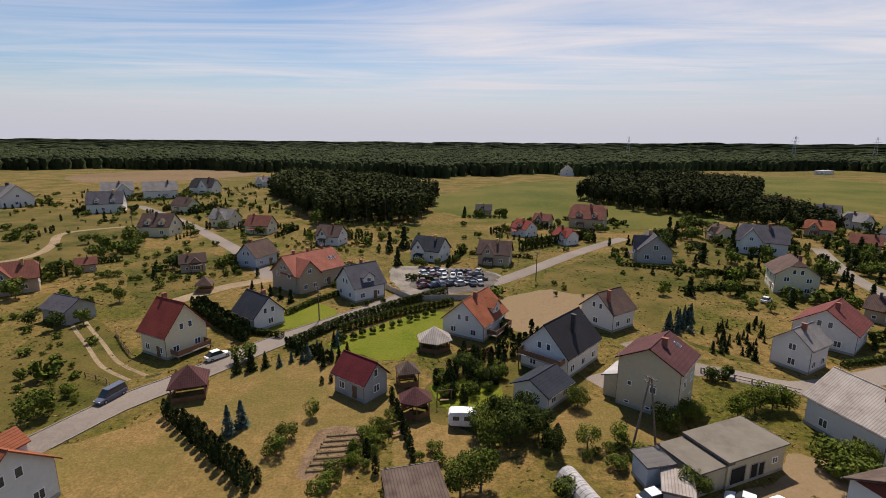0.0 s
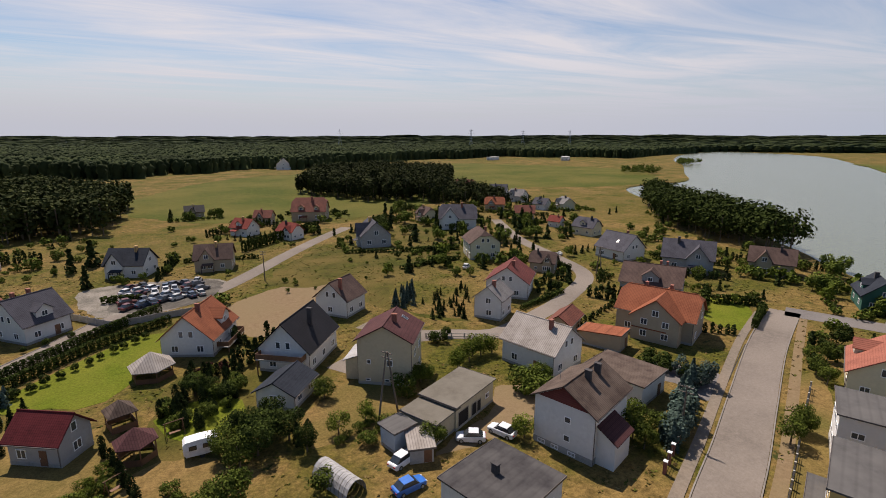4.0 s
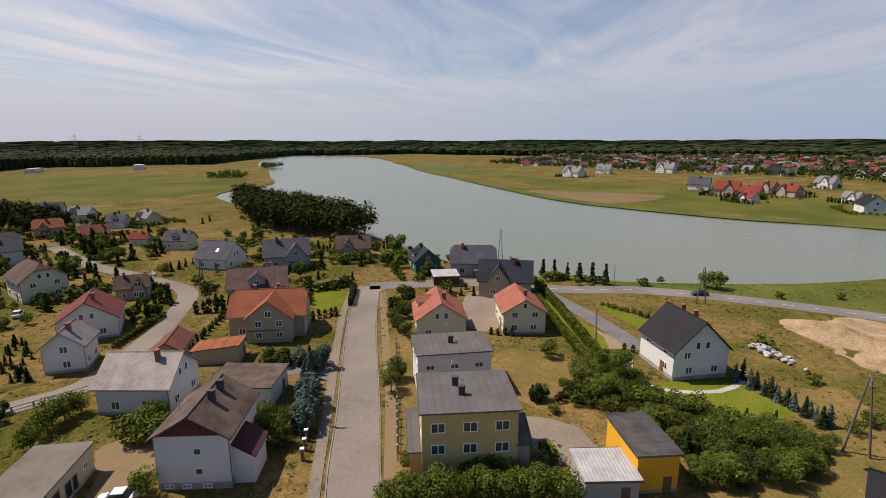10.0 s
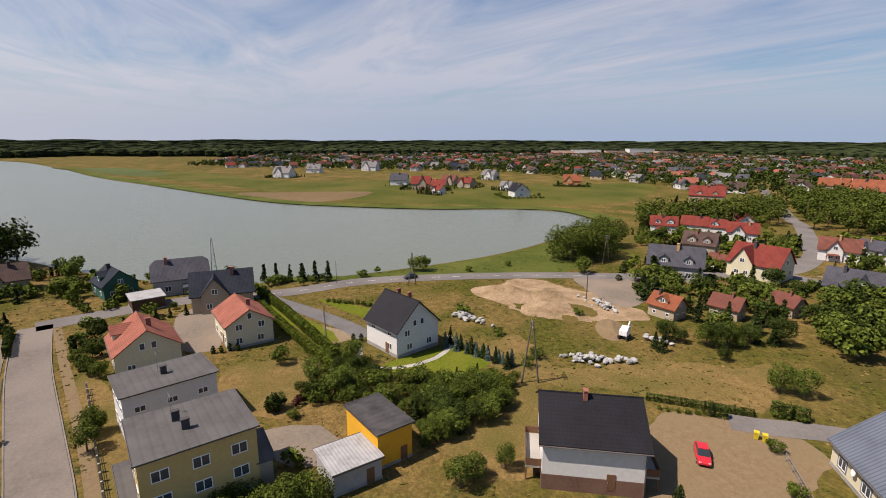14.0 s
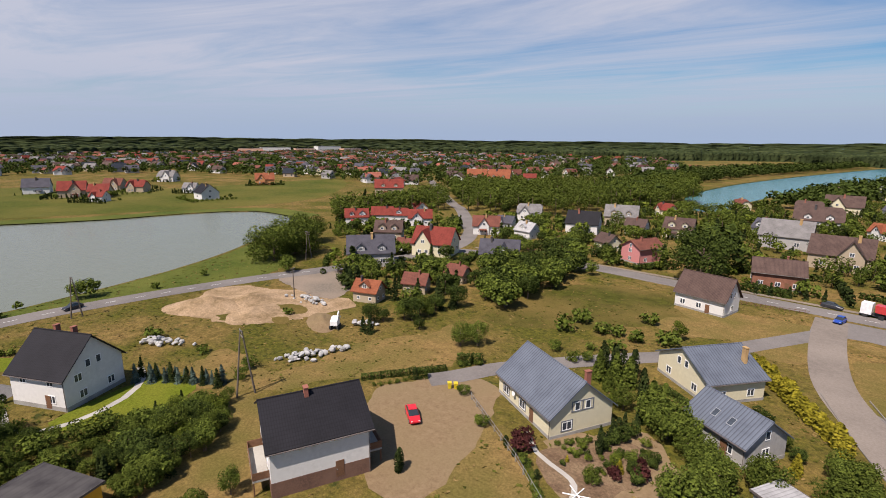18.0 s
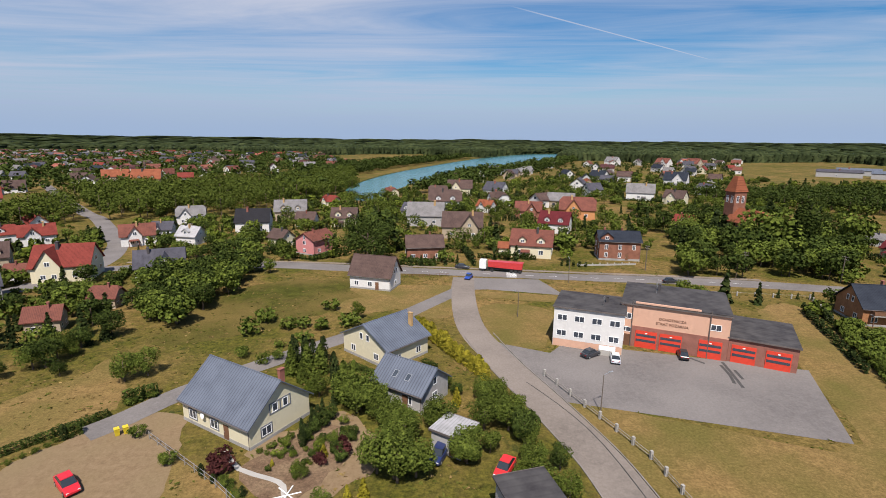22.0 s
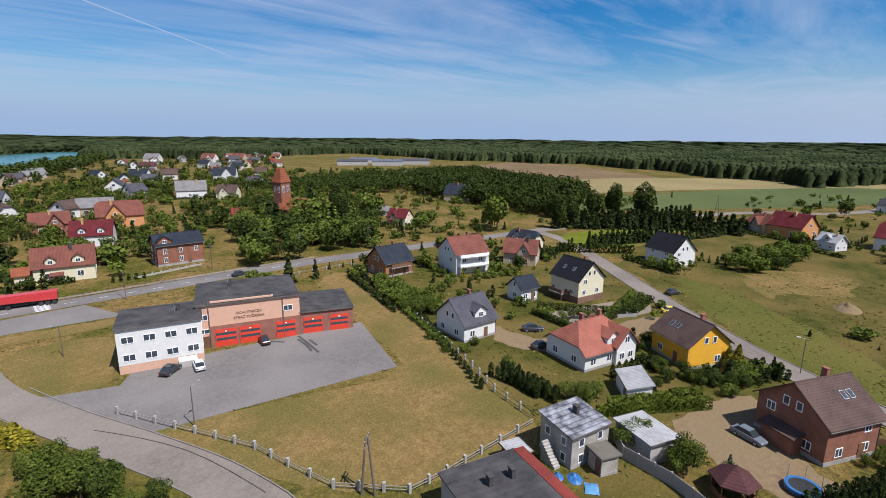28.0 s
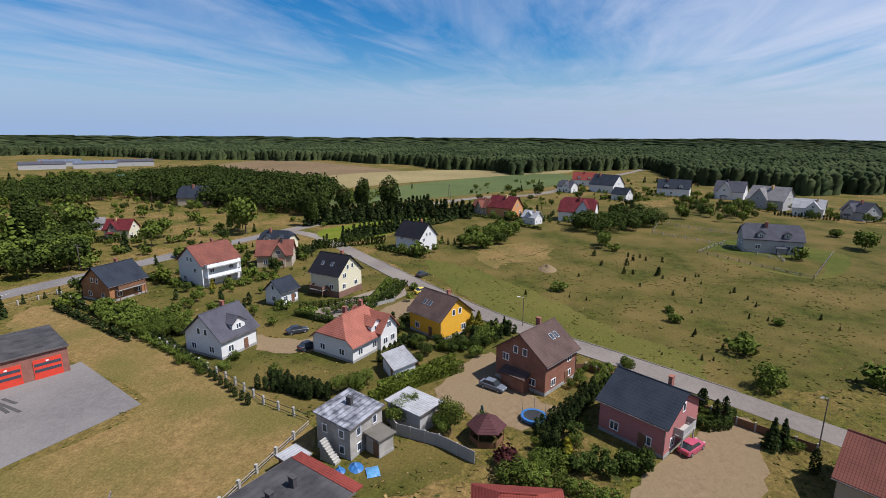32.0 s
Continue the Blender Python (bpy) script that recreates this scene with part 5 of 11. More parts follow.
mid(162, 185, 139, 10.4, 7.8, 'rust', 'tan')
mid(160, 161, 105, 6.8, 5.5, 'red', 'white')
mid(158, 141, 102, 10.3, 8.4, 'slate', 'cream')
mid(208, 306, 146, 13.8, 10.3, 'rust', 'white')
mid(103, 108, 126, 8.3, 6.8, 'brown', 'tan')
mid(159, 70, 114, 12.3, 9.2, 'brown', 'tan')
mid(142, 86, 121, 14.9, 11.2, 'slate', 'greyw')
mid(148, 41, 30, 10.9, 9.0, 'navy', 'green')
mid(147, 25, 100, 14.3, 10.7, 'slate', 'greyw')
mid(129, 13, 94, 14.6, 11.0, 'navy', 'tan')
mid(331, -175, 352, 15.4, 12.6, 'dark', 'white')
mid(379, -189, 34, 10.9, 8.9, 'grey', 'white')
mid(411, -123, 63, 17.0, 14.0, 'red', 'tan')
mid(398, -135, 51, 13.5, 11.1, 'red', 'tan')
mid(438, -159, 40, 14.6, 12.0, 'rust', 'tan')
mid(414, -166, 38, 13.9, 11.4, 'red', 'tan')
mid(457, -115, 66, 16.9, 13.8, 'slate', 'white')
mid(368, -124, 31, 10.1, 8.3, 'red', 'white')
mid(495, -226, 35, 16.3, 13.4, 'grey', 'white')
mid(400, -267, 56, 17.0, 12.7, 'orange', 'orange')
mid(669, -55, 65, 18.4, 15.1, 'grey', 'white')
mid(591, -15, 59, 20.5, 16.8, 'grey', 'white')
mid(697, -134, 59, 22.0, 18.0, 'grey', 'white')
mid(176, -167, 47, 11.8, 8.8, 'red', 'white')
mid(172, -181, 39, 11.5, 8.6, 'red', 'white')
mid(165, -186, 37, 10.3, 7.7, 'red', 'white')
mid(150, -184, 39, 11.9, 8.9, 'red', 'white')
mid(174, -213, 329, 9.7, 8.0, 'red', 'white')
mid(256, -277, 43, 22.0, 14.0, 'red', 'tan')
mid(282, -441, 33, 22.0, 14.0, 'orange', 'tan')
mid(240, -415, 20, 22.0, 18.0, 'orange', 'tan')
mid(106, -139, 17, 15.1, 12.4, 'red', 'cream')
mid(80, -140, 25, 13.4, 10.0, 'slate', 'white')
mid(113, -185, 31, 12.3, 9.3, 'rust', 'white')
mid(112, -201, 9, 8.6, 7.1, 'slate', 'white')
mid(98, -194, 342, 7.8, 6.4, 'ltgrey', 'white')
mid(59, -185, 328, 8.7, 7.1, 'brown', 'cream')
mid(137, -148, 33, 11.8, 9.7, 'brown', 'tan')
mid(118, -136, 11, 6.4, 5.2, 'rust', 'white')
mid(114, -114, 45, 15.8, 11.8, 'slate', 'greyw')
mid(87, -86, 15, 7.5, 6.1, 'orange', 'tan')
mid(82, -99, 20, 7.2, 5.9, 'rust', 'tan')
mid(79, -114, 5, 6.9, 5.7, 'rust', 'tan')
mid(116, -233, 21, 13.1, 9.8, 'grey', 'white')
mid(94, -187, 347, 9.3, 7.7, 'ltgrey', 'white')
mid(80, -215, 10, 14.8, 12.1, 'dark', 'white')
mid(73, -247, 12, 16.0, 12.0, 'grey', 'tan')
mid(60, -227, 355, 9.6, 7.9, 'brown', 'white')
mid(63, -294, 332, 10.0, 8.2, 'red', 'cream')
mid(43, -230, 1, 12.4, 10.2, 'brown', 'cream')
mid(32, -351, 305, 9.4, 7.7, 'rust', 'cream')
mid(12, -255, 333, 11.3, 9.3, 'slate', 'white')
mid(5, -234, 356, 17.8, 13.4, 'grey', 'greyw')
mid(-1, -344, 360, 13.6, 10.2, 'brown', 'cream')
mid(-5, -289, 359, 19.6, 14.0, 'brown', 'white')
mid(-17, -364, 357, 18.4, 13.8, 'brown', 'cream')
mid(-11, -205, 355, 17.3, 13.0, 'brown', 'tan')
mid(-43, -359, 323, 15.8, 12.9, 'slate', 'white')
mid(-39, -306, 293, 13.2, 10.8, 'brown', 'white')
mid(-28, -277, 324, 9.8, 8.1, 'orange', 'white')
mid(-48, -256, 349, 14.2, 10.6, 'rust', 'brick')
mid(-34, -171, 344, 14.9, 11.2, 'rust', 'cream')
mid(-25, -173, 352, 6.0, 4.5, 'orange', 'cream')
mid(-53, -217, 336, 13.9, 11.4, 'maroon', 'white')
mid(-74, -257, 344, 18.7, 14.0, 'rust', 'orange')
mid(-164, -501, 312, 16.7, 13.7, 'navy', 'white')
mid(-219, -452, 324, 20.5, 16.8, 'navy', 'white')
mid(-204, -372, 291, 13.6, 11.2, 'slate', 'white')
mid(-142, -343, 338, 19.0, 14.0, 'grey', 'white')
mid(-156, -320, 314, 13.6, 11.1, 'brown', 'cream')
mid(-116, -227, 333, 10.2, 7.7, 'red', 'cream')
mid(-175, -191, 317, 7.4, 5.5, 'grey', 'greyw')
mid(-164, -167, 286, 10.6, 8.7, 'maroon', 'cream')
mid(-255, -204, 289, 17.4, 14.3, 'navy', 'tan')
mid(-350, -350, 305, 11.1, 9.1, 'teal', 'greyw')
mid(-424, -365, 241, 10.4, 8.5, 'grey', 'white')
mid(-477, -585, 321, 45.0, 14.0, 'slate', 'greyw')
mid(-528, -618, 319, 45.0, 14.0, 'blue', 'greyw')
mid(-512, -547, 317, 45.0, 14.0, 'blue', 'greyw')
mid(-566, -541, 314, 44.9, 14.0, 'slate', 'greyw')
mid(-295, -838, 311, 22.0, 18.0, 'grey', 'white')
mid(-362, -795, 305, 22.0, 18.0, 'rust', 'white')
mid(-409, -792, 303, 22.0, 18.0, 'rust', 'tan')
mid(-134, -441, 273, 9.5, 7.8, 'orange', 'tan')
mid(-154, -92, 271, 11.5, 9.5, 'navy', 'cream')
mid(-139, -84, 291, 11.5, 9.5, 'rust', 'tan')
mid(-263, -33, 227, 11.9, 9.8, 'rust', 'tan')
mid(-259, -22, 245, 15.7, 12.9, 'maroon', 'orange')
mid(-237, -7, 237, 8.6, 7.1, 'ltgrey', 'white')
mid(-251, 15, 257, 17.7, 14.5, 'maroon', 'white')
mid(-388, 14, 238, 12.9, 10.6, 'slate', 'white')
mid(-444, 30, 261, 20.1, 14.0, 'red', 'white')
mid(-395, 43, 234, 20.9, 17.2, 'navy', 'white')
mid(-346, 48, 232, 11.7, 9.6, 'navy', 'white')
mid(-382, 88, 252, 22.0, 14.0, 'navy', 'white')
mid(-372, 122, 242, 18.9, 15.5, 'slate', 'white')
mid(-324, 128, 228, 20.8, 17.1, 'grey', 'greyw')
mid(-198, 80, 262, 19.5, 11.5, 'slate', 'greyw')
mid(-298, 137, 240, 14.6, 10.9, 'ltgrey', 'white')
mid(-290, 157, 202, 13.7, 11.3, 'slate', 'greyw')

# ---- yards, lawns, beds ----
SOIL = surface("dug_dark_soil", (0.17, 0.11, 0.07), (0.11, 0.07, 0.045), (0.21, 0.145, 0.09), grain=1.5, patch=0.3, rough=1.0, bump=0.6, world_space=True)
LOTGREY = surface("gravel_dark_lot", (0.20, 0.18, 0.155), (0.12, 0.11, 0.095), (0.27, 0.24, 0.21), grain=1.2, patch=0.25, rough=1.0, bump=0.5, world_space=True)
patch('dry_grass', [(-50.9, 57.4), (-42.2, 65.3), (-36.6, 82.0), (-19.9, 84.6), (-7.3, 72.7), (-11.2, 63.0), (-14.0, 48.4), (-40.0, 48.2)], 0.008, DRYGRASS, 'dry tan garden grass behind a thuja hedge', 'dry grass', ragged=0.9)
patch('garden_bed', [(-16.5, 63.3), (-10.7, 61.9), (-15.3, 52.4), (-18.0, 53.7)], 0.029, SOIL, 'dug vegetable bed of bare soil', 'garden bed', ragged=0.9)
patch('dry_grass', [(-6.4, 63.1), (4.0, 62.5), (4.5, 47.7), (-2.8, 47.6)], 0.009, DRYGRASS, 'dry trodden yard grass', 'dry grass', ragged=0.9)
patch('dry_grass', [(17.0, 65.6), (29.3, 73.2), (38.2, 69.8), (28.0, 58.9), (16.3, 57.5)], 0.009, DRYGRASS, 'dry tan yard grass', 'dry grass', ragged=0.9)
patch('dirt_yard', [(46.3, 58.5), (54.9, 53.5), (50.3, 48.1), (28.6, 47.9), (41.4, 52.8)], 0.010, DIRT, 'bare tan dirt yard', 'dirt yard', ragged=0.9)
patch('dirt_yard', [(16.0, 123.8), (38.2, 134.7), (41.9, 123.5), (21.5, 99.0), (13.0, 109.2)], 0.011, DIRT, 'bare tan building lot', 'dirt yard', ragged=0.9)
patch('lawn', [(27.8, 139.0), (57, 173), (74, 152), (65.8, 138.9), (45.4, 127.5)], 0.031, MEADOW, 'rough green meadow lot', 'meadow', ragged=3.0)
patch('meadow', [(-80.9, 84.0), (-81.8, 107.2), (-56.3, 84.4), (-53.4, 68.3), (-61.4, 61.7)], 0.011, MEADOW, 'rough green meadow by the road', 'meadow', ragged=0.9)
patch('meadow', [(-246, 273), (-175, 270), (-112, 181), (-114, 155), (-152, 166)], 0.012, MEADOW, 'green and dry rough pasture', 'meadow', ragged=0.9)
patch('meadow', [(-100, 155), (-96, 182), (-67, 156), (-60.5, 125.8), (-74.3, 116.2)], 0.013, MEADOW, 'rough grass with sandy patches', 'meadow', ragged=0.9)
patch('gravel_yard', [(-15, 156), (16, 150), (12.6, 131.8), (-9.2, 128.1)], 0.013, LOTGREY, 'dark gravel scrap yard', 'gravel yard', ragged=0.9)
patch('dry_grass', [(91.5, 8.6), (87.5, -5.1), (70.3, 1.0), (80.5, 10.7)], 0.013, DRYGRASS, 'dry brown back garden', 'dry grass', ragged=0.9)
patch('verge', [(53.2, 28.4), (87.3, 40.6), (100.4, 44.9), (98.9, 47.0), (75.6, 39.0), (57.3, 32.1)], 0.014, DRYGRASS, 'dry roadside verge', 'verge', ragged=0.9)
patch('dry_grass', [(66.7, 24.3), (92.3, 33.6), (94.3, 30.7), (73.5, 20.6), (52.0, 14.5), (49.7, 17.7)], 0.015, DRYGRASS, 'dry front gardens along the street', 'dry grass', ragged=0.9)
patch('paved_yard', [(67.6, 3.6), (66.3, -4.4), (58.1, -6.8), (57.6, -0.4), (62.5, 3.0)], 0.035, PAVING, 'pale concrete yard', 'paved yard')
patch('lawn', [(119.4, 67.9), (122.3, 57.5), (105.3, 49.5), (105.8, 59.4)], 0.036, LAWN, 'small green garden lawn with a swing', 'lawn')
patch('lawn', [(129.8, 4.2), (102.0, -10.4), (97.2, -8.4), (122.4, 3.5)], 0.036, LAWN, 'green lawn along a driveway', 'lawn')
patch('lawn', [(126.2, -9.7), (113.3, -21.8), (108.7, -18.2)], 0.037, LAWN, 'green front lawn', 'lawn')
patch('lawn', [(83.3, -17.6), (86.2, -33.0), (79.7, -37.3), (74.3, -31.8), (77.1, -20.4)], 0.037, LAWN, 'green lawn round a white house', 'lawn')
patch('lakeside_grass', [(143.5, -24.9), (138.4, -53.0), (128.9, -83.4), (145.6, -105.9), (165, -104), (152, -68), (145.7, -41.0)], 0.018, REED, 'lush green lakeside grass', 'lakeside grass', ragged=0.9)
patch('gravel_yard', [(96.0, -8.3), (97.9, -14.5), (101.4, -13.8), (106.0, -8.0)], 0.018, TRACK, 'pale gravel turning place', 'gravel yard', ragged=0.9)
patch('dry_grass', [(65.0, -26.9), (68.6, -39.7), (47.3, -29.8), (49.0, -23.0), (56.1, -18.9)], 0.019, DRYGRASS, 'dry sloping garden with bare soil', 'dry grass', ragged=0.9)
patch('dirt_yard', [(52.7, -53.7), (46.2, -63.7), (36.6, -65.5), (30.4, -39.9), (36.9, -36.2), (45.8, -44.2)], 0.019, DIRT, 'pale trampled driveway and yard', 'dirt yard', ragged=0.9)
patch('garden_bed', [(24.0, -54.2), (16.0, -63.0), (10.6, -60.0), (14.5, -49.7), (19.3, -48.3)], 0.040, SOIL, 'brown ornamental garden bed', 'garden bed', ragged=0.9)
patch('meadow', [(57.4, -92.4), (52.4, -129.4), (24.3, -138.0), (17.4, -121.9), (38.9, -97.7)], 0.020, MEADOW, 'green meadow strip', 'meadow', ragged=0.9)
patch('dry_grass', [(22.9, -119.1), (-0.8, -127.1), (8.5, -114.0), (20.5, -108.6)], 0.021, DRYGRASS, 'dry sandy front garden', 'dry grass', ragged=0.9)
patch('dry_grass', [(-17.2, -72.9), (-36.4, -64.1), (-56.8, -58.6), (-65.7, -79.9), (-78.2, -112.5), (-90.8, -113.0), (-69.7, -59.1), (-58.4, -31.7), (-47.5, -30.5), (-30.6, -40.3), (-23.8, -57.9)], 0.021, DRYGRASS, 'wide dry fire-brigade field', 'dry grass', ragged=0.9)
patch('dry_grass', [(-11.6, -115.5), (-24.9, -114.6), (-27.8, -106.7), (-20.2, -90.2), (-12.6, -91.7)], 0.021, DRYGRASS, 'dry grass island at the junction', 'dry grass', ragged=0.9)
patch('dry_grass', [(-11.9, -127.1), (-30.6, -123.6), (-29.9, -118.7), (-12.4, -122.6)], 0.022, DRYGRASS, 'narrow dry grass island', 'dry grass', ragged=0.9)
patch('dry_grass', [(23.3, -130.0), (-5.5, -131.3), (-6.9, -117.0), (1.4, -106.6)], 0.022, DRYGRASS, 'dry verge by the junction', 'dry grass', ragged=0.9)
patch('paved_yard', [(-99.8, -52.6), (-122.7, -41.7), (-117.7, -34.5), (-96.5, -46.1)], 0.043, PAVING, 'paved pale house yard', 'paved yard')
patch('dirt_yard', [(-85.6, -57.4), (-85.7, -46.0), (-114.2, -33.7), (-109.7, -29.3), (-83.2, -39.5), (-78.4, -51.2)], 0.024, DIRT, 'sandy driveway', 'dirt yard', ragged=0.9)
patch('dirt_yard', [(-71.4, -16.0), (-87.1, -9.3), (-70.6, 0.8), (-73.0, 5.5), (-62.7, -2.0), (-65.9, -11.1)], 0.024, DIRT, 'bare tan house yard', 'dirt yard', ragged=0.9)
patch('dirt_yard', [(-59.1, 15.3), (-72.3, 27.5), (-70.3, 30.7), (-53.3, 24.2), (-50.4, 11.0)], 0.025, DIRT, 'pale dirt parking yard', 'dirt yard', ragged=0.9)
patch('meadow', [(-55.0, -20.7), (-56.6, -12.0), (-52.3, -8.3), (-45.2, -18.6)], 0.025, MEADOW, 'weedy yard strewn with rubble', 'meadow', ragged=0.9)
patch('lawn', [(-186, 56), (-216, 73), (-198, 104), (-159, 79)], 0.045, PASTURE, 'fenced lawn round a bungalow', 'lawn')
patch('lawn', [(-197, -96), (-248, -63), (-230, -55), (-177, -74)], 0.046, LAWN, 'green lawn inside a tall hedge', 'lawn')
patch('field', [(422, -11), (477, -100), (364, -87), (365, -34)], 0.026, PLOUGH, 'dry brown lakeside field', 'field', ragged=0.9)
patch('meadow', [(922, 316), (751, 108), (536, -14), (514, -145), (423, -194), (397, -348), (276, -223), (306, -102), (365, -34), (549, 69)], 0.027, PASTURE, 'flat green meadow on the far shore', 'meadow', ragged=0.9)
patch("station_apron", [(-7.5, -103), (-11.1, -94.8), (-18.9, -87.6), (-24.5, -87.4), (-26.5, -70), (-18.3, -74.4), (-13.3, -82.0), (-8.0, -90.0)], 0.034, ASPHALT2, "asphalt apron between street and forecourt", "forecourt")
patch("meadow_verge", [(-154.3, -36.5), (-141.2, -14.8), (-110.4, 11.0), (-95.2, 26.1), (-91.8, 29.5), (-79.2, 26.4), (-87.3, 17.3), (-101.0, 0.8), (-118.0, -18.4), (-143.4, -35.5)], 0.03, PASTURE, "lush green strip of meadow along the street", "meadow", ragged=2.5)
patch("dry_meadow", [(-164.6, -24.6), (-190.1, -9.4), (-184, 3), (-168, 1), (-158, -10), (-147, -17.5)], 0.031, DRYGRASS, "bare brownish patch of the meadow", "meadow", ragged=5.0)
for cx, cy, rx in ((104, -58, 5), (112, -66, 4), (97, -70, 4.5), (92, -63, 3)):
    patch("sand_weeds", [(cx + rx * math.cos(a) * (1 + 0.3 * math.sin(3 * a)), cy + 0.6 * rx * math.sin(a)) for a in (i * 0.7854 for i in range(8))], 0.046, MEADOW, "weedy grass growing on the sand plot", "grass", ragged=1.4)
patch("far_field", [(417, 25), (415, -25), (396, -77), (343, -30)], 0.05, PLOUGH, "tan dry field on the far shore", "field", ragged=4.0)
patch("far_field", [(871, 262), (683, 164), (700, 120), (860, 200)], 0.05, CROP, "green strip field on the far shore", "field", ragged=4.0)
patch('dry_grass', [(80.2, -34.2), (88.7, -47.5), (71.2, -48.2), (68.2, -64.6), (60.9, -79.7), (59.8, -85.2), (49.3, -71.8), (56.9, -54.9), (68.1, -41.1)], 0.0175, DRYGRASS, 'dry sunlit rough grass beside the sand plot', 'meadow', ragged=2.5)
patch('dry_grass', [(51.9, -56.4), (40.3, -60.5), (30.1, -55.1), (20.3, -47.0), (19.0, -45.6), (35.0, -37.2), (42.0, -43.0)], 0.0165, DRYGRASS, 'dry trampled grass round the gravel yard', 'meadow', ragged=1.5)
patch('dry_grass', [(57.0, -48.7), (59.9, -36.3), (59.1, -24.7), (50.0, -29.5)], 0.0168, DRYGRASS, 'dry slope beside the black-roofed house', 'meadow', ragged=1.5)
patch('paved_yard', [(64.7, 52.3), (72.5, 53.7), (81.8, 42.0), (71.5, 37.5), (71.6, 44.7), (59.6, 46.3)], 0.0345, ASPHALT2, 'grey asphalt drive beside a low garage', 'paved yard', curved=False, ragged=0.4)
patch('paved_yard', [(124.8, 22.7), (127.6, 14.4), (102.1, 11.7), (102.8, 19.2)], 0.0348, PAVING, 'brown paved court between two cream houses', 'paved yard', curved=False, ragged=0.4)
SEAM = surface("tar_seam", (0.055, 0.05, 0.047), (0.035, 0.032, 0.03), grain=2, rough=0.9, bump=0, world_space=True)
ribbon("tar_seam", [(98.6, 45.8), (83.9, 40.5), (68.3, 34.6), (56.8, 30.4), (43.5, 25.7)], 0.16, 0.058, SEAM, "dark tar seam along the street", "road marking")
ribbon("tar_seam", [(-15.3, -76.4), (-18.9, -69.5), (-21.8, -62.2), (-23.4, -54.8), (-24.4, -47.3)], 0.16, 0.058, SEAM, "dark tar seam along the bend", "road marking")
patch("meadow", [(-95, -117), (-75, -66), (-60, -34), (-68, -19), (-100, -6), (-122, -32), (-158, -68), (-150, -108), (-120, -122)], 0.0055, MEADOW, "weedy green ground between the garden plots", "meadow", ragged=1.5)
patch("meadow", [(-3, 58), (14, 66), (25, 78), (14, 93), (0, 85)], 0.0055, MEADOW, "shady green garden ground", "meadow", ragged=1.0)
patch("meadow", [(60, 84), (50, 96), (58, 118), (100, 140), (118, 160), (150, 196), (120, 215), (84, 180), (64, 140), (44, 112)], 0.0058, MEADOW, "green garden ground between side-street plots", "meadow", ragged=1.5)
ribbon("road_driveway", [(133, 4), (118, -6), (106, -13), (97, -17)], 4.6, 0.045, BLUEPAVE, "smooth blue-grey paved driveway", "driveway")
ribbon("pavement_street", [(-4, -5), (17, 14), (43, 25.2), (61, 32.2), (76, 38.2), (99, 47.2), (120, 54)], 1.5, 0.1, PAVING, "pale paved pavement along the street", "pavement")
ribbon("pavement_street_verge", [(47, 17.4), (65, 23.6), (80, 29.4), (103, 38.4), (124, 46.4)], 1.6, 0.02, DIRT, "dusty trodden verge along the street", "verge")
ribbon("pavement_main", [(100, -156), (60, -158.6), (30, -156.4), (1, -152.4), (-24, -149.4), (-46, -146.4), (-74, -143), (-96, -139.5)], 1.8, 0.1, PAVING, "pale pavement beside the main road", "pavement")
ribbon("reed_shore", [(211, -168), (256, -167), (280, -134), (291, -95), (323, -42), (352, -8), (416, 34), (530, 100), (680, 186), (915, 296)], 14, 0.02, REED, "strip of green reeds along the shore", "reeds")
ribbon("reed_shore_near", [(150, 2), (144, -19), (146, -42), (152, -68), (160, -90), (172, -112), (205, -163)], 6, 0.02, REED, "green reeds at the water's edge", "reeds")


def dashes(name, pts, width, z, gap, length, label):
    """Painted centre dashes, each its own slab."""
    line = smooth(pts, 1.0)
    d = 0.0
    holder = tagged(new(name), label, "road marking", kind="structure")
    for a, b in zip(line, line[1:]):
        d += (b - a).length
        if d > gap:
            d = 0
            n = (b - a).normalized()
            s = Vector((-n.y, n.x, 0)) * width / 2
            e = n * length
            g = Geo()
            g.poly(*[(p.x, p.y, z) for p in (a + s, a - s, a - s + e, a + s + e)][::-1])
            part("dash", g.mesh("dash", ROADPAINT), holder)


ROADPAINT = surface("road_paint_white", (0.62, 0.62, 0.60), (0.45, 0.45, 0.43), grain=2, rough=0.8, bump=0, world_space=True)
dashes("road_marking_lakeside", [(137, 14), (135, -2), (139, -24), (135, -52), (127, -80), (119, -100)], 0.15, 0.056, 6.0, 2.5, "faded white centre dashes on the lakeside road")
dashes("road_marking_main", [(30, -151), (1, -147), (-23, -144), (-46, -141), (-74, -138), (-96, -134)], 0.15, 0.061, 6.0, 2.5, "faded white centre dashes on the main road")
# painted pedestrian crossing
holder = tagged(new("road_marking_crossing"), "white painted zebra crossing bars", "road marking", kind="structure")
for i in range(6):
    g = Geo()
    g.box(-24.5 + i * 0.1, -21.5 + i * 0.1, -146.4 + i * 0.95, -145.9 + i * 0.95, 0.056, 0.062)
    part("bar", g.mesh("bar", ROADPAINT), holder)


# ---- vegetation ----


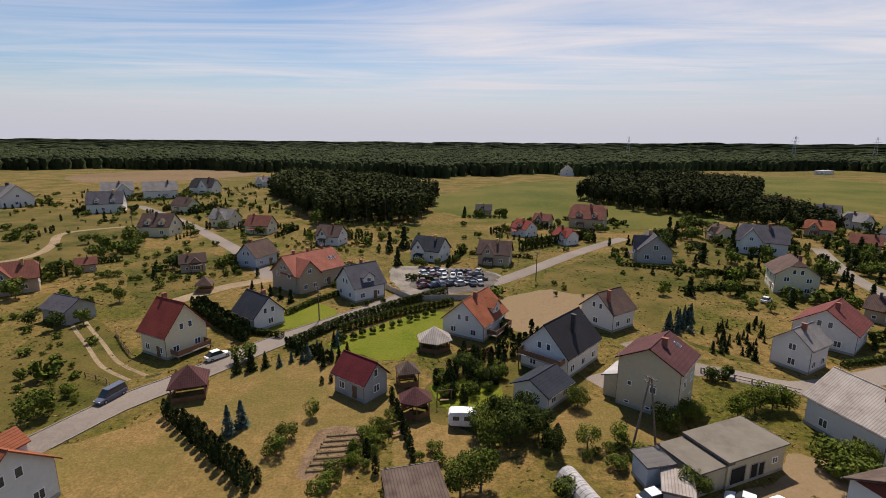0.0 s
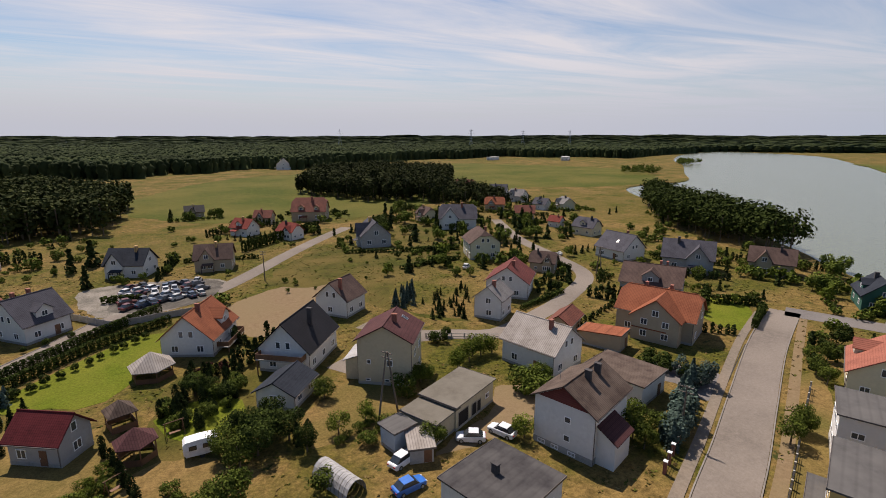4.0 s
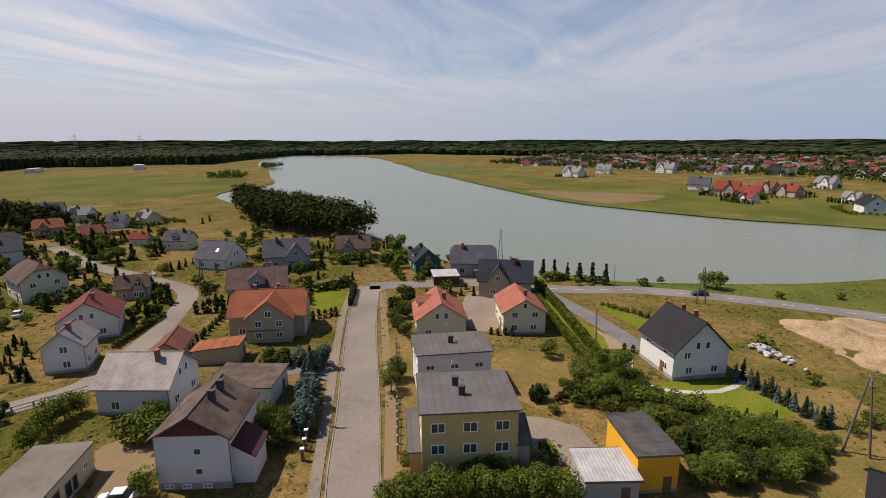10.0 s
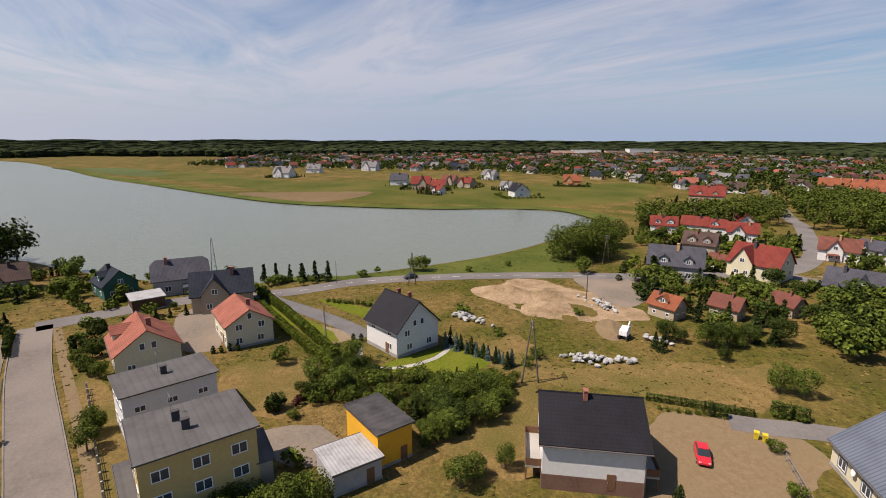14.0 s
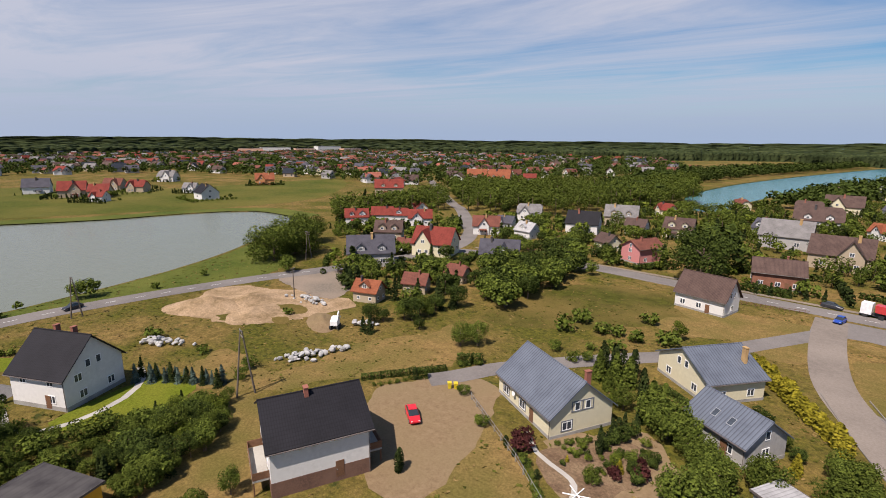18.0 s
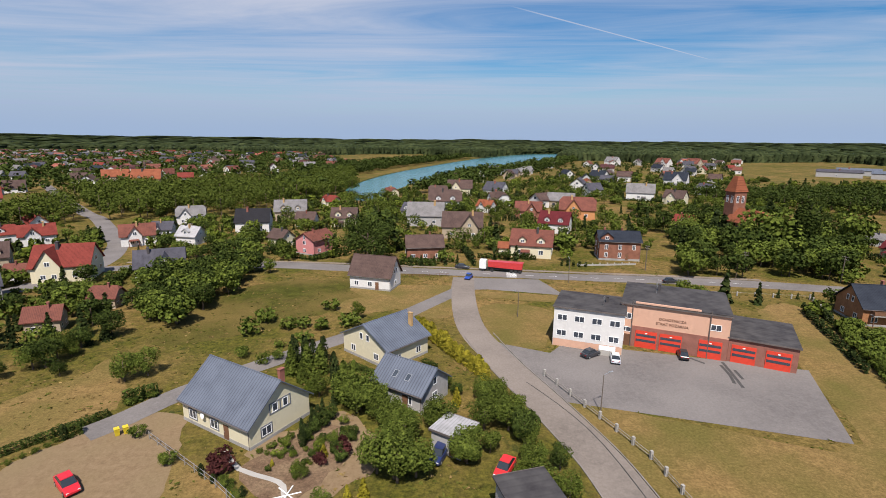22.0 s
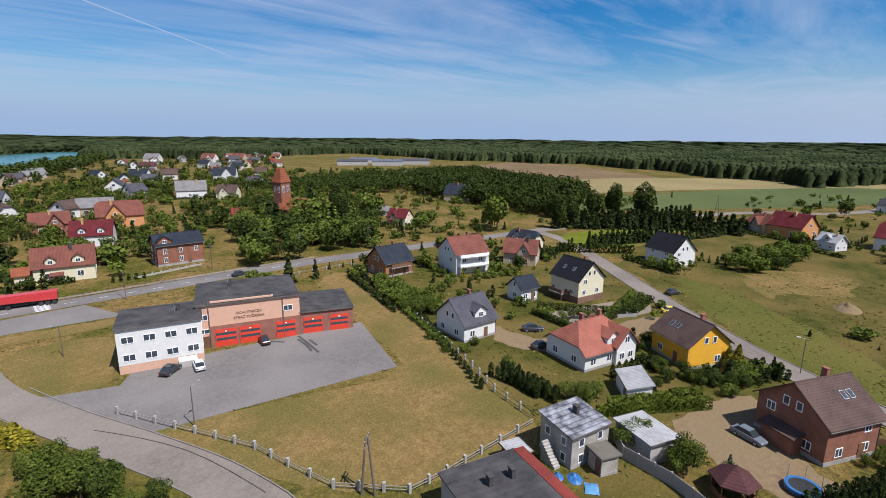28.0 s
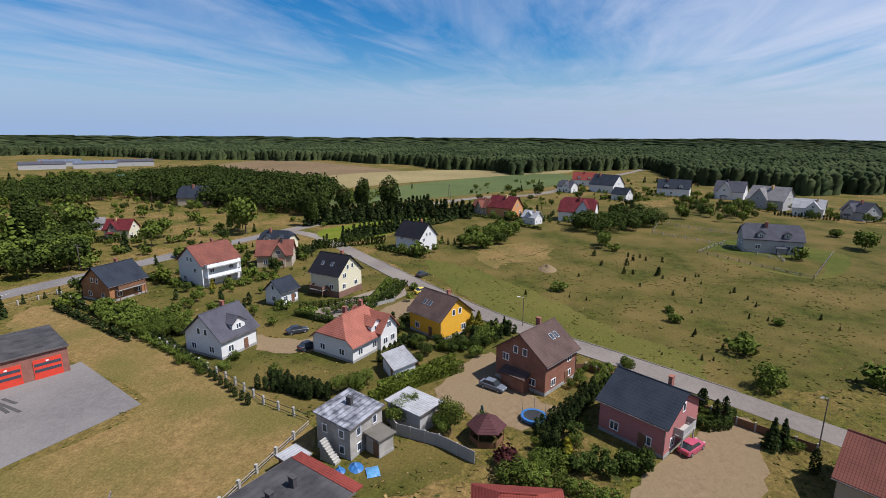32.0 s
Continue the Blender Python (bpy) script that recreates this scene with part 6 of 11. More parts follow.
def cards(pts, normals, sizes, seed):
    """Small leaf clumps: one bent quad for each point."""
    r = np.random.RandomState(seed)
    n = len(pts)
    nrm = normals + r.normal(0, 0.55, (n, 3))
    nrm /= np.linalg.norm(nrm, axis=1)[:, None] + 1e-9
    ref = r.normal(0, 1, (n, 3))
    u = np.cross(nrm, ref)
    u /= np.linalg.norm(u, axis=1)[:, None] + 1e-9
    v = np.cross(nrm, u)
    s = sizes[:, None]
    k = r.uniform(0.6, 1.0, (n, 1))
    quad = np.stack([pts - u * s - v * s * k, pts + u * s * k - v * s + nrm * s * 0.3, pts + u * s + v * s * k, pts - u * s * k + v * s + nrm * s * 0.3], 1)
    return quad.reshape(-1, 3), np.arange(4 * n).reshape(-1, 4)


def array_mesh(name, verts, faces, mat):
    me = bpy.data.meshes.new(name)
    me.vertices.add(len(verts))
    me.vertices.foreach_set("co", np.asarray(verts, np.float32).ravel())
    k = faces.shape[1]
    me.loops.add(faces.size)
    me.loops.foreach_set("vertex_index", faces.astype(np.int32).ravel())
    me.polygons.add(len(faces))
    me.polygons.foreach_set("loop_start", np.arange(0, faces.size, k, dtype=np.int32))
    me.polygons.foreach_set("loop_total", np.full(len(faces), k, dtype=np.int32))
    me.materials.append(mat)
    me.update(calc_edges=True)
    return me


def lobes(seed, n, rx, rz, zc, count):
    """Leaf points on several overlapping lobes, so that the outline is uneven with gaps."""
    r = np.random.RandomState(seed)
    cs = [np.array([0, 0, zc])]
    rs = [np.array([rx * 0.75, rx * 0.75, rz * 0.8])]
    for i in range(count):
        a, h = r.uniform(0, 2 * np.pi), r.uniform(-0.7, 0.75)
        d = rx * 0.62 * np.sqrt(1 - 0.6 * h * h)
        cs.append(np.array([d * np.cos(a), d * np.sin(a), zc + h * rz * 0.75]))
        q = r.uniform(0.32, 0.5)
        rs.append(np.array([rx * q, rx * q, rz * q]))
    w = np.array([x[0] ** 2 for x in rs])
    pick = r.choice(len(cs), n, p=w / w.sum())
    d = r.normal(0, 1, (n, 3))
    d /= np.linalg.norm(d, axis=1)[:, None]
    rad = r.uniform(0.72, 1.05, (n, 1))
    p = np.array(cs)[pick] + d * np.array(rs)[pick] * rad
    return p, d + np.array([0, 0, 0.35])


def crown_points(kind, seed, n):
    """Leaf points, normals, card size for a plant one metre high."""
    r = np.random.RandomState(seed)
    if kind in ("column", "cone", "spruce"):
        z = r.uniform(0, 1, n) ** (1.0 if kind == "column" else 1.35)
        a = r.uniform(0, 2 * np.pi, n)
        if kind == "column":
            rad = 0.17 * np.minimum(1, (1 - z) * 3.2) ** 0.6 * np.minimum(1, 0.65 + z * 2)
        elif kind == "cone":
            rad = 0.28 * (1 - z) ** 0.8 * np.minimum(1, 0.7 + z * 2) + 0.01
        else:
            tier = 0.75 + 0.25 * np.cos(z * 2 * np.pi * 8)
            rad = 0.26 * (1 - z) ** 0.9 * tier + 0.008
        rad = rad * r.uniform(0.7, 1.08, n) * np.where(r.uniform(0, 1, n) < 0.2, 0.35, 1.0)
        p = np.stack([rad * np.cos(a), rad * np.sin(a), 0.02 + z * 0.98], 1)
        nm = np.stack([np.cos(a), np.sin(a), np.full(n, 0.5 if kind != "spruce" else 0.9)], 1)
        return p, nm
    if kind == "round":
        return lobes(seed, n, 0.47, 0.48, 0.5, 5)
    if kind == "bush":
        return lobes(seed, n, 0.58, 0.46, 0.46, 7)
    if kind == "block":
        p = r.uniform(-0.5, 0.5, (n, 3))
        ax = r.randint(0, 3, n)
        sg = r.choice((-0.5, 0.5), n)
        p[np.arange(n), ax] = sg * r.uniform(0.93, 1.04, n)
        nm = np.zeros((n, 3))
        nm[np.arange(n), ax] = np.sign(sg)
        p[:, 2] += 0.5
        p[:, 1] *= 0.7
        return p, nm
    if kind == "pine":
        return lobes(seed, n, 0.2, 0.24, 0.74, 8)
    if kind == "tall":
        return lobes(seed, n, 0.2, 0.45, 0.53, 11)
    if kind == "heap":
        return lobes(seed, n, 0.62, 0.5, 0.47, 15)
    if kind == "wide":
        return lobes(seed, n, 0.5, 0.4, 0.56, 12)
    return lobes(seed, n, 0.43, 0.42, 0.56, 9)


def trunk_mesh(kind, seed):
    r = random.Random(seed)
    g = Geo()
    top = 0.86 if kind in ("pine", "tall") else 0.6
    k = {"pine": 0.016, "tall": 0.018, "wide": 0.04}.get(kind, 0.03)
    g.tube((0, 0, -0.02), (r.uniform(-.02, .02), r.uniform(-.02, .02), top * 0.5), k, k * 0.75, 7)
    g.tube((0, 0, top * 0.49), (r.uniform(-.03, .03), r.uniform(-.03, .03), top), k * 0.75, k * 0.3, 6)
    for i in range(5):
        a = i * 1.3 + r.uniform(-.4, .4)
        z = top * r.uniform(0.45, 0.85)
        d = 0.12 if kind in ("pine", "tall") else 0.24
        g.tube((0, 0, z), (d * math.cos(a), d * math.sin(a), z + 0.14), k * 0.4, k * 0.12, 5)
    return g.mesh("trunk", BARK)


# kind: shape, material, cards, card size at its usual height, usual height, single mesh, name, label
KINDS = {
    "decid": ("tree", LEAF, 2300, 0.0175, "garden_tree", "leafy green garden tree with a rounded crown"),
    "dark": ("tree", LEAFDK, 2300, 0.0175, "tree", "dark green broadleaf tree with dense crown"),
    "light": ("tree", LEAFLT, 1300, 0.02, "fruit_tree", "light green young fruit tree with open crown"),
    "willow": ("heap", LEAF, 8000, 0.015, "willow", "large spreading willow by the lake"),
    "oak": ("wide", LEAFDK, 6500, 0.0125, "tree", "very large dark roadside tree with dense crown"),
    "poplar": ("tall", LEAFDK, 2600, 0.0155, "poplar", "tall slender poplar with uneven crown"),
    "pine": ("pine", PINE, 420, 0.028, "pine", "pine with bare trunk and dark crown"),
    "bluemound": ("round", BLUENEEDLE, 1300, 0.03, "spruce", "broad blue-green spruce branched to the ground"),
    "palm": ("bush", LEAFLT, 160, 0.07, "yucca", "spiky light green garden plant"),
    "bush": ("bush", LEAF, 1000, 0.031, "bush", "rounded green bush in dry grass"),
    "redbush": ("bush", LEAFRED, 330, 0.055, "bush", "dark purple-red ornamental bush"),
    "yellow": ("cone", LEAFYEL, 330, 0.045, "shrub", "golden-yellow ornamental garden shrub"),
    "topiary": ("round", LEAFDK, 620, 0.038, "topiary", "clipped round dark green conifer"),
    "greencone": ("cone", LEAF, 620, 0.034, "thuja", "broad green conical thuja in a garden"),
    "thuja": ("column", NEEDLE, 520, 0.029, "thuja", "slim dark green columnar thuja"),
    "hedge": ("block", LEAFDK, 420, 0.062, "hedge_shrub", "clipped dark green hedge shrub"),
    "hedgelt": ("block", LEAFLT, 420, 0.062, "hedge_shrub", "clipped bright green hedge shrub"),
    "hedgeblk": ("block", LEAFDK, 300, 0.075, "hedge_shrub", "block-shaped dark clipped garden shrub"),
    "hedgeyel": ("column", LEAFYEL, 420, 0.04, "thuja", "yellow-green thuja in a row"),
    "spruce": ("spruce", NEEDLE, 520, 0.033, "spruce", "dark green conical garden spruce"),
    "bluespruce": ("spruce", BLUENEEDLE, 520, 0.036, "spruce", "blue-green conical garden spruce"),
    "smallspruce": ("spruce", NEEDLE, 260, 0.045, "spruce", "young spruce in a dry nursery plot"),
    "tinypine": ("cone", PINE, 130, 0.07, "pine_sapling", "small self-sown pine in rough meadow"),
}
STOCK = {}
# beyond these distances plants of a kind are joined into one planting
FAR_FROM = {"decid": 115, "dark": 125, "bush": 95, "thuja": 88, "spruce": 130, "tinypine": 140, "light": 130, "hedge": 130, "hedgelt": 130}
AFAR = {}


def joined_plants(name, label, places, kinds, n, trunks=True):
    """Many plants of several shapes as one planting; places are (x, y, height)."""
    for kind in kinds:
        here = places[kind]
        shape, mat = KINDS[kind][0], KINDS[kind][1]
        r = np.random.RandomState(len(here))
        size = KINDS[kind][3] * (KINDS[kind][2] / n) ** 0.5
        stock = []
        for k in range(5):
            p, nm = crown_points(shape, 500 + k, n)
            stock.append(cards(p, nm, size * r.uniform(0.6, 1.25, n), k)[0])
        allv = []
        g = Geo()
        for x, y, h in here:
            a = r.uniform(0, 6.28)
            c, s = np.cos(a), np.sin(a)
            wide = h * r.uniform(0.85, 1.25) if shape not in ("column", "block") else (h ** 0.5 * 1.75 if shape == "column" else 1.6)
            v = stock[r.randint(5)] * np.array([wide, wide, h])
            allv.append(np.stack([v[:, 0] * c - v[:, 1] * s + x, v[:, 0] * s + v[:, 1] * c + y, v[:, 2]], 1))
            if shape in ("tree", "pine"):
                g.box(x - 0.012 * h, x + 0.012 * h, y - 0.012 * h, y + 0.012 * h, -0.1, h * 0.6)
        v = np.concatenate(allv)
        ob = tagged(new(name, array_mesh(name, v, np.arange(len(v)).reshape(-1, 4), mat)), label, "plants", kind="stuff")
        if shape in ("tree", "pine") and trunks:
            part("trunks", g.mesh("trunks", BARK), ob)
            tagged(ob.children[0], kind="stuff")


def plant(kind, x, y, h, spin=None):
    shape, mat, n, size, name, label = KINDS[kind]
    pick = rng.randrange(3)
    key = (kind, pick)
    spin = rng.uniform(0, 360) if spin is None else spin
    reach = FAR_FROM.get(kind)
    if reach and math.hypot(x, y) > reach:
        AFAR.setdefault(kind, []).append((x, y, h))
        return None
    wide = rng.uniform(0.88, 1.14)
    scale = Matrix.Diagonal((h * wide, h * wide, h, 1))
    if kind in ("thuja", "hedgeyel"):
        k = 2.7 if kind == "hedgeyel" else 1.75
        scale = Matrix.Diagonal((h ** 0.5 * k, h ** 0.5 * k, h, 1))
    if kind in ("hedge", "hedgelt"):
        scale = Matrix.Diagonal((1.6, 1.6, h, 1))
    m = pose(x, y, 0, 0, 0, spin) @ scale
    if key not in STOCK:
        p, nm = crown_points(shape, 100 + 7 * len(STOCK), n)
        r = np.random.RandomState(len(STOCK))
        v, f = cards(p, nm, size * r.uniform(0.6, 1.25, n), len(STOCK))
        crown = array_mesh("crown", v, f, mat)
        if shape in ("tree", "wide", "heap", "tall", "pine"):
            ob = new(name)
            part("trunk", trunk_mesh(shape, len(STOCK)), ob)
            part("crown", crown, ob)
        else:
            ob = new(name, crown)
        tagged(ob, label, name.replace("_", " "), "garden " + name.replace("_", " ") + " plants")
        ob.matrix_basis = m
        STOCK[key] = ob
        return ob
    proto = STOCK[key]
    made = copy_thing(proto, Matrix())
    made.matrix_basis = m
    return made


def row(kind, pts, spacing, h):
    line = [Vector((*p, 0)) for p in pts]
    for a, b in zip(line, line[1:]):
        n = max(1, int((b - a).length / spacing))
        ang = math.degrees(math.atan2(b.y - a.y, b.x - a.x))
        for i in range(n):
            p = a.lerp(b, (i + 0.5) / n)
            blk = kind.startswith("hedge") and kind != "hedgeyel"
            j = 0.0 if blk else 0.15
            plant(kind, p.x + rng.uniform(-j, j), p.y + rng.uniform(-j, j), h * rng.uniform(0.85, 1.15) if not blk else h * rng.uniform(0.95, 1.05), ang if blk else None)


def free(x, y, margin=1.0):
    for hx, hy, c, s, l, w in FOOT:
        dx, dy = x - hx, y - hy
        if abs(dx * c + dy * s) < l + margin and abs(-dx * s + dy * c) < w + margin:
            return False
    for line, half in WAYS:
        for p in line:
            if abs(p.x - x) > 9:
                continue
            if (p.x - x) ** 2 + (p.y - y) ** 2 < (half + margin * 0.5) ** 2:
                return False
    return True


def scatter(kinds, poly, n, h0, h1):
    xs, ys = [p[0] for p in poly], [p[1] for p in poly]
    kinds = kinds.split(",")
    done = tries = 0
    while done < n and tries < n * 30:
        tries += 1
        x, y = rng.uniform(min(xs), max(xs)), rng.uniform(min(ys), max(ys))
        if inside(x, y, poly) and free(x, y):
            plant(rng.choice(kinds), x, y, rng.uniform(h0, h1))
            done += 1


def wood(name, poly, spacing, h0, h1, shape, mat, label, n=70, size=0.05, avoid=True, trunks=True):
    """Many trees of one wood joined into one mesh: crowns of leaf clumps over thin trunks."""
    r = np.random.RandomState(len(bpy.data.objects))
    stock = []
    for k in range(5):
        p, nm = crown_points(shape, 900 + k, n)
        v, f = cards(p, nm, size * r.uniform(0.6, 1.3, n), k)
        stock.append(v)
    xs, ys = [p[0] for p in poly], [p[1] for p in poly]
    allv, places = [], []
    x = min(xs)
    while x < max(xs):
        y = min(ys)
        while y < max(ys):
            px, py = x + r.uniform(-.45, .45) * spacing, y + r.uniform(-.45, .45) * spacing
            if inside(px, py, poly) and (not avoid or free(px, py)):
                h = r.uniform(h0, h1)
                a = r.uniform(0, 6.28)
                v = stock[r.randint(5)] * np.array([h * r.uniform(0.9, 1.25), h * r.uniform(0.9, 1.25), h])
                c, s = np.cos(a), np.sin(a)
                allv.append(np.stack([v[:, 0] * c - v[:, 1] * s + px, v[:, 0] * s + v[:, 1] * c + py, v[:, 2]], 1))
                places.append((px, py, h))
            y += spacing
        x += spacing
    if not allv:
        return
    v = np.concatenate(allv)
    ob = tagged(new(name, array_mesh(name, v, np.arange(len(v)).reshape(-1, 4), mat)), label, "woodland", kind="stuff")
    if trunks:
        g = Geo()
        for px, py, h in places:
            w = 0.012 * h
            g.box(px - w, px + w, py - w, py + w, -0.1, h * 0.7)
        part("trunks", g.mesh("trunks", BARK), ob)
        tagged(ob.children[0], kind="stuff")
    return ob


# how far off the closed forest begins, by compass direction
FOREST_EDGE = [(0, 555), (8, 640), (16, 650), (28, 840), (39, 1000), (52, 1010), (60, 1420), (73, 1650), (86, 1420), (102, 1450), (114, 1580), (119, 1640), (122, 1850), (135, 1850), (138, 1600), (140, 1540), (150, 1420), (166, 1200), (178, 1340),
               (186, 1090), (194, 1045), (205, 1000), (211, 1150), (220, 1300), (229, 960), (236, 900), (246, 850), (257, 660), (266, 570), (272, 640), (280, 700), (283, 540), (291, 460), (299, 470), (310, 700), (319, 860), (329, 800), (342, 670), (360, 555)]


def many_inside(x, y, line):
    hit = np.zeros(len(x), bool)
    for i in range(len(line)):
        p, q = line[i - 1], line[i]
        if p.y != q.y:
            hit ^= ((p.y > y) != (q.y > y)) & (x < (q.x - p.x) * (y - p.y) / (q.y - p.y) + p.x)
    return hit


def far_forest():
    r = np.random.RandomState(5)
    azs, rs = np.array(FOREST_EDGE, float).T
    # one crown: three rings of five corners and a tip, with uneven radii
    out_v, out_f, base = [], [], 0
    ring_z = ((0.08, 0.9), (0.6, 1.0), (0.87, 0.66))
    faces = []
    for k in range(2):
        for i in range(5):
            a, b = k * 5 + i, k * 5 + (i + 1) % 5
            faces += [(a, b, b + 5), (a, b + 5, a + 5)]
    faces += [(10 + i, 10 + (i + 1) % 5, 15) for i in range(5)]
    faces = np.array(faces)
    rad = 440.0
    while rad < 4600:
        sp = 3.0 + 0.0036 * min(rad, 1300) + 0.046 * max(0, rad - 1300)
        n = int(2 * math.pi * rad / sp)
        a = np.sort(r.uniform(0, 360, n))
        rr = rad + r.uniform(-0.5, 0.5, n) * sp
        keep = rr > np.interp(a, azs, rs) + 18 * np.sin(a * 0.7) + r.uniform(-10, 10, n)
        a, rr = a[keep], rr[keep]
        x, y = rr * np.sin(np.radians(a)), rr * np.cos(np.radians(a))
        dry = ~(many_inside(x, y, SHORT[0]) | many_inside(x, y, SHORT[1]))
        x, y = x[dry], y[dry]
        m = len(x)
        if m:
            h = r.uniform(13.5, 18, m) + 0.0008 * rad + r.normal(0, 0.8, m)
            w = sp * r.uniform(0.62, 1.12, m)
            ang = r.uniform(0, 1.26, (m, 1)) + np.arange(5) * 1.2566
            v = np.empty((m, 16, 3))
            for k, (z, q) in enumerate(ring_z):
                jit = r.uniform(0.75, 1.25, (m, 5)) * w[:, None] * q
                v[:, k * 5:k * 5 + 5, 0] = x[:, None] + jit * np.cos(ang + k)
                v[:, k * 5:k * 5 + 5, 1] = y[:, None] + jit * np.sin(ang + k)
                v[:, k * 5:k * 5 + 5, 2] = h[:, None] * z + r.uniform(-0.6, 0.6, (m, 5))
            v[:, 15] = np.stack([x + r.uniform(-.3, .3, m), y, h], 1)
            v[:, :, 2] += np.array([hill(px, py) for px, py in zip(x, y)])[:, None] - 1
            out_v.append(v.reshape(-1, 3))
            out_f.append((faces[None] + (base + 16 * np.arange(m))[:, None, None]).reshape(-1, 3))
            base += 16 * m
        rad += sp * 0.9
    ob = new("forest", array_mesh("forest", np.concatenate(out_v), np.concatenate(out_f), FOREST))
    tagged(ob, "dark pine forest stretching to the horizon", "forest", kind="stuff")


FOOT, WAYS = [], []
for o in list(scene.objects):
    if o.type == "EMPTY" and o.parent is None:
        wl_ = [c for c in o.children if c.name.startswith("wall")]
        if wl_:
            bb = [Vector(v) for v in wl_[0].bound_box]
            l, w = max(v.x for v in bb), max(v.y for v in bb)
            a = o.matrix_basis.to_euler().z
            FOOT.append((o.matrix_basis.translation.x, o.matrix_basis.translation.y, math.cos(a), math.sin(a), l, w))
    if o.name.startswith("road") and o.type == "MESH":
        vs = [v.co for v in o.data.vertices]
        WAYS.append(([(vs[i] + vs[i + 1]) / 2 for i in range(0, len(vs) - 1, 2)], (vs[0] - vs[1]).length / 2))
SHORT = [smooth(LAKE_1, 60, True), smooth(LAKE_2, 80, True)]

far_forest()
wood("pine_wood", [(-129, 371), (-61, 240), (-12, 244), (-4, 330), (-60, 440), (-150, 480)], 5.2, 13, 18, "tall", PINE, "dense dark pine wood beside the estate", n=230, size=0.032)
wood("pine_wood", [(95, 350), (116, 286), (161, 258), (190, 300), (270, 420), (230, 520), (150, 480)], 5.4, 12, 17, "tall", PINE, "dark pine wood on the meadow", n=230, size=0.032)
wood("pine_wood", [(152, 262), (166, 214), (190, 230), (215, 320), (180, 300)], 5.4, 8, 13, "tall", PINE, "low pine strip beside houses", n=230, size=0.034)
wood("lakeside_wood", [(285, 205), (245, 175), (206, 138), (189, 99), (183, 72), (197, 78), (232, 128), (282, 205)], 5.2, 12, 18, "tree", LEAFDK, "dark lakeside wood of mixed trees", n=480, size=0.026)
wood("park_trees", [(210, -177), (196, -218), (242, -340), (146, -423), (92, -547), (60, -367), (106, -257), (167, -235), (171, -157)], 9.0, 10, 15, "tree", LEAF, "dense belt of tall park trees", n=420, size=0.028)
wood("tree_belt", [(-259, -243), (-230, -112), (-330, -150), (-363, -178), (-440, -330), (-387, -361)], 5.2, 9, 14, "tree", LEAFDK, "belt of dark trees behind the fields", n=170, size=0.04)
wood("tree_belt", [(-172, -355), (-250, -271), (-349, -253), (-485, -356), (-345, -376)], 6.2, 8, 12, "tree", LEAFDK, "belt of trees beyond the church", n=170, size=0.04)
wood("town_trees", [(65, -158), (-66, -185), (-175, -493), (60, -330), (91, -216)], 12, 4, 8, "tree", LEAF, "garden trees between village houses", n=260, size=0.033)
wood("town_trees", [(716, -116), (894, 128), (1419, 22), (1478, -486), (1049, -1354), (399, -521), (485, -319), (610, -278)], 11, 5, 10, "tree", LEAFDK, "trees among distant houses across the lake", n=26, size=0.1, trunks=False)
wood("town_trees", [(748, -324), (1426, -1047), (982, -1537), (295, -1228), (131, -760), (186, -523), (295, -333), (506, -341)], 11, 5, 11, "tree", LEAFDK, "trees among distant town houses", n=26, size=0.1, trunks=False)
wood("town_trees", [(25, -431), (-67, -652), (-219, -789), (-620, -1025), (-317, -522), (-163, -403), (-77, -275)], 24, 5, 10, "tree", LEAFDK, "trees between outlying houses", n=45, size=0.08, trunks=False)
wood("shore_trees", [(74, -340), (100, -440), (60, -674), (-80, -1100), (-60, -1110), (130, -700), (150, -440), (110, -330)], 9, 8, 14, "tree", LEAFDK, "wooded shore of the second lake", n=70, size=0.07, trunks=False)
wood("shore_trees", [(20, -360), (-20, -540), (-110, -690), (-290, -1090), (-320, -1080), (-160, -690), (-60, -520), (-15, -350)], 9, 8, 14, "tree", LEAFDK, "wooded far shore of the second lake", n=70, size=0.07, trunks=False)
wood("shore_trees", [(640, 415), (730, 440), (760, 500), (690, 450)], 7, 5, 9, "tree", LEAF, "trees on the low lake spit", n=70, size=0.06, trunks=False)
wood("shore_trees", [(470, 330), (520, 360), (500, 400), (450, 360)], 9, 6, 10, "tree", LEAF, "clump of trees by the water", n=70, size=0.06, trunks=False)


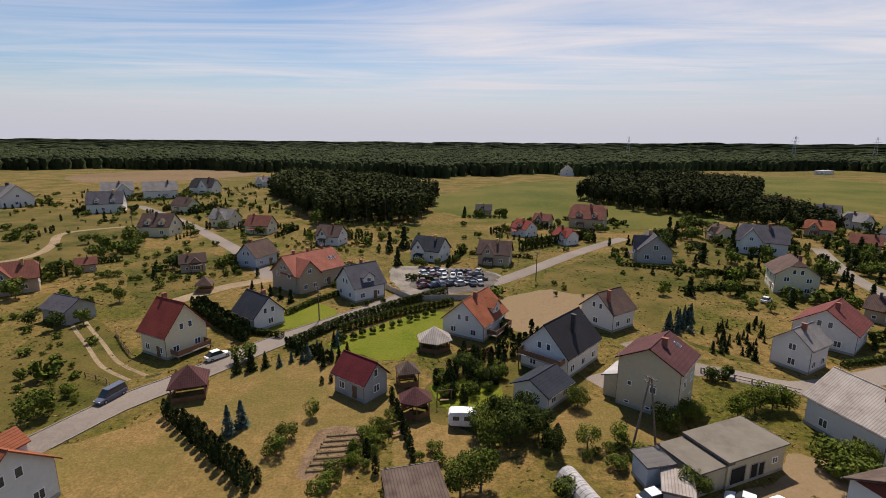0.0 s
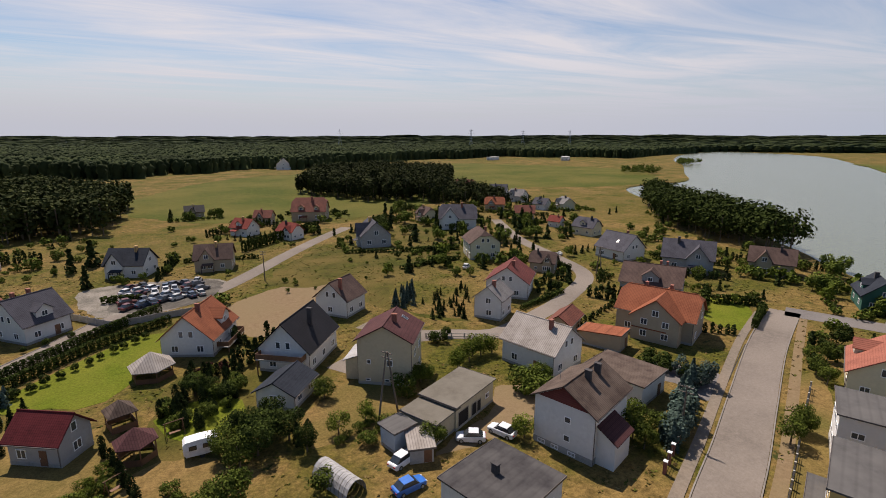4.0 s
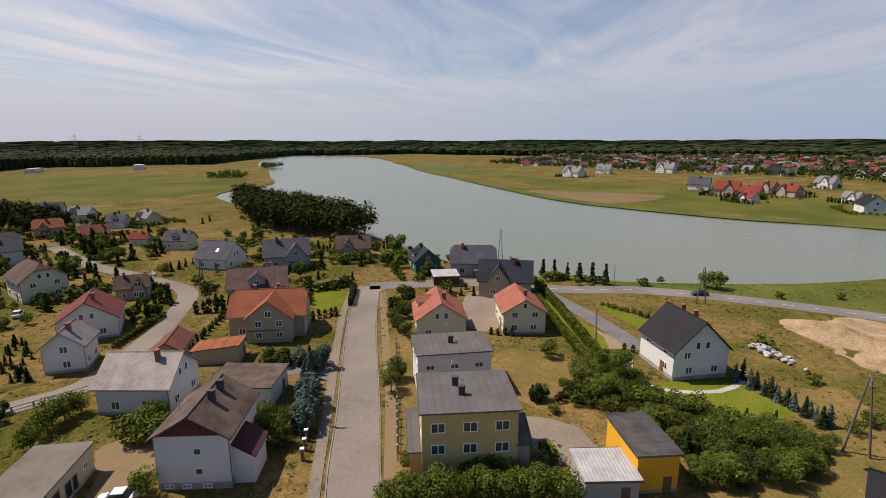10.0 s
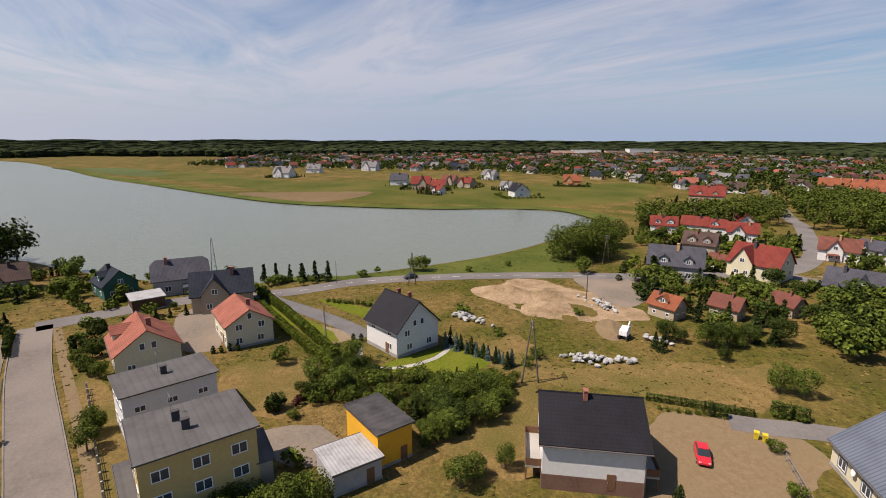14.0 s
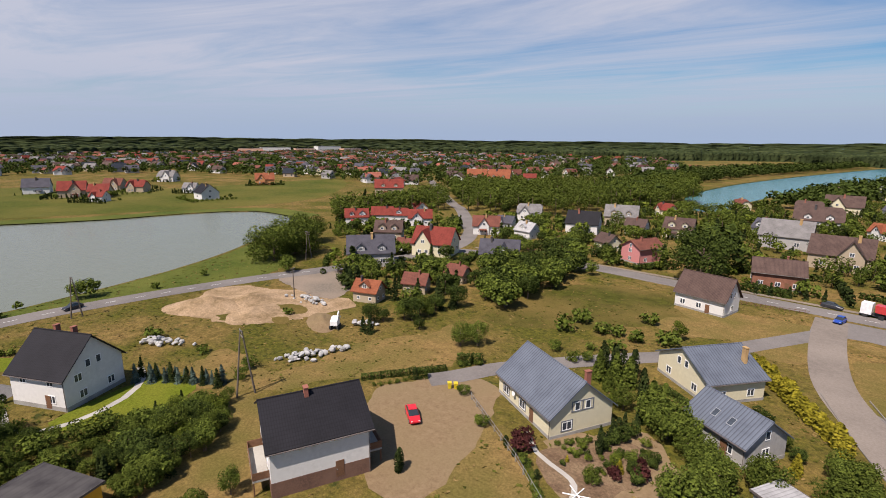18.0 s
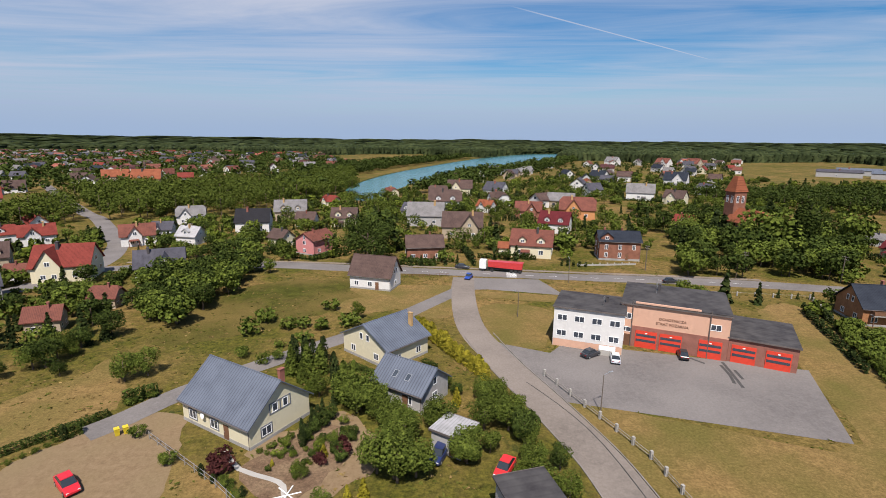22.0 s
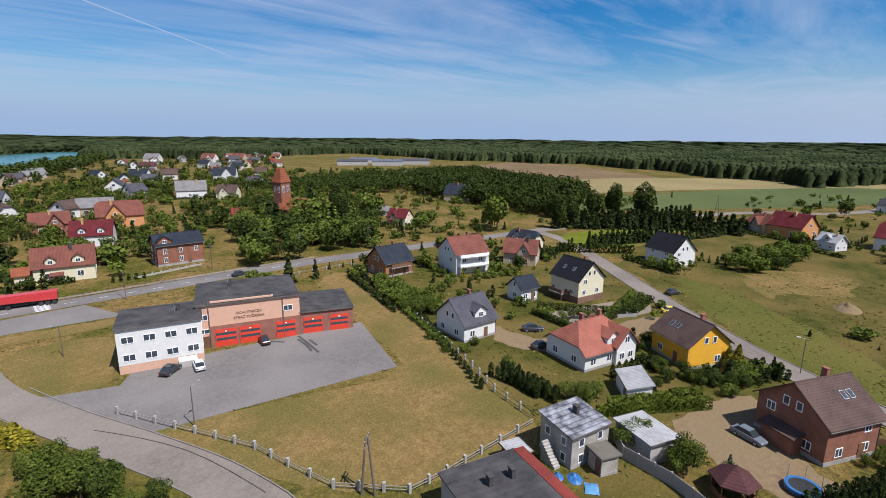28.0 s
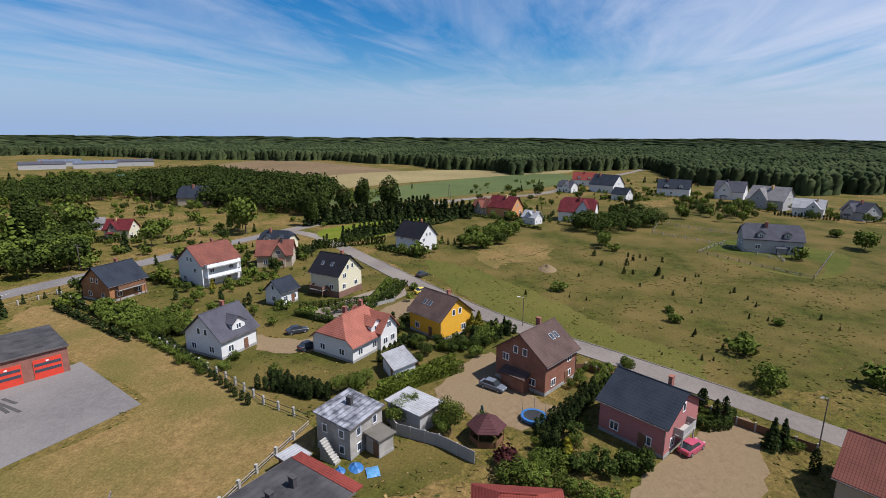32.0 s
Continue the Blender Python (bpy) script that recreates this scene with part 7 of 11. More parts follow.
def distant_houses(poly, n, seed, label):
    """Far-off houses joined into one mesh: walls, pitched roofs and dark windows."""
    r = random.Random(seed)
    xs, ys = [p[0] for p in poly], [p[1] for p in poly]
    roofs, walls = ("rust", "maroonbrown", "salmon", "brown", "slate", "navy", "grey", "brown", "rust", "grey", "red", "slate"), ("white", "white", "cream", "white", "greyw", "tan")
    mats = [ROOF[k] for k in roofs] + [WALL[k] for k in walls] + [GLASS]
    g, index = Geo(), []
    done = tries = 0
    while done < n and tries < n * 20:
        tries += 1
        x, y = r.uniform(min(xs), max(xs)), r.uniform(min(ys), max(ys))
        if not inside(x, y, poly) or any(inside(x, y, [(p.x, p.y) for p in line]) for line in SHORT) or not free(x, y, 6):
            continue
        m = pose(x, y, 0, 0, 0, r.choice((20, 110, 65, 155)) + r.uniform(-15, 15))
        l, w, e, t = r.uniform(5, 8.5), r.uniform(4, 6), r.uniform(3.5, 5.5), r.uniform(3, 5)
        q = lambda *p: tuple(m @ Vector(p))
        wi, ri = len(roofs) + r.randrange(len(walls)), r.randrange(len(roofs))
        for s in (1, -1):
            g.poly(q(-l * s, w * s, 0), q(l * s, w * s, 0), q(l * s, w * s, e), q(-l * s, w * s, e))
            g.poly(q(l * s, -w * s, 0), q(l * s, w * s, 0), q(l * s, w * s, e), q(l * s, 0, e + t), q(l * s, -w * s, e))
            index += [wi, wi]
            o = 0.6
            for dz in (0.05, 0.35):
                g.poly(q(-l - o, s * (w + o), e - o * t / w + dz), q(l + o, s * (w + o), e - o * t / w + dz), q(l + o, 0, e + t + dz), q(-l - o, 0, e + t + dz))
                index.append(ri)
            for k in (-0.5, 0.5):
                g.box(k * l - 0.8, k * l + 0.8, s * w - 0.05, s * w + 0.06, e * 0.3, e * 0.3 + 1.5, m)
                index += [len(mats) - 1] * 6
            g.box(s * l - 0.06, s * l + 0.06, -0.9, 0.9, e + 0.2, e + 1.7, m)
            index += [len(mats) - 1] * 6
        done += 1
    me = g.mesh("distant_houses", mats[0])
    for mt in mats[1:]:
        me.materials.append(mt)
    me.polygons.foreach_set("material_index", index)
    tagged(new("distant_houses", me), label, "houses", kind="stuff")


distant_houses([(716, -116), (894, 128), (1419, 22), (1478, -486), (1049, -1354), (399, -521), (485, -319), (610, -278)], 620, 1, "distant estate houses with red and grey roofs across the lake")
distant_houses([(748, -324), (1426, -1047), (982, -1537), (295, -1228), (131, -760), (186, -523), (295, -333), (506, -341)], 620, 2, "distant town houses with red roofs among trees")
distant_houses([(25, -431), (-67, -652), (-219, -789), (-620, -1025), (-317, -522), (-163, -403), (-77, -275)], 50, 3, "scattered outlying houses with mixed roofs")

row('thuja', [(-31.1, 92.1), (-19.9, 84.6)], 1.1, 2.2)
row('hedge', [(-21.8, 98.8), (-10.8, 109.5), (2.6, 118.0)], 1.3, 1.8)
row('topiary', [(-21.0, 93.4), (-12.0, 101.5), (-1.0, 112.0)], 2.2, 1.9)
row('thuja', [(-41.1, 66.4), (-22.1, 49.6)], 1.5, 3.0)
row('thuja', [(-37.6, 64.4), (-21.0, 51.0)], 1.6, 2.8)
row('thuja', [(-20.9, 75.9), (-14.0, 80.1)], 1.6, 1.6)
row('thuja', [(-8.2, 72.7), (-3.2, 55.0)], 2.0, 2.4)
row('bush', [(-9.7, 53.3), (-6.7, 66.0)], 2.2, 1.8)
row('thuja', [(-52.3, 104.9), (-39.7, 93.9)], 1.3, 3.0)
row('hedge', [(-40.9, 98.5), (-33.0, 96.1)], 1.2, 1.2)
row('thuja', [(-44.1, 133.7), (-30.8, 142.3)], 1.5, 2.4)
row('thuja', [(6.4, 109.9), (15.1, 96.4)], 1.5, 2.2)
row('hedge', [(-2.0, 138.2), (-10.4, 141.0)], 1.4, 1.6)
row('hedge', [(81.4, 150.1), (95.6, 147.1)], 1.4, 1.5)
row('hedge', [(60.1, 160.3), (75.8, 153.4)], 1.4, 1.2)
row('hedge', [(29.2, 181.0), (65.6, 210.6)], 1.6, 3.5)
plant('yellow', -37.2, 64.4, 2.0)
plant('yellow', -34.5, 63.3, 1.8)
plant('bluespruce', -29.4, 61.4, 4.5)
plant('bluespruce', -28.4, 63.5, 4.0)
plant('bush', -21.7, 57.1, 3.2)
plant('bush', -20.8, 60.2, 3.0)
plant('light', -19.2, 65.9, 3.2)
plant('spruce', -35.9, 80.2, 3.5)
plant('spruce', -33.8, 81.3, 4)
plant('bush', -36.7, 84.8, 4)
plant('spruce', -31.7, 82.5, 3)
plant('dark', 7.4, 64.7, 5)
plant('dark', 10.0, 63.0, 5)
plant('dark', 12.4, 65.1, 5)
plant('thuja', 15.4, 58.4, 4)
plant('thuja', 14.1, 59.3, 3.5)
plant('decid', 4.7, 50.3, 6.5)
plant('decid', 2.3, 49.5, 5.5)
plant('light', 19.6, 58.7, 4)
plant('light', 23.9, 59.7, 3.8)
plant('decid', 21.1, 69.3, 4.2)
plant('light', 44.9, 67.0, 4.2)
plant('light', 49.6, 69.7, 4.5)
plant('light', 52.2, 69.7, 4)
plant('decid', 51.2, 55.6, 4)
plant('decid', 53.7, 55.3, 4)
plant('decid', 29.2, 49.7, 4)
plant('decid', 37.4, 65.8, 3.6)
plant('bush', 14.4, 49.6, 3)
plant('bush', -14.2, 49.3, 2.6)
plant('bush', -59.6, 65.4, 5)
plant('bush', -67.4, 78.0, 4)
plant('bush', -95.1, 117.9, 3.4)
plant('bush', -85.8, 113.8, 3)
plant('decid', -80.9, 118.3, 4.5)
scatter('bush,decid', [(-118, 159), (-102, 162), (-117, 186), (-141, 190)], 14, 3.5, 5.5)
scatter('bush', [(-171, 189), (-160, 190), (-185, 221), (-198, 220)], 7, 3, 4.5)
scatter('bush', [(-81, 84), (-57, 72), (-78, 108), (-100, 116)], 14, 0.8, 2)
scatter('bush', [(-84, 120), (-68, 126), (-83, 156), (-111, 148)], 18, 0.8, 2.5)
scatter('thuja', [(-2, 75), (5, 89), (12, 86), (7, 75)], 26, 2, 3.4)
scatter('redbush,bush', [(5, 81), (10, 86), (8, 91), (4, 85)], 8, 1.5, 2.5)
scatter('smallspruce', [(58, 105), (78, 110), (60, 86), (52, 90)], 42, 1.4, 2.6)
plant('bluespruce', 48.3, 99.5, 4.5)
plant('bluespruce', 52.3, 102.9, 4.5)
plant('bluespruce', 55.4, 105.4, 4)
scatter('decid,spruce,dark', [(60, 167), (119, 164), (150, 208), (117, 242)], 46, 3, 7)
scatter('spruce,decid,thuja', [(102, 130), (122, 130), (176, 191), (151, 190)], 34, 3, 6.5)
scatter('bush,decid,spruce', [(-158, 215), (-17, 175), (-11, 221), (-162, 390), (-262, 362)], 80, 2, 5)
plant('spruce', -19.4, 178.3, 7)
plant('spruce', -14.6, 184.4, 8)
plant('spruce', -14.6, 158.0, 6)
plant('decid', -59.8, 231.0, 9)
scatter('decid,bush', [(3, 158), (26, 186), (60, 240), (10, 238)], 12, 2, 4)
scatter('bush,light', [(18, 128), (60, 119), (70, 140), (41, 160)], 10, 0.8, 1.8)
plant('bush', 14.4, 125.2, 3.5)
plant('thuja', 19.2, 99.6, 3)
plant('thuja', 19.9, 96.5, 2.6)
scatter('bush,decid', [(-2, 58), (-5, 51), (0, 50), (5, 58)], 8, 1.2, 2.5)
scatter('bush,decid', [(21, 54), (27, 52), (26, 58)], 6, 1.5, 3)
scatter('light,bush', [(69, 129), (85, 130), (98, 154), (78, 147)], 16, 1.2, 2.6)
plant('decid', 56.1, 39.1, 4.5)
plant('decid', 56.7, 35.6, 4)
plant('decid', 74.3, 25.7, 4.4)
plant('thuja', 107.3, 38.1, 3.5)
plant('thuja', 97.5, 34.1, 3)
plant('decid', 118.6, 39.1, 4)
plant('decid', 100.6, 35.4, 3.5)
row('decid', [(51.8, 17.8), (51.9, 8.9), (51.9, 2.4)], 2.4, 3.6)
plant('decid', 52.4, 6.4, 4.5)
plant('palm', 58.2, -0.8, 3)
scatter('decid,dark,bush', [(75, 0), (85, -9), (75, -18), (72, -29), (66, -34), (56, -20), (68, -15), (72, -6)], 56, 1.8, 4.2)
scatter('bush,decid,spruce', [(56, -15), (56, -23), (65, -24), (66, -18)], 16, 1.5, 3.5)
row('hedgelt', [(125.9, 4.8), (104.6, -1.4), (88.8, -6.5), (75.8, -10.3)], 1.2, 1.8)
row('thuja', [(98.1, 13.3), (98.4, 7.6)], 1.3, 1.6)
row('bluespruce', [(88.5, -33.0), (75.1, -38.4)], 1.7, 2.0)
row('spruce', [(73.2, -33.5), (72.5, -22.1)], 3.5, 2.2)
row('spruce', [(146.7, 14.7), (148.9, 5.5), (142.0, -15.7)], 3.6, 5.2)
scatter('decid,bush', [(139, 4), (134, -16), (143, -18), (149, 5)], 8, 2, 4)
plant('decid', 145.7, -40.7, 5)
plant('decid', 145.4, -43.7, 5.5)
plant('bush', 143.6, -24.2, 3)
plant('bush', 139.9, -57.1, 2.2)
plant('bush', 142.3, -71.8, 2.2)
plant('bush', 148.4, -29.9, 2)
plant('willow', 142.3, -96.4, 13)
plant('willow', 145.5, -107.4, 14)
plant('willow', 157.5, -123.4, 12)
plant('decid', 125.9, -89.3, 5)
plant('decid', 47.6, -18.7, 4.5)
plant('decid', 48.3, -21.0, 4)
plant('decid', 48.8, -25.3, 3.6)
plant('thuja', 72.5, 2.6, 2.6)
plant('thuja', 72.4, 1.4, 2.8)
plant('bush', 69.6, -0.7, 1.8)
plant('dark', 74.6, -4.0, 4)
row('hedge', [(117.4, 63.5), (124.8, 56.6)], 1.2, 2.0)
row('thuja', [(97.0, 53.9), (102.2, 49.3)], 1.3, 2.0)
row('hedge', [(108.6, 49.2), (122.4, 54.2)], 1.3, 2)
scatter('decid,spruce,bush', [(140, 104), (145, 55), (194, 76), (171, 108)], 30, 2, 4.5)
scatter('bush,decid', [(165, 121), (175, 69), (237, 136), (241, 174)], 22, 1.5, 4)
scatter('decid', [(145, 55), (144, 47), (182, 58), (183, 66)], 10, 4, 6)
scatter('decid,spruce', [(65, 129), (99, 92), (194, 180), (128, 199)], 50, 2.5, 6)
scatter('thuja,topiary', [(95, 97), (108, 100), (118, 112), (106, 113)], 14, 1.5, 3)
scatter('decid,dark,spruce', [(115, -100), (97, -124), (63, -99), (63, -72), (72, -69)], 60, 3, 6.5)
plant('spruce', 113.7, -105.5, 7)
plant('spruce', 70.8, -69.9, 4)
plant('decid', 127.0, -90.7, 6)
plant('decid', 51.9, -76.3, 6)
plant('decid', 49.2, -78.3, 5.5)
plant('hedgeblk', 46.9, -69.5, 1.8)
plant('hedgeblk', 45.9, -70.3, 1.8)
plant('hedgeblk', 44.8, -71.4, 1.8)
scatter('decid,dark', [(56, -90), (82, -131), (71, -191), (52, -149)], 62, 5, 8)
plant('bush', 38.5, -96.8, 4.5)
plant('bush', 37.5, -104.0, 4)
plant('bush', 31.6, -100.1, 3.2)
plant('bush', 28.7, -100.4, 3)
plant('bush', 24.5, -99.8, 3.2)
plant('bush', 24.8, -111.7, 3.6)
plant('light', 17.9, -106.8, 4)
plant('bush', 36.1, -85.6, 2.6)
plant('bush', 31.1, -83.1, 2.4)
plant('bush', 28.8, -84.8, 2.4)
plant('bush', 26.4, -93.1, 2.6)
plant('oak', 22.0, -156.8, 17)
row('hedge', [(57.2, -54.2), (47.8, -65.9)], 1.6, 0.9)
plant('thuja', 49.9, -59.8, 2.4)
plant('thuja', 36.4, -40.5, 3)
plant('bush', 33.1, -54.7, 2.2)
plant('redbush', 25.8, -52.8, 2.8)
row('thuja', [(29.4, -53.2), (20.8, -48.4)], 2.2, 1.4)
scatter('bush,light,topiary', [(23, -58), (15, -61), (15, -52), (20, -52)], 20, 0.6, 1.4)
plant('redbush', 14.2, -54.7, 1.5)
plant('redbush', 12.2, -58.1, 1.6)
plant('yellow', 14.4, -56.5, 1.6)
plant('bush', 16.4, -52.3, 2)
row('topiary', [(17.7, -58.9), (14.7, -66.1)], 1.6, 2.4)
scatter('spruce,thuja', [(26, -80), (19, -80), (21, -87), (27, -86)], 9, 4, 5.5)
plant('thuja', 16.3, -74.2, 5.5)
plant('decid', 13.9, -69.7, 6)
plant('decid', 11.3, -67.6, 6.5)
plant('decid', 9.0, -66.3, 5.5)
plant('decid', 18.4, -71.5, 4)
plant('decid', 5.7, -61.5, 5)
plant('decid', 4.1, -58.7, 5)
plant('decid', -7.4, -71.1, 4.6)
plant('decid', -9.3, -68.9, 5)
plant('decid', -11.1, -64.4, 4.6)
plant('decid', -12.2, -59.1, 4.4)
plant('decid', -0.2, -62.7, 4.6)
plant('decid', 4.5, -51.4, 7)
plant('decid', 7.1, -53.0, 6)
plant('decid', 2.3, -52.3, 5.5)
plant('decid', -4.1, -54.9, 5)
plant('decid', -7.2, -57.1, 3.6)
plant('decid', -9.8, -49.3, 4)
plant('decid', -11.9, -52.5, 4.4)
plant('decid', -12.1, -48.8, 4.4)
plant('yellow', -3.3, -68.7, 2.2)
plant('redbush', 11.9, -56.7, 2)
plant('yellow', 14.2, -56.2, 1.8)
scatter('bush,light,topiary', [(16, -57), (7, -56), (10, -62), (14, -64)], 18, 0.8, 2)
row('thuja', [(17.7, -57.6), (17.1, -65.5)], 1.5, 2.6)
row('thuja', [(-93.5, -115.7), (-78.7, -74.6)], 1.5, 2.0)
scatter('decid,bush', [(-89, -107), (-92, -96), (-84, -76), (-83, -66), (-78, -74)], 30, 2.2, 4.2)
row('thuja', [(-78.7, -74.6), (-59.9, -42.3)], 1.8, 1.8)
row('thuja', [(-68.3, -44.5), (-65.1, -31.6)], 1.2, 2.6)
row('hedgelt', [(-67.5, -24.5), (-72.9, -20.4), (-80.5, -15.2)], 1.2, 2.2)
plant('decid', -67.5, -28.3, 4)
plant('decid', -60.6, -19.2, 4.2)
plant('decid', -62.2, -18.2, 4)
plant('decid', -59.9, -11.5, 5.5)
plant('bluespruce', -62.9, -7.6, 3)
plant('bush', -78.4, -26.2, 3)
plant('decid', -86.0, -23.1, 3)
scatter('bush,spruce,thuja', [(-81, -22), (-96, -5), (-107, -6), (-90, -17)], 26, 1.8, 3.4)
plant('yellow', -99.0, -13.2, 4)
plant('yellow', -96.6, -14.3, 4)
plant('yellow', -110.7, -86.4, 3)
scatter('decid,thuja', [(-91, -86), (-97, -62), (-124, -79), (-117, -100)], 14, 2, 3.6)
row('hedge', [(-101.2, -56.2), (-112.2, -37.2), (-125.7, -37.4)], 1.6, 1.6)
plant('thuja', -92.2, -32.5, 3)
plant('thuja', -96.5, -31.6, 3)
plant('thuja', -97.5, -6.6, 3)
row('thuja', [(-57.8, 0.7), (-74.2, 9.0)], 1.4, 2.8)
plant('topiary', -55.4, 6.6, 3)
plant('topiary', -55.1, 8.6, 3)
plant('topiary', -56.7, 11.1, 3)
plant('topiary', -56.9, 13.2, 2.8)
plant('thuja', -57.8, 2.3, 4.5)
plant('yellow', -56.2, 3.8, 4)
plant('decid', -59.3, 5.0, 3)
plant('thuja', -73.9, 24.4, 3.6)
plant('thuja', -70.3, 25.3, 2.6)
plant('thuja', -71.6, 26.8, 2.8)
row('hedge', [(-70.5, 21.7), (-68.4, 23.4), (-69.6, 26.4), (-73.5, 28.3)], 1.2, 1.2)
plant('spruce', -65.7, 30.6, 4.5)
plant('spruce', -66.7, 32.3, 4)
plant('bush', -65.6, 33.3, 2)
row('bush', [(-52.2, -4.3), (-51.2, 2.4), (-50.0, 9.1)], 1.7, 2.8)
plant('redbush', -54.0, -3.4, 3)
plant('decid', -77.1, 9.7, 3)
plant('thuja', -61.2, 33.5, 3.5)
plant('bush', -87.1, 15.5, 2)
scatter('bush,decid', [(-75, -1), (-77, 10), (-86, 14), (-85, 8)], 10, 1.2, 2.4)
plant('bush', -82.8, 36.9, 5)
plant('bush', -96.9, 37.2, 4)
plant('bush', -100.0, 39.3, 3)
plant('bush', -130.2, 4.2, 3.4)
plant('bush', -87.4, 55.6, 5)
plant('bush', -112.4, 28.6, 2.6)
plant('bush', -115.8, 50.9, 2.2)
scatter('tinypine', [(-145, -19), (-161, 49), (-112, 70), (-81, 52), (-87, 29), (-117, -1)], 34, 0.6, 1.5)
scatter('tinypine', [(-153, 15), (-144, 30), (-167, 42), (-186, 17)], 12, 1.2, 2.6)
scatter('pine,dark', [(-229, 21), (-236, 48), (-292, 59), (-298, 36)], 26, 4, 8)
scatter('decid', [(-165, -32), (-177, -22), (-213, -14), (-202, -32)], 12, 4, 7)
plant('decid', -187.1, 20.4, 6.5)
scatter('dark,decid', [(-263, 62), (-252, 96), (-319, 117), (-335, 81)], 34, 4, 8)
scatter('decid', [(-279, 124), (-271, 158), (-313, 182), (-312, 138)], 14, 3, 6)
plant('decid', -205.1, 114.6, 8)
plant('bush', -233.1, 119.1, 4)
scatter('decid,dark', [(-68, -137), (-114, -137), (-152, -162), (-175, -206), (-101, -184)], 60, 6, 11)
scatter('decid,dark,spruce', [(-87, -176), (-125, -180), (-177, -257), (-126, -244)], 30, 8, 12)
plant('spruce', -73.4, -119.2, 7.5)
plant('spruce', -81.0, -117.5, 5.5)
plant('spruce', -141.9, -143.9, 7)
plant('decid', -151.2, -141.9, 9)
plant('decid', -186.2, -129.9, 12)
plant('decid', -80.1, -216.7, 8)
plant('decid', -171.7, -316.9, 7)
plant('thuja', -19.7, -161.4, 5)
plant('thuja', -26.6, -159.9, 5.5)
row('hedge', [(14.1, -155.3), (0.6, -154.5)], 1.5, 1.8)
row('hedge', [(42.1, -160.1), (30.7, -168.4)], 1.5, 1.8)
row('thuja', [(-39.8, -155.5), (-49.1, -153.5)], 1.6, 1.8)
row('thuja', [(-89.0, -113.0), (-76.1, -79.3)], 1.6, 2.0)
row('spruce', [(-176.4, -78.4), (-229.2, -47.6), (-263.6, -39.3)], 2.6, 5.5)
row('hedge', [(-160.7, -82.7), (-177.0, -60.3)], 1.8, 3.0)
plant('poplar', -204.1, -105.4, 19)
plant('poplar', -214.5, -104.7, 17)
plant('poplar', -243.0, -95.9, 16)
plant('poplar', -251.2, -85.1, 16)
row('spruce', [(-202.5, -107.6), (-277.1, -67.2)], 3.0, 7)
scatter('decid,dark', [(-180, -33), (-176, -18), (-201, -12), (-217, -23)], 14, 4, 6.5)
scatter('decid,dark,bush', [(92, -171), (52, -139), (40, -147), (72, -198), (90, -185)], 26, 3, 6)
scatter('decid,dark', [(61, -95), (50, -143), (62, -164), (78, -128)], 20, 5, 8)

row('hedgeyel', [(4.1, -100.3), (-3.2, -86.8), (-8.9, -76.2)], 1.9, 3.4)
plant('greencone', 24.8, -78.9, 5.5)
plant('greencone', 22.0, -78.7, 6)
plant('greencone', 19.9, -79.3, 5.5)
plant('thuja', 16.7, -75.1, 6)
plant('greencone', 14.2, -70.5, 6.5)
plant('greencone', 12.5, -69.5, 7)
plant('greencone', 22.3, -76.1, 4)
plant('light', 19.4, -71.6, 3)
plant('smallspruce', 18.2, -60.6, 2.8)
plant('smallspruce', 17.5, -63.4, 2.8)
plant('smallspruce', 16.7, -66.4, 2.6)
plant('smallspruce', 15.6, -68.8, 2.4)
row('bush', [(23.3, -56.4), (19.1, -60.9)], 1.3, 1.0)
plant('yellow', 14.6, -57.4, 1.2)
plant('yellow', 20.3, -54.4, 1.0)
plant('redbush', 14.7, -55.4, 1.5)
plant('redbush', 12.3, -58.6, 1.5)
plant('redbush', 26.9, -54.9, 2.6)
plant('light', 16.9, -53.0, 2)
plant('topiary', 12.0, -55.4, 2)
plant('topiary', 8.8, -57.6, 2.2)
plant('palm', 20.4, -56.5, 1.2)
plant('bush', 12.4, -61.4, 1.2)
plant('yellow', -3.3, -69.7, 2.6)
plant('topiary', -3.2, -72.0, 2.4)
plant('bush', -1.8, -75.4, 2)
plant('decid', 4.9, -52.0, 6.5)
plant('decid', 4.2, -59.0, 5.5)
plant('decid', 8.5, -65.0, 4.5)
plant('decid', -0.9, -62.4, 5)
plant('decid', -8.0, -67.4, 5.5)
plant('decid', -9.4, -65.0, 5.5)
plant('decid', -10.3, -62.1, 5)
plant('dark', -11.9, -60.8, 5)
plant('decid', -6.9, -62.5, 5)
plant('topiary', -13.2, -61.0, 4)
plant('decid', -4.1, -55.3, 5)
plant('yellow', 8.1, -48.8, 2.6)
plant('yellow', 9.8, -47.9, 2.4)
plant('bush', 12.7, -47.9, 2)
row('bush', [(25.3, -51.8), (19.6, -45.3)], 1.2, 1.2)
row('yellow', [(24.0, -49.9), (20.4, -45.9)], 2.2, 0.9)
row('hedge', [(15.3, -81.5), (10.5, -78.4)], 1.1, 1.0)
row('hedge', [(2.2, -82.9), (-0.0, -80.9)], 1.1, 1.0)
row('hedge', [(11.8, -160.3), (-0.9, -156.6)], 1.4, 1.4)
row('hedgelt', [(12.3, -165.5), (-1.6, -162.5)], 1.4, 1.2)
row('bush', [(54.2, -53.1), (51.9, -56.4), (50.1, -59.9)], 1.2, 0.8)
plant('hedge', 49.2, -60.9, 1.6)
plant('thuja', 36.1, -39.9, 3)
plant('light', 33.7, -54.5, 2.0)
plant('bush', 40.3, -60.5, 2.2)
plant('bush', 46.3, -68.7, 1.4)
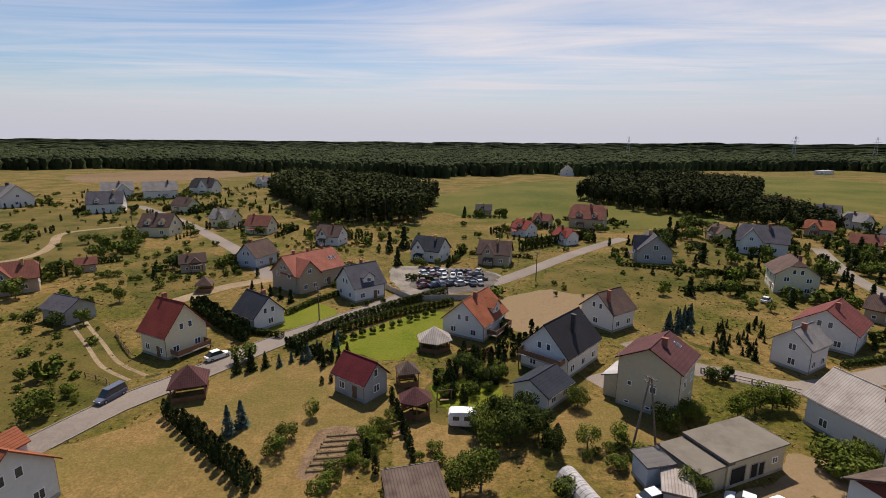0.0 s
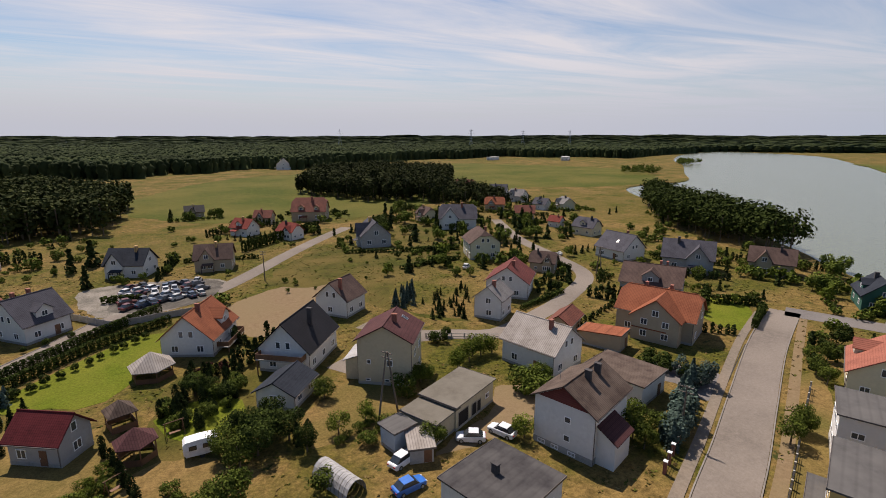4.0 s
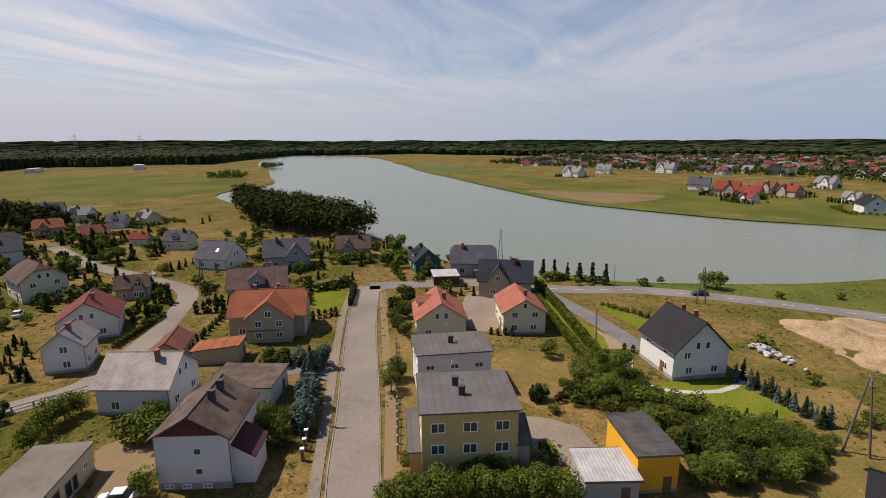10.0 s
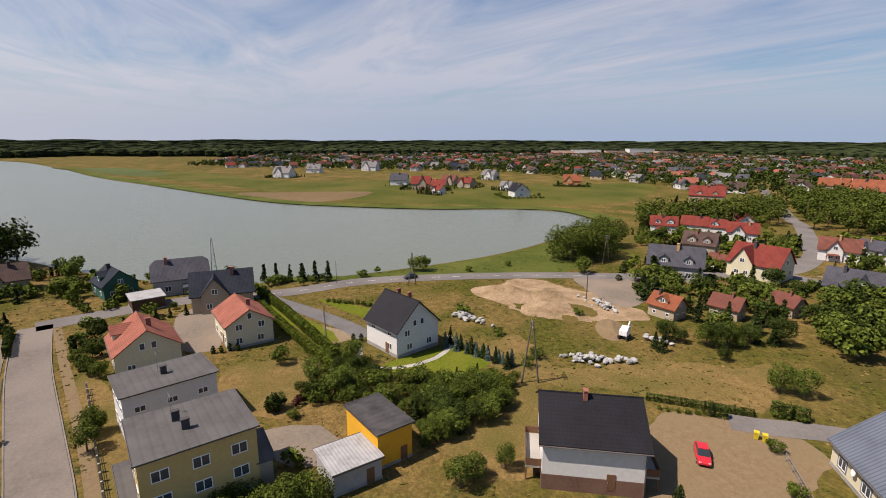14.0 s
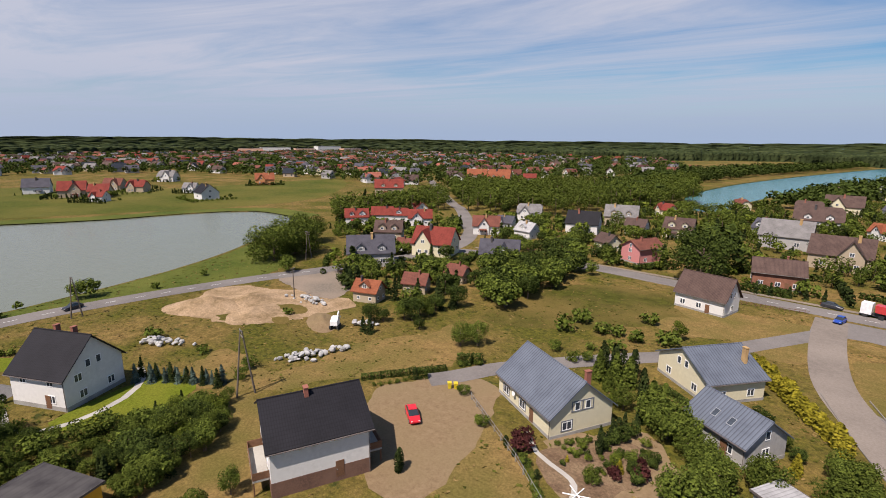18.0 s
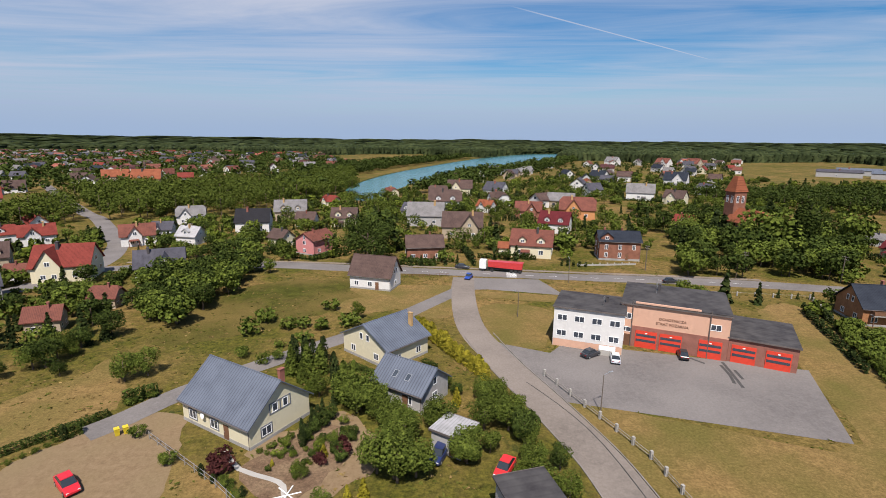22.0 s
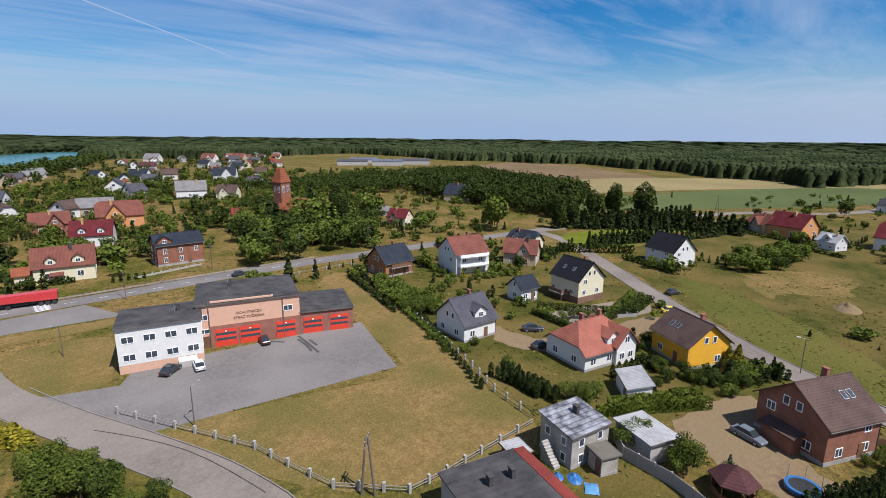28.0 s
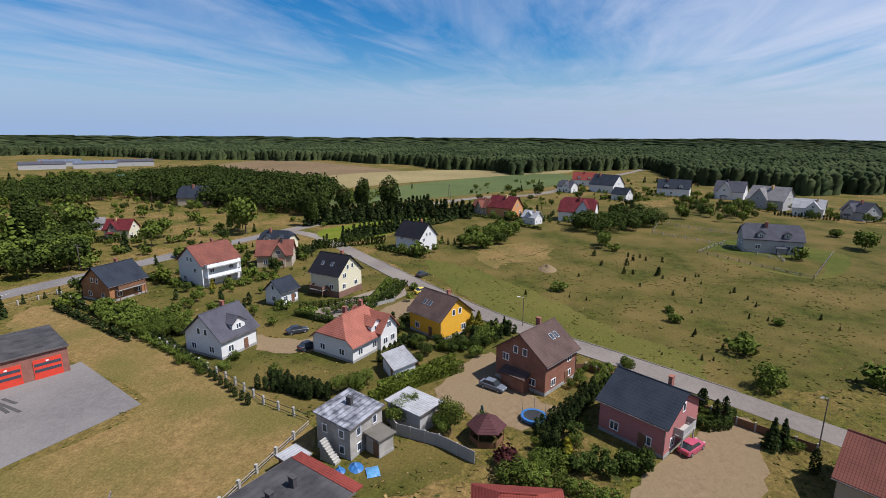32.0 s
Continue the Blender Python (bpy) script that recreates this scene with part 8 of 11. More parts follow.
plant('bush', 44.5, -71.0, 1.4)
row('bluespruce', [(87.5, -30.0), (73.8, -39.7)], 2.2, 3.0)
row('spruce', [(89.3, -31.5), (73.0, -38.8)], 2.6, 3.2)
scatter('bush,decid,light', [(68.5, -21.7), (73.1, -26.5), (70.7, -32.1), (68.0, -37.5), (61.7, -29.9), (61.6, -24.2)], 44, 1.6, 3.6)
scatter('decid,dark', [(64.6, -19.6), (58.0, -23.0), (58.4, -28.1), (62.7, -33.4), (69.2, -28.6)], 26, 2.5, 4.5)
plant('bush', 94.4, -66.5, 2)
plant('bush', 103.6, -40.7, 3)
plant('bush', 88.8, -43.5, 2)
plant('bush', 76.3, -45.5, 2.6)
plant('bush', 73.4, -41.9, 2.6)
row('decid', [(43.1, 16.8), (45.7, 12.4), (47.3, 8.3), (48.9, 4.2), (50.2, -0.5), (50.5, -4.5)], 2.2, 5.0)
row('decid', [(46.5, 16.7), (49.5, 10.8), (50.7, 5.7), (52.1, 0.9), (52.3, -3.4)], 2.8, 3.8)
scatter('decid,bush,dark', [(78.0, -0.5), (92.3, -9.2), (83.4, -14.5), (74.6, -18.4), (70.5, -22.2), (75.0, -33.9), (64.4, -30.0), (61.1, -18.8), (67.8, -15.2), (74.1, -8.9)], 24, 1.4, 3.4)
scatter('bush,topiary,redbush', [(71.5, 0.1), (72.4, -6.5), (82.4, -11.9), (84.9, -7.9)], 26, 0.9, 2.0)
plant('decid', 79.6, -4.7, 5)
plant('decid', 84.5, -12.1, 5.5)
plant('decid', 74.3, -7.4, 5)
plant('bush', 89.8, 0.4, 4)
plant('topiary', 72.4, 2.1, 3)
plant('topiary', 73.3, 1.1, 3)
plant('yellow', 96.2, -4.5, 2.4)
row('hedgelt', [(139.3, 5.9), (117.6, -1.1), (101.8, -5.6), (87.7, -9.4)], 1.1, 2.2)
row('hedgelt', [(93.0, -4.5), (88.6, -9.0)], 1.0, 1.6)
row('thuja', [(96.4, -13.3), (94.9, -16.1)], 1.3, 1.5)
row('bush', [(123.6, -11.1), (116.2, -21.8)], 1.5, 1.4)
plant('decid', 70.0, 25.2, 4.5)
plant('decid', 74.6, 25.6, 4)
scatter('decid,topiary', [(124.5, 44.0), (121.7, 36.8), (91.8, 28.2), (90.4, 31.9)], 12, 2.4, 3.8)
row('bluespruce', [(55.0, 32.6), (75.0, 42.1)], 1.6, 4.2)
row('bluespruce', [(55.9, 34.0), (72.5, 41.9)], 1.9, 3.6)
plant('decid', 53.2, 37.1, 4.6)
plant('decid', 52.6, 34.8, 4)
plant('topiary', 72.5, 48.4, 2.6)
row('topiary', [(71.5, 50.9), (78.5, 39.8)], 3.0, 3.0)
plant('light', 40.9, 45.0, 4)
plant('bush', 49.4, 55.0, 4.5)
plant('bush', 49.4, 51.8, 4.5)
plant('bush', 51.5, 51.7, 4)
plant('light', 47.8, 68.1, 4.5)
plant('light', 44.2, 66.4, 4)
plant('light', 51.1, 69.1, 4.6)
plant('light', 53.3, 68.6, 4)
plant('decid', 36.5, 66.0, 4)
plant('bush', 32.5, 63.9, 4)
plant('decid', 34.8, 65.5, 3.6)
row('thuja', [(73.3, 68.1), (96.7, 75.4)], 2.0, 1.6)
row('hedge', [(74.1, 84.3), (91.6, 88.6)], 1.5, 1.1)
scatter('thuja,topiary', [(92.3, 99.3), (103.7, 97.7), (90.7, 85.1), (82.8, 88.8)], 14, 2, 3.4)
plant('topiary', 46.4, 78.9, 2.6)
plant('topiary', 48.1, 77.9, 2.8)
row('light', [(5.6, 63.3), (9.9, 61.9)], 2.5, 3.6)
plant('decid', 6.8, 58.6, 5)
plant('dark', 9.2, 59.9, 5)
plant('decid', 5.5, 61.9, 4.5)
row('bush', [(18.2, 56.4), (24.2, 58.8), (25.2, 59.5)], 1.3, 1.6)
row('thuja', [(-5.8, 49.4), (-10.4, 57.8)], 3, 2.6)
scatter('light,bush', [(-12.0, 51.3), (-7.2, 63.1), (-6.7, 66.0), (-10.0, 66.0), (-14.5, 50.3)], 26, 0.8, 2.4)
row('hedge', [(-29.8, 91.3), (-22.2, 103.8), (-11.4, 115.5), (1.2, 127.4)], 1.3, 1.9)
row('thuja', [(-59.4, 114.4), (-39.7, 95.4)], 1.4, 3.6)
row('thuja', [(-59.8, 112.4), (-40.2, 93.6)], 1.4, 3.2)
row('hedge', [(-36.2, 109.7), (-31.8, 119.4), (-22.4, 132.0)], 1.4, 1.2)
row('topiary', [(-23.6, 114.0), (-13.2, 119.8)], 3.0, 1.6)
scatter('thuja', [(6.4, 109.9), (9.7, 118.2), (15.2, 106.3), (12.8, 96.4)], 12, 2.2, 3.6)
scatter('thuja,thuja,bush', [(-1.0, 72.8), (0.9, 80.8), (11.2, 83.2), (9.3, 74.8), (3.5, 69.4)], 40, 1.6, 3.2)
scatter('bluespruce', [(47.4, 100.2), (54.1, 100.3), (59.4, 111.0), (53.8, 109.0)], 10, 3, 4.5)
scatter('spruce,bluespruce', [(-20.6, 98.8), (-16.9, 85.1), (-27.6, 79.3), (-31.3, 81.4), (-25.1, 92.8)], 18, 1.8, 3.6)
plant('topiary', 47.0, 78.9, 2.4)
plant('topiary', 50.0, 79.8, 2.6)
scatter('bush,light', [(-68.4, 71.8), (-59.6, 65.4), (-53.6, 68.6), (-67.6, 84.2), (-78.8, 89.1)], 16, 0.8, 2.2)
scatter('bush', [(-116.3, 124.5), (-67.9, 125.7), (-81.5, 172.4), (-151.9, 179.5)], 34, 0.7, 2.0)
row('thuja', [(-60.7, 0.6), (-68.7, 5.6), (-79.1, 12.0)], 1.2, 2.4)
row('hedgelt', [(-67.2, -23.4), (-72.8, -18.8), (-78.7, -13.3)], 1.2, 1.9)
plant('topiary', -55.4, 5.5, 3.0)
plant('topiary', -56.9, 7.9, 3.0)
plant('topiary', -57.2, 10.6, 3.0)
plant('topiary', -58.3, 13.5, 2.8)
plant('topiary', -56.8, 12.0, 2.4)
plant('thuja', -58.0, 2.5, 4)
plant('thuja', -56.4, 3.3, 3.4)
plant('yellow', -56.7, 4.2, 3.4)
plant('topiary', -62.4, 5.4, 2.8)
plant('thuja', -74.0, 24.1, 3.6)
plant('thuja', -71.8, 25.6, 3.2)
plant('thuja', -73.4, 27.3, 3.0)
row('bush', [(-72.5, 21.8), (-69.0, 23.3), (-70.6, 26.0)], 1.3, 1.2)
scatter('bush', [(-73.1, 21.6), (-70.1, 22.9), (-70.4, 25.6), (-73.8, 25.6)], 8, 1.0, 1.5)
plant('spruce', -67.9, 31.7, 2.8)
plant('spruce', -66.5, 32.6, 2.6)
plant('decid', -84.3, 15.1, 3)
plant('decid', -79.7, 10.6, 3)
plant('bush', -74.3, 10.1, 2.4)
plant('bush', -85.0, 38.4, 3.8)
plant('bush', -103.9, 40.7, 2.4)
plant('bush', -129.3, 2.7, 2.0)
plant('bush', -119.2, 29.3, 1.8)
plant('decid', -61.5, -12.0, 3.8)
plant('decid', -59.1, -12.7, 3.6)
plant('decid', -62.0, -7.4, 3)
plant('redbush', -54.5, -3.3, 2.8)
scatter('decid,bush,light', [(-52.8, -2.3), (-59.4, 0.6), (-53.8, 3.3), (-51.0, 0.9)], 12, 2, 3.2)
scatter('decid,topiary,bush', [(-86.5, -20.3), (-98.5, -12.3), (-97.5, -6.4), (-84.2, -12.3)], 26, 1.2, 2.6)
plant('decid', -78.2, 1.2, 3.6)
plant('decid', -67.3, -28.2, 3.4)
row('thuja', [(-66.9, -43.2), (-64.3, -31.3)], 1.3, 3.0)
row('decid', [(-85.5, -96.8), (-79.1, -77.3), (-91.0, -76.5)], 2.6, 3.2)
scatter('decid,bush', [(-88.2, -101.5), (-76.6, -79.5), (-86.8, -71.6), (-98.3, -87.7)], 22, 2, 3.6)
plant('bush', -70.5, -63.1, 2.2)
plant('bush', -67.8, -56.6, 2.0)
row('decid', [(-65.7, -127.4), (-69.9, -116.4)], 2.5, 4)

plant('bluemound', 56.5, 33.2, 4.4)
plant('bluemound', 59.0, 34.3, 4.6)
plant('bluemound', 61.6, 35.3, 4.8)
plant('bluemound', 64.3, 36.5, 4.4)
plant('bluemound', 75.4, 40.4, 4.9)
plant('bluemound', 75.8, 44.8, 3.7)
plant('topiary', 75.3, 47.9, 3.6)
plant('topiary', 75.4, 50.6, 3.4)
plant('dark', -99.6, -187.8, 9.3)
plant('dark', -104.1, -183.6, 7.9)
plant('dark', -109.9, -181.1, 10.4)
plant('dark', -101.0, -216.4, 11.7)
plant('dark', -110.4, -257.9, 10.0)
plant('decid', -120.8, -180.6, 16.2)
plant('decid', -122.9, -170.2, 18.1)
plant('poplar', -128.4, -166.9, 22.1)
plant('dark', -116.7, -166.6, 10.0)
plant('dark', -126.1, -160.0, 8.3)
plant('dark', -130.2, -157.0, 7.3)
plant('dark', -113.6, -170.3, 7.6)
plant('dark', -107.8, -172.9, 7.3)
plant('dark', -121.7, -163.8, 8.0)
plant('dark', -107.3, -194.2, 8.2)
plant('decid', -156.9, -181.0, 15.9)
plant('decid', -165.8, -150.5, 9.3)
plant('decid', -181.3, -122.9, 18.4)
plant('poplar', -235.5, -92.1, 22.2)
plant('poplar', -247.7, -81.9, 23.3)
plant('poplar', -233.2, -115.4, 25.0)
plant('poplar', -235.9, -102.8, 18.3)
plant('bush', -187.5, -27.8, 5.4)
plant('bush', -178.1, -22.4, 5.5)
plant('decid', -194.2, -15.6, 6.9)
plant('decid', -204.9, -13.0, 6.5)
plant('bush', -189.6, -20.1, 4.7)
plant('dark', -343.4, -7.0, 10.3)
plant('dark', -340.9, 19.4, 6.1)
plant('dark', -220.4, 15.2, 9.9)
plant('dark', -231.1, 18.7, 9.4)
plant('topiary', -193.1, 22.2, 6.3)
plant('dark', -231.4, 35.2, 7.7)
plant('dark', -228.5, 38.4, 7.5)
plant('dark', -252.3, 49.7, 6.2)
plant('dark', -238.6, 32.2, 5.9)
plant('dark', -245.0, 43.7, 5.9)
plant('decid', -8.4, -66.5, 5.8)
plant('decid', -10.8, -63.6, 5.3)
plant('dark', -12.0, -59.0, 4.9)
plant('decid', -12.4, -54.9, 3.9)
plant('dark', -15.5, -53.6, 3.8)
plant('decid', -15.5, -48.9, 3.9)
plant('decid', -3.8, -55.3, 4.4)
plant('light', -10.2, -51.6, 2.9)
plant('decid', 0.6, -64.3, 3.9)
plant('decid', 11.7, -66.9, 6.7)
plant('dark', 9.5, -67.4, 5.0)
plant('decid', 6.5, -62.5, 5.2)
plant('light', 3.7, -60.8, 4.6)
plant('thuja', 17.0, -76.3, 3.9)
row('hedge', [(76.6, 153.0), (96.4, 145.2)], 1.3, 1.3)
row('hedge', [(66.2, 131.7), (88.7, 133.1)], 1.3, 1.2)
row('thuja', [(-61.7, -0.2), (-77.1, 9.1)], 1.4, 2.6)
row('thuja', [(-66.1, -42.1), (-63.5, -34.6)], 1.2, 2.2)
row('decid', [(-97.4, -48.7), (-108.3, -40.9), (-126.5, -42.2)], 2.0, 2.4)
row('hedge', [(-97.4, -55.0), (-94.0, -42.9), (-106.7, -39.9), (-123.1, -38.5)], 1.2, 1.4)
row('bush', [(-96.4, -47.3), (-98.0, -42.9), (-115.1, -41.4), (-128.9, -40.6)], 2.0, 1.6)
row('thuja', [(-65.3, -45.1), (-65.0, -39.4), (-63.8, -34.2)], 1.3, 2.6)
row('hedgelt', [(-65.4, -25.3), (-70.4, -20.5), (-77.6, -17.9)], 1.2, 1.6)
wood("conifer_belt", [(-201, -106), (-206, -101), (-240, -60), (-241, -38), (-247, -37), (-248, -60), (-210, -107)], 2.7, 6.5, 9.5, "spruce", NEEDLE, "tall dense belt of dark conifers round a lawn", n=110, size=0.06)
wood("conifer_belt", [(-166, -82), (-168, -79), (-209, -61), (-211, -65)], 2.2, 3.5, 5.0, "spruce", NEEDLE, "dark conifer hedge beside the street", n=110, size=0.06)

plant('dark', 10.9, 62.5, 5.2)
plant('dark', 13.5, 61.1, 4.8)
plant('dark', 14.8, 57.3, 4.2)
plant('dark', 8.5, 64.3, 4.9)
plant('dark', 6.2, 79.7, 3.5)
plant('dark', 3.9, 80.3, 4.5)
plant('dark', 8.1, 76.7, 3.6)
plant('thuja', 14.9, 88.7, 4.3)
plant('thuja', 16.0, 88.7, 4.4)
plant('thuja', 13.7, 88.2, 4.2)
plant('thuja', 12.1, 87.9, 3.8)
plant('thuja', 10.8, 87.5, 3.5)
plant('decid', -81.0, -77.9, 4.1)
plant('decid', -81.2, -72.8, 4.9)
plant('decid', -80.2, -83.7, 4.7)
plant('bush', -79.3, -66.3, 2.8)
plant('decid', -66.6, -31.0, 3.5)
plant('decid', -68.0, -29.1, 3.4)
plant('decid', -70.4, -27.7, 3.2)
plant('bush', -65.9, -33.0, 2.4)
plant('decid', -78.8, -25.4, 2.7)
plant('dark', -92.9, -29.1, 3.0)
plant('dark', -96.8, -29.0, 3.0)
plant('dark', -93.1, -31.1, 3.1)
plant('dark', -87.0, -24.0, 3.0)
plant('dark', -83.4, -21.1, 3.1)
plant('dark', -87.4, -25.5, 2.8)
plant('thuja', -92.4, -33.7, 3.1)
plant('thuja', -93.2, -32.8, 3.1)
plant('thuja', -94.5, -32.1, 3.1)
plant('thuja', -92.0, -34.9, 2.7)
plant('bush', -70.5, -44.2, 2.2)
plant('bush', -73.7, -54.6, 2.0)
plant('bush', -69.9, -54.1, 2.0)
plant('decid', -94.9, -70.0, 3.5)
plant('decid', -94.8, -63.9, 3.1)
plant('bush', -100.3, -60.7, 2.7)
plant('bush', -90.8, -57.0, 2.2)
row('bush', [(-81.9, -86.6), (-74.6, -69.8), (-69.1, -57.2)], 1.8, 1.8)
row('decid', [(-81.7, -26.2), (-79.5, -22.7), (-79.1, -20.0)], 2.2, 2.6)
row('thuja', [(-78.2, -28.6), (-86.5, -25.7), (-85.8, -21.6)], 1.3, 2.8)
row('dark', [(-87.6, -21.1), (-87.0, -15.6), (-89.9, -9.4)], 2.2, 3.0)

wood("pine_clump", [(-212, 20), (-216, 30), (-231, 42), (-250, 56), (-266, 46), (-246, 20), (-226, 8)], 4.6, 5, 8.5, "tree", LEAFDK, "dark clump of pines and shrubs at the meadow edge", n=260, size=0.034)
# meadow saplings and the old tree behind the roadside house
spread = rng.getstate()
for kind, x, y, h in (("dark", 21.6, -172.4, 17.5), ("light", 18.7, -111.5, 2.7), ("bush", 18.6, -101.9, 3.6), ("bush", 30.4, -90.3, 1.9),
                      ("decid", -208.1, 115.3, 7.9), ("decid", -192.4, 21.3, 6.6), ("bush", -183.2, 24.0, 3.6), ("bush", -115.1, 50.9, 2.0),
                      ("bush", -118.2, 29.2, 2.1), ("bush", -112.6, 29.2, 2.4), ("bush", -233.1, 119.1, 4.3)):
    plant(kind, x, y, h)
rng.setstate(spread)


# ---- vehicles ----


def glossy(name, c, rough=0.3, metal=0.0):
    return surface(name, c, tuple(v * 0.9 for v in c), rough=rough, bump=0, metal=metal, spec=0.5, patch=2.0)


TYRE = surface("tyre_rubber", (0.03, 0.03, 0.03), (0.02, 0.02, 0.02), rough=0.9)
CARGLASS = surface("car_glass", (0.03, 0.035, 0.04), (0.02, 0.025, 0.03), rough=0.06, bump=0, spec=0.7)
LAMPGLASS = surface("headlight_glass", (0.6, 0.6, 0.6), (0.5, 0.5, 0.5), rough=0.15, bump=0, spec=0.6)
TAILRED = surface("tail_light_red", (0.35, 0.02, 0.02), (0.25, 0.015, 0.015), rough=0.2, bump=0)


def loft(sections, mat, name):
    """A closed body through rings of points."""
    bm = bmesh.new()
    rings = [[bm.verts.new(p) for p in s] for s in sections]
    for a, b in zip(rings, rings[1:]):
        for i in range(len(a)):
            bm.faces.new((a[i - 1], a[i], b[i], b[i - 1]))
    bm.faces.new(rings[0][::-1])
    bm.faces.new(rings[-1])
    bmesh.ops.recalc_face_normals(bm, faces=bm.faces)
    me = bpy.data.meshes.new(name)
    bm.to_mesh(me)
    bm.free()
    me.materials.append(mat)
    return me


def car(x, y, ang, colour, label, length=4.2, tall=1.48, van=False):
    """Nose towards ang degrees."""
    ob = thing("car", x, y, ang, 0.05, label, "car", "parked cars")
    l, w = length / 2, 0.86
    mat = glossy("car_paint", colour)
    # lower body: x, half width, sill height, shoulder height
    prof = ((-l, 0.7, 0.42, 0.82), (-l + 0.12, 0.8, 0.3, 0.95), (-l * 0.5, w, 0.24, 0.95), (0, w, 0.22, 0.93), (l * 0.45, w, 0.24, 0.9), (l - 0.25, 0.8, 0.28, 0.74), (l, 0.62, 0.38, 0.6))
    body = part("body", loft([[(px, -hw, z0), (px, -hw * 0.97, z1 - 0.08), (px, -hw * 0.9, z1), (px, hw * 0.9, z1), (px, hw * 0.97, z1 - 0.08), (px, hw, z0)] for px, hw, z0, z1 in prof], mat, "body"), ob)
    back, front = (-l + 0.1, l * 0.62) if van else (-l + 0.3, l * 0.5)
    top0, top1 = (-l + 0.25, l * 0.3) if van else (-l * 0.5, l * 0.12)
    z = tall
    cabin = [[(back, -0.74, 0.9), (back, 0.74, 0.9), (top0, 0.6, z - 0.02), (top0, -0.6, z - 0.02)], [(front, -0.74, 0.86), (front, 0.74, 0.86), (top1, 0.6, z - 0.02), (top1, -0.6, z - 0.02)]]
    part("glasshouse", loft(cabin, CARGLASS, "glasshouse"), ob, "dark car windows")
    g = Geo()
    g.box(top0 - 0.05, top1 + 0.05, -0.63, 0.63, z - 0.04, z + 0.03)
    part("car_roof", g.mesh("car_roof", mat), ob)
    for sx in (-1, 1):
        for sy in (-1, 1):
            wx = l * (0.62 if sx > 0 else -0.62)
            if "wheel" not in SHARED:
                t = Geo()
                t.tube((0, -0.1, 0), (0, 0.1, 0), 0.31, n=14)
                r = Geo()
                r.tube((0, -0.115, 0), (0, 0.115, 0), 0.19, n=10)
                SHARED["wheel"] = (t.mesh("tyre", TYRE), r.mesh("rim", STEEL))
            wh = part("wheel", SHARED["wheel"][0], ob, at=pose(wx, sy * 0.76, 0.3))
            if math.hypot(x, y) < 120:
                part("rim", SHARED["wheel"][1], wh)
    for sy in (-1, 1):
        for px, nm, mt, zz in ((l - 0.12, "headlight", LAMPGLASS, 0.6), (-l + 0.02, "tail_light", TAILRED, 0.76)):
            g = Geo()
            g.box(px - 0.1, px + 0.08, sy * 0.55 - 0.14, sy * 0.55 + 0.14, zz - 0.07, zz + 0.07)
            part(nm, g.mesh(nm, mt), ob)
    return ob


SHARED = {}
car(-52.0, 71.0, 254, (0.075, 0.085, 0.12), "slate-blue van parked at the roadside", 4.9, 1.9, True)
car(-41.9, 86.0, 52, (0.62, 0.60, 0.56), "pale beige car parked by a gate", 4.6, 1.65)
car(34.3, 48.3, 145, (0.55, 0.56, 0.58), "silver hatchback in a yard", 4.0)
car(38.8, 47.2, 110, (0.60, 0.61, 0.62), "silver car beside a garage")
car(24.5, 48.9, 20, (0.62, 0.63, 0.65), "silver saloon on dark gravel", 4.5)
car(22.8, 44.2, 5, (0.02, 0.12, 0.42), "bright blue car in the yard")
car(42.6, -50.4, 141, (0.52, 0.02, 0.03), "red car with raised tailgate on sandy yard", 4.5)
car(-8.3, -151.2, 163, (0.03, 0.03, 0.035), "black car on the main road", 4.5)
car(-9.5, -139.5, 70, (0.02, 0.06, 0.30), "small blue car at the junction", 3.8)
car(137.6, -37.5, 100, (0.025, 0.025, 0.03), "black car on the lakeside road")
car(-29.4, -86.7, -147, (0.035, 0.035, 0.04), "black car parked before the office")
car(-33.4, -84.8, 254, (0.55, 0.57, 0.60), "silver car parked before the office")
car(-46.8, -86.4, 254, (0.03, 0.03, 0.032), "black car standing at a red gate")
car(-67.7, -136.3, -168, (0.03, 0.03, 0.032), "black car on the main road", 4.5)
car(-88.1, -49.7, 132, (0.03, 0.032, 0.04), "black estate car on a sandy drive", 4.5)
car(-81.4, -43.7, 147, (0.03, 0.03, 0.035), "dark car beside a hedge")
car(-73.6, -7.2, 66, (0.12, 0.13, 0.15), "grey car beside the brick house", 4.5)
car(-63.0, 20.1, 138, (0.36, 0.06, 0.10), "dusty pink-red saloon on pale dirt", 4.5)
car(-135.6, -35.0, 151, (0.03, 0.03, 0.03), "black car parked at the meadow")
car(-0.5, -56.1, 69, (0.02, 0.03, 0.09), "navy car under a lean-to")
car(-8.6, -53.4, 61, (0.55, 0.03, 0.03), "bright red car among trees")
car(84, 122, 40, (0.55, 0.55, 0.56), "silver car in a side street")
car(-120, -31, 130, (0.6, 0.45, 0.05), "small yellow car near the street")

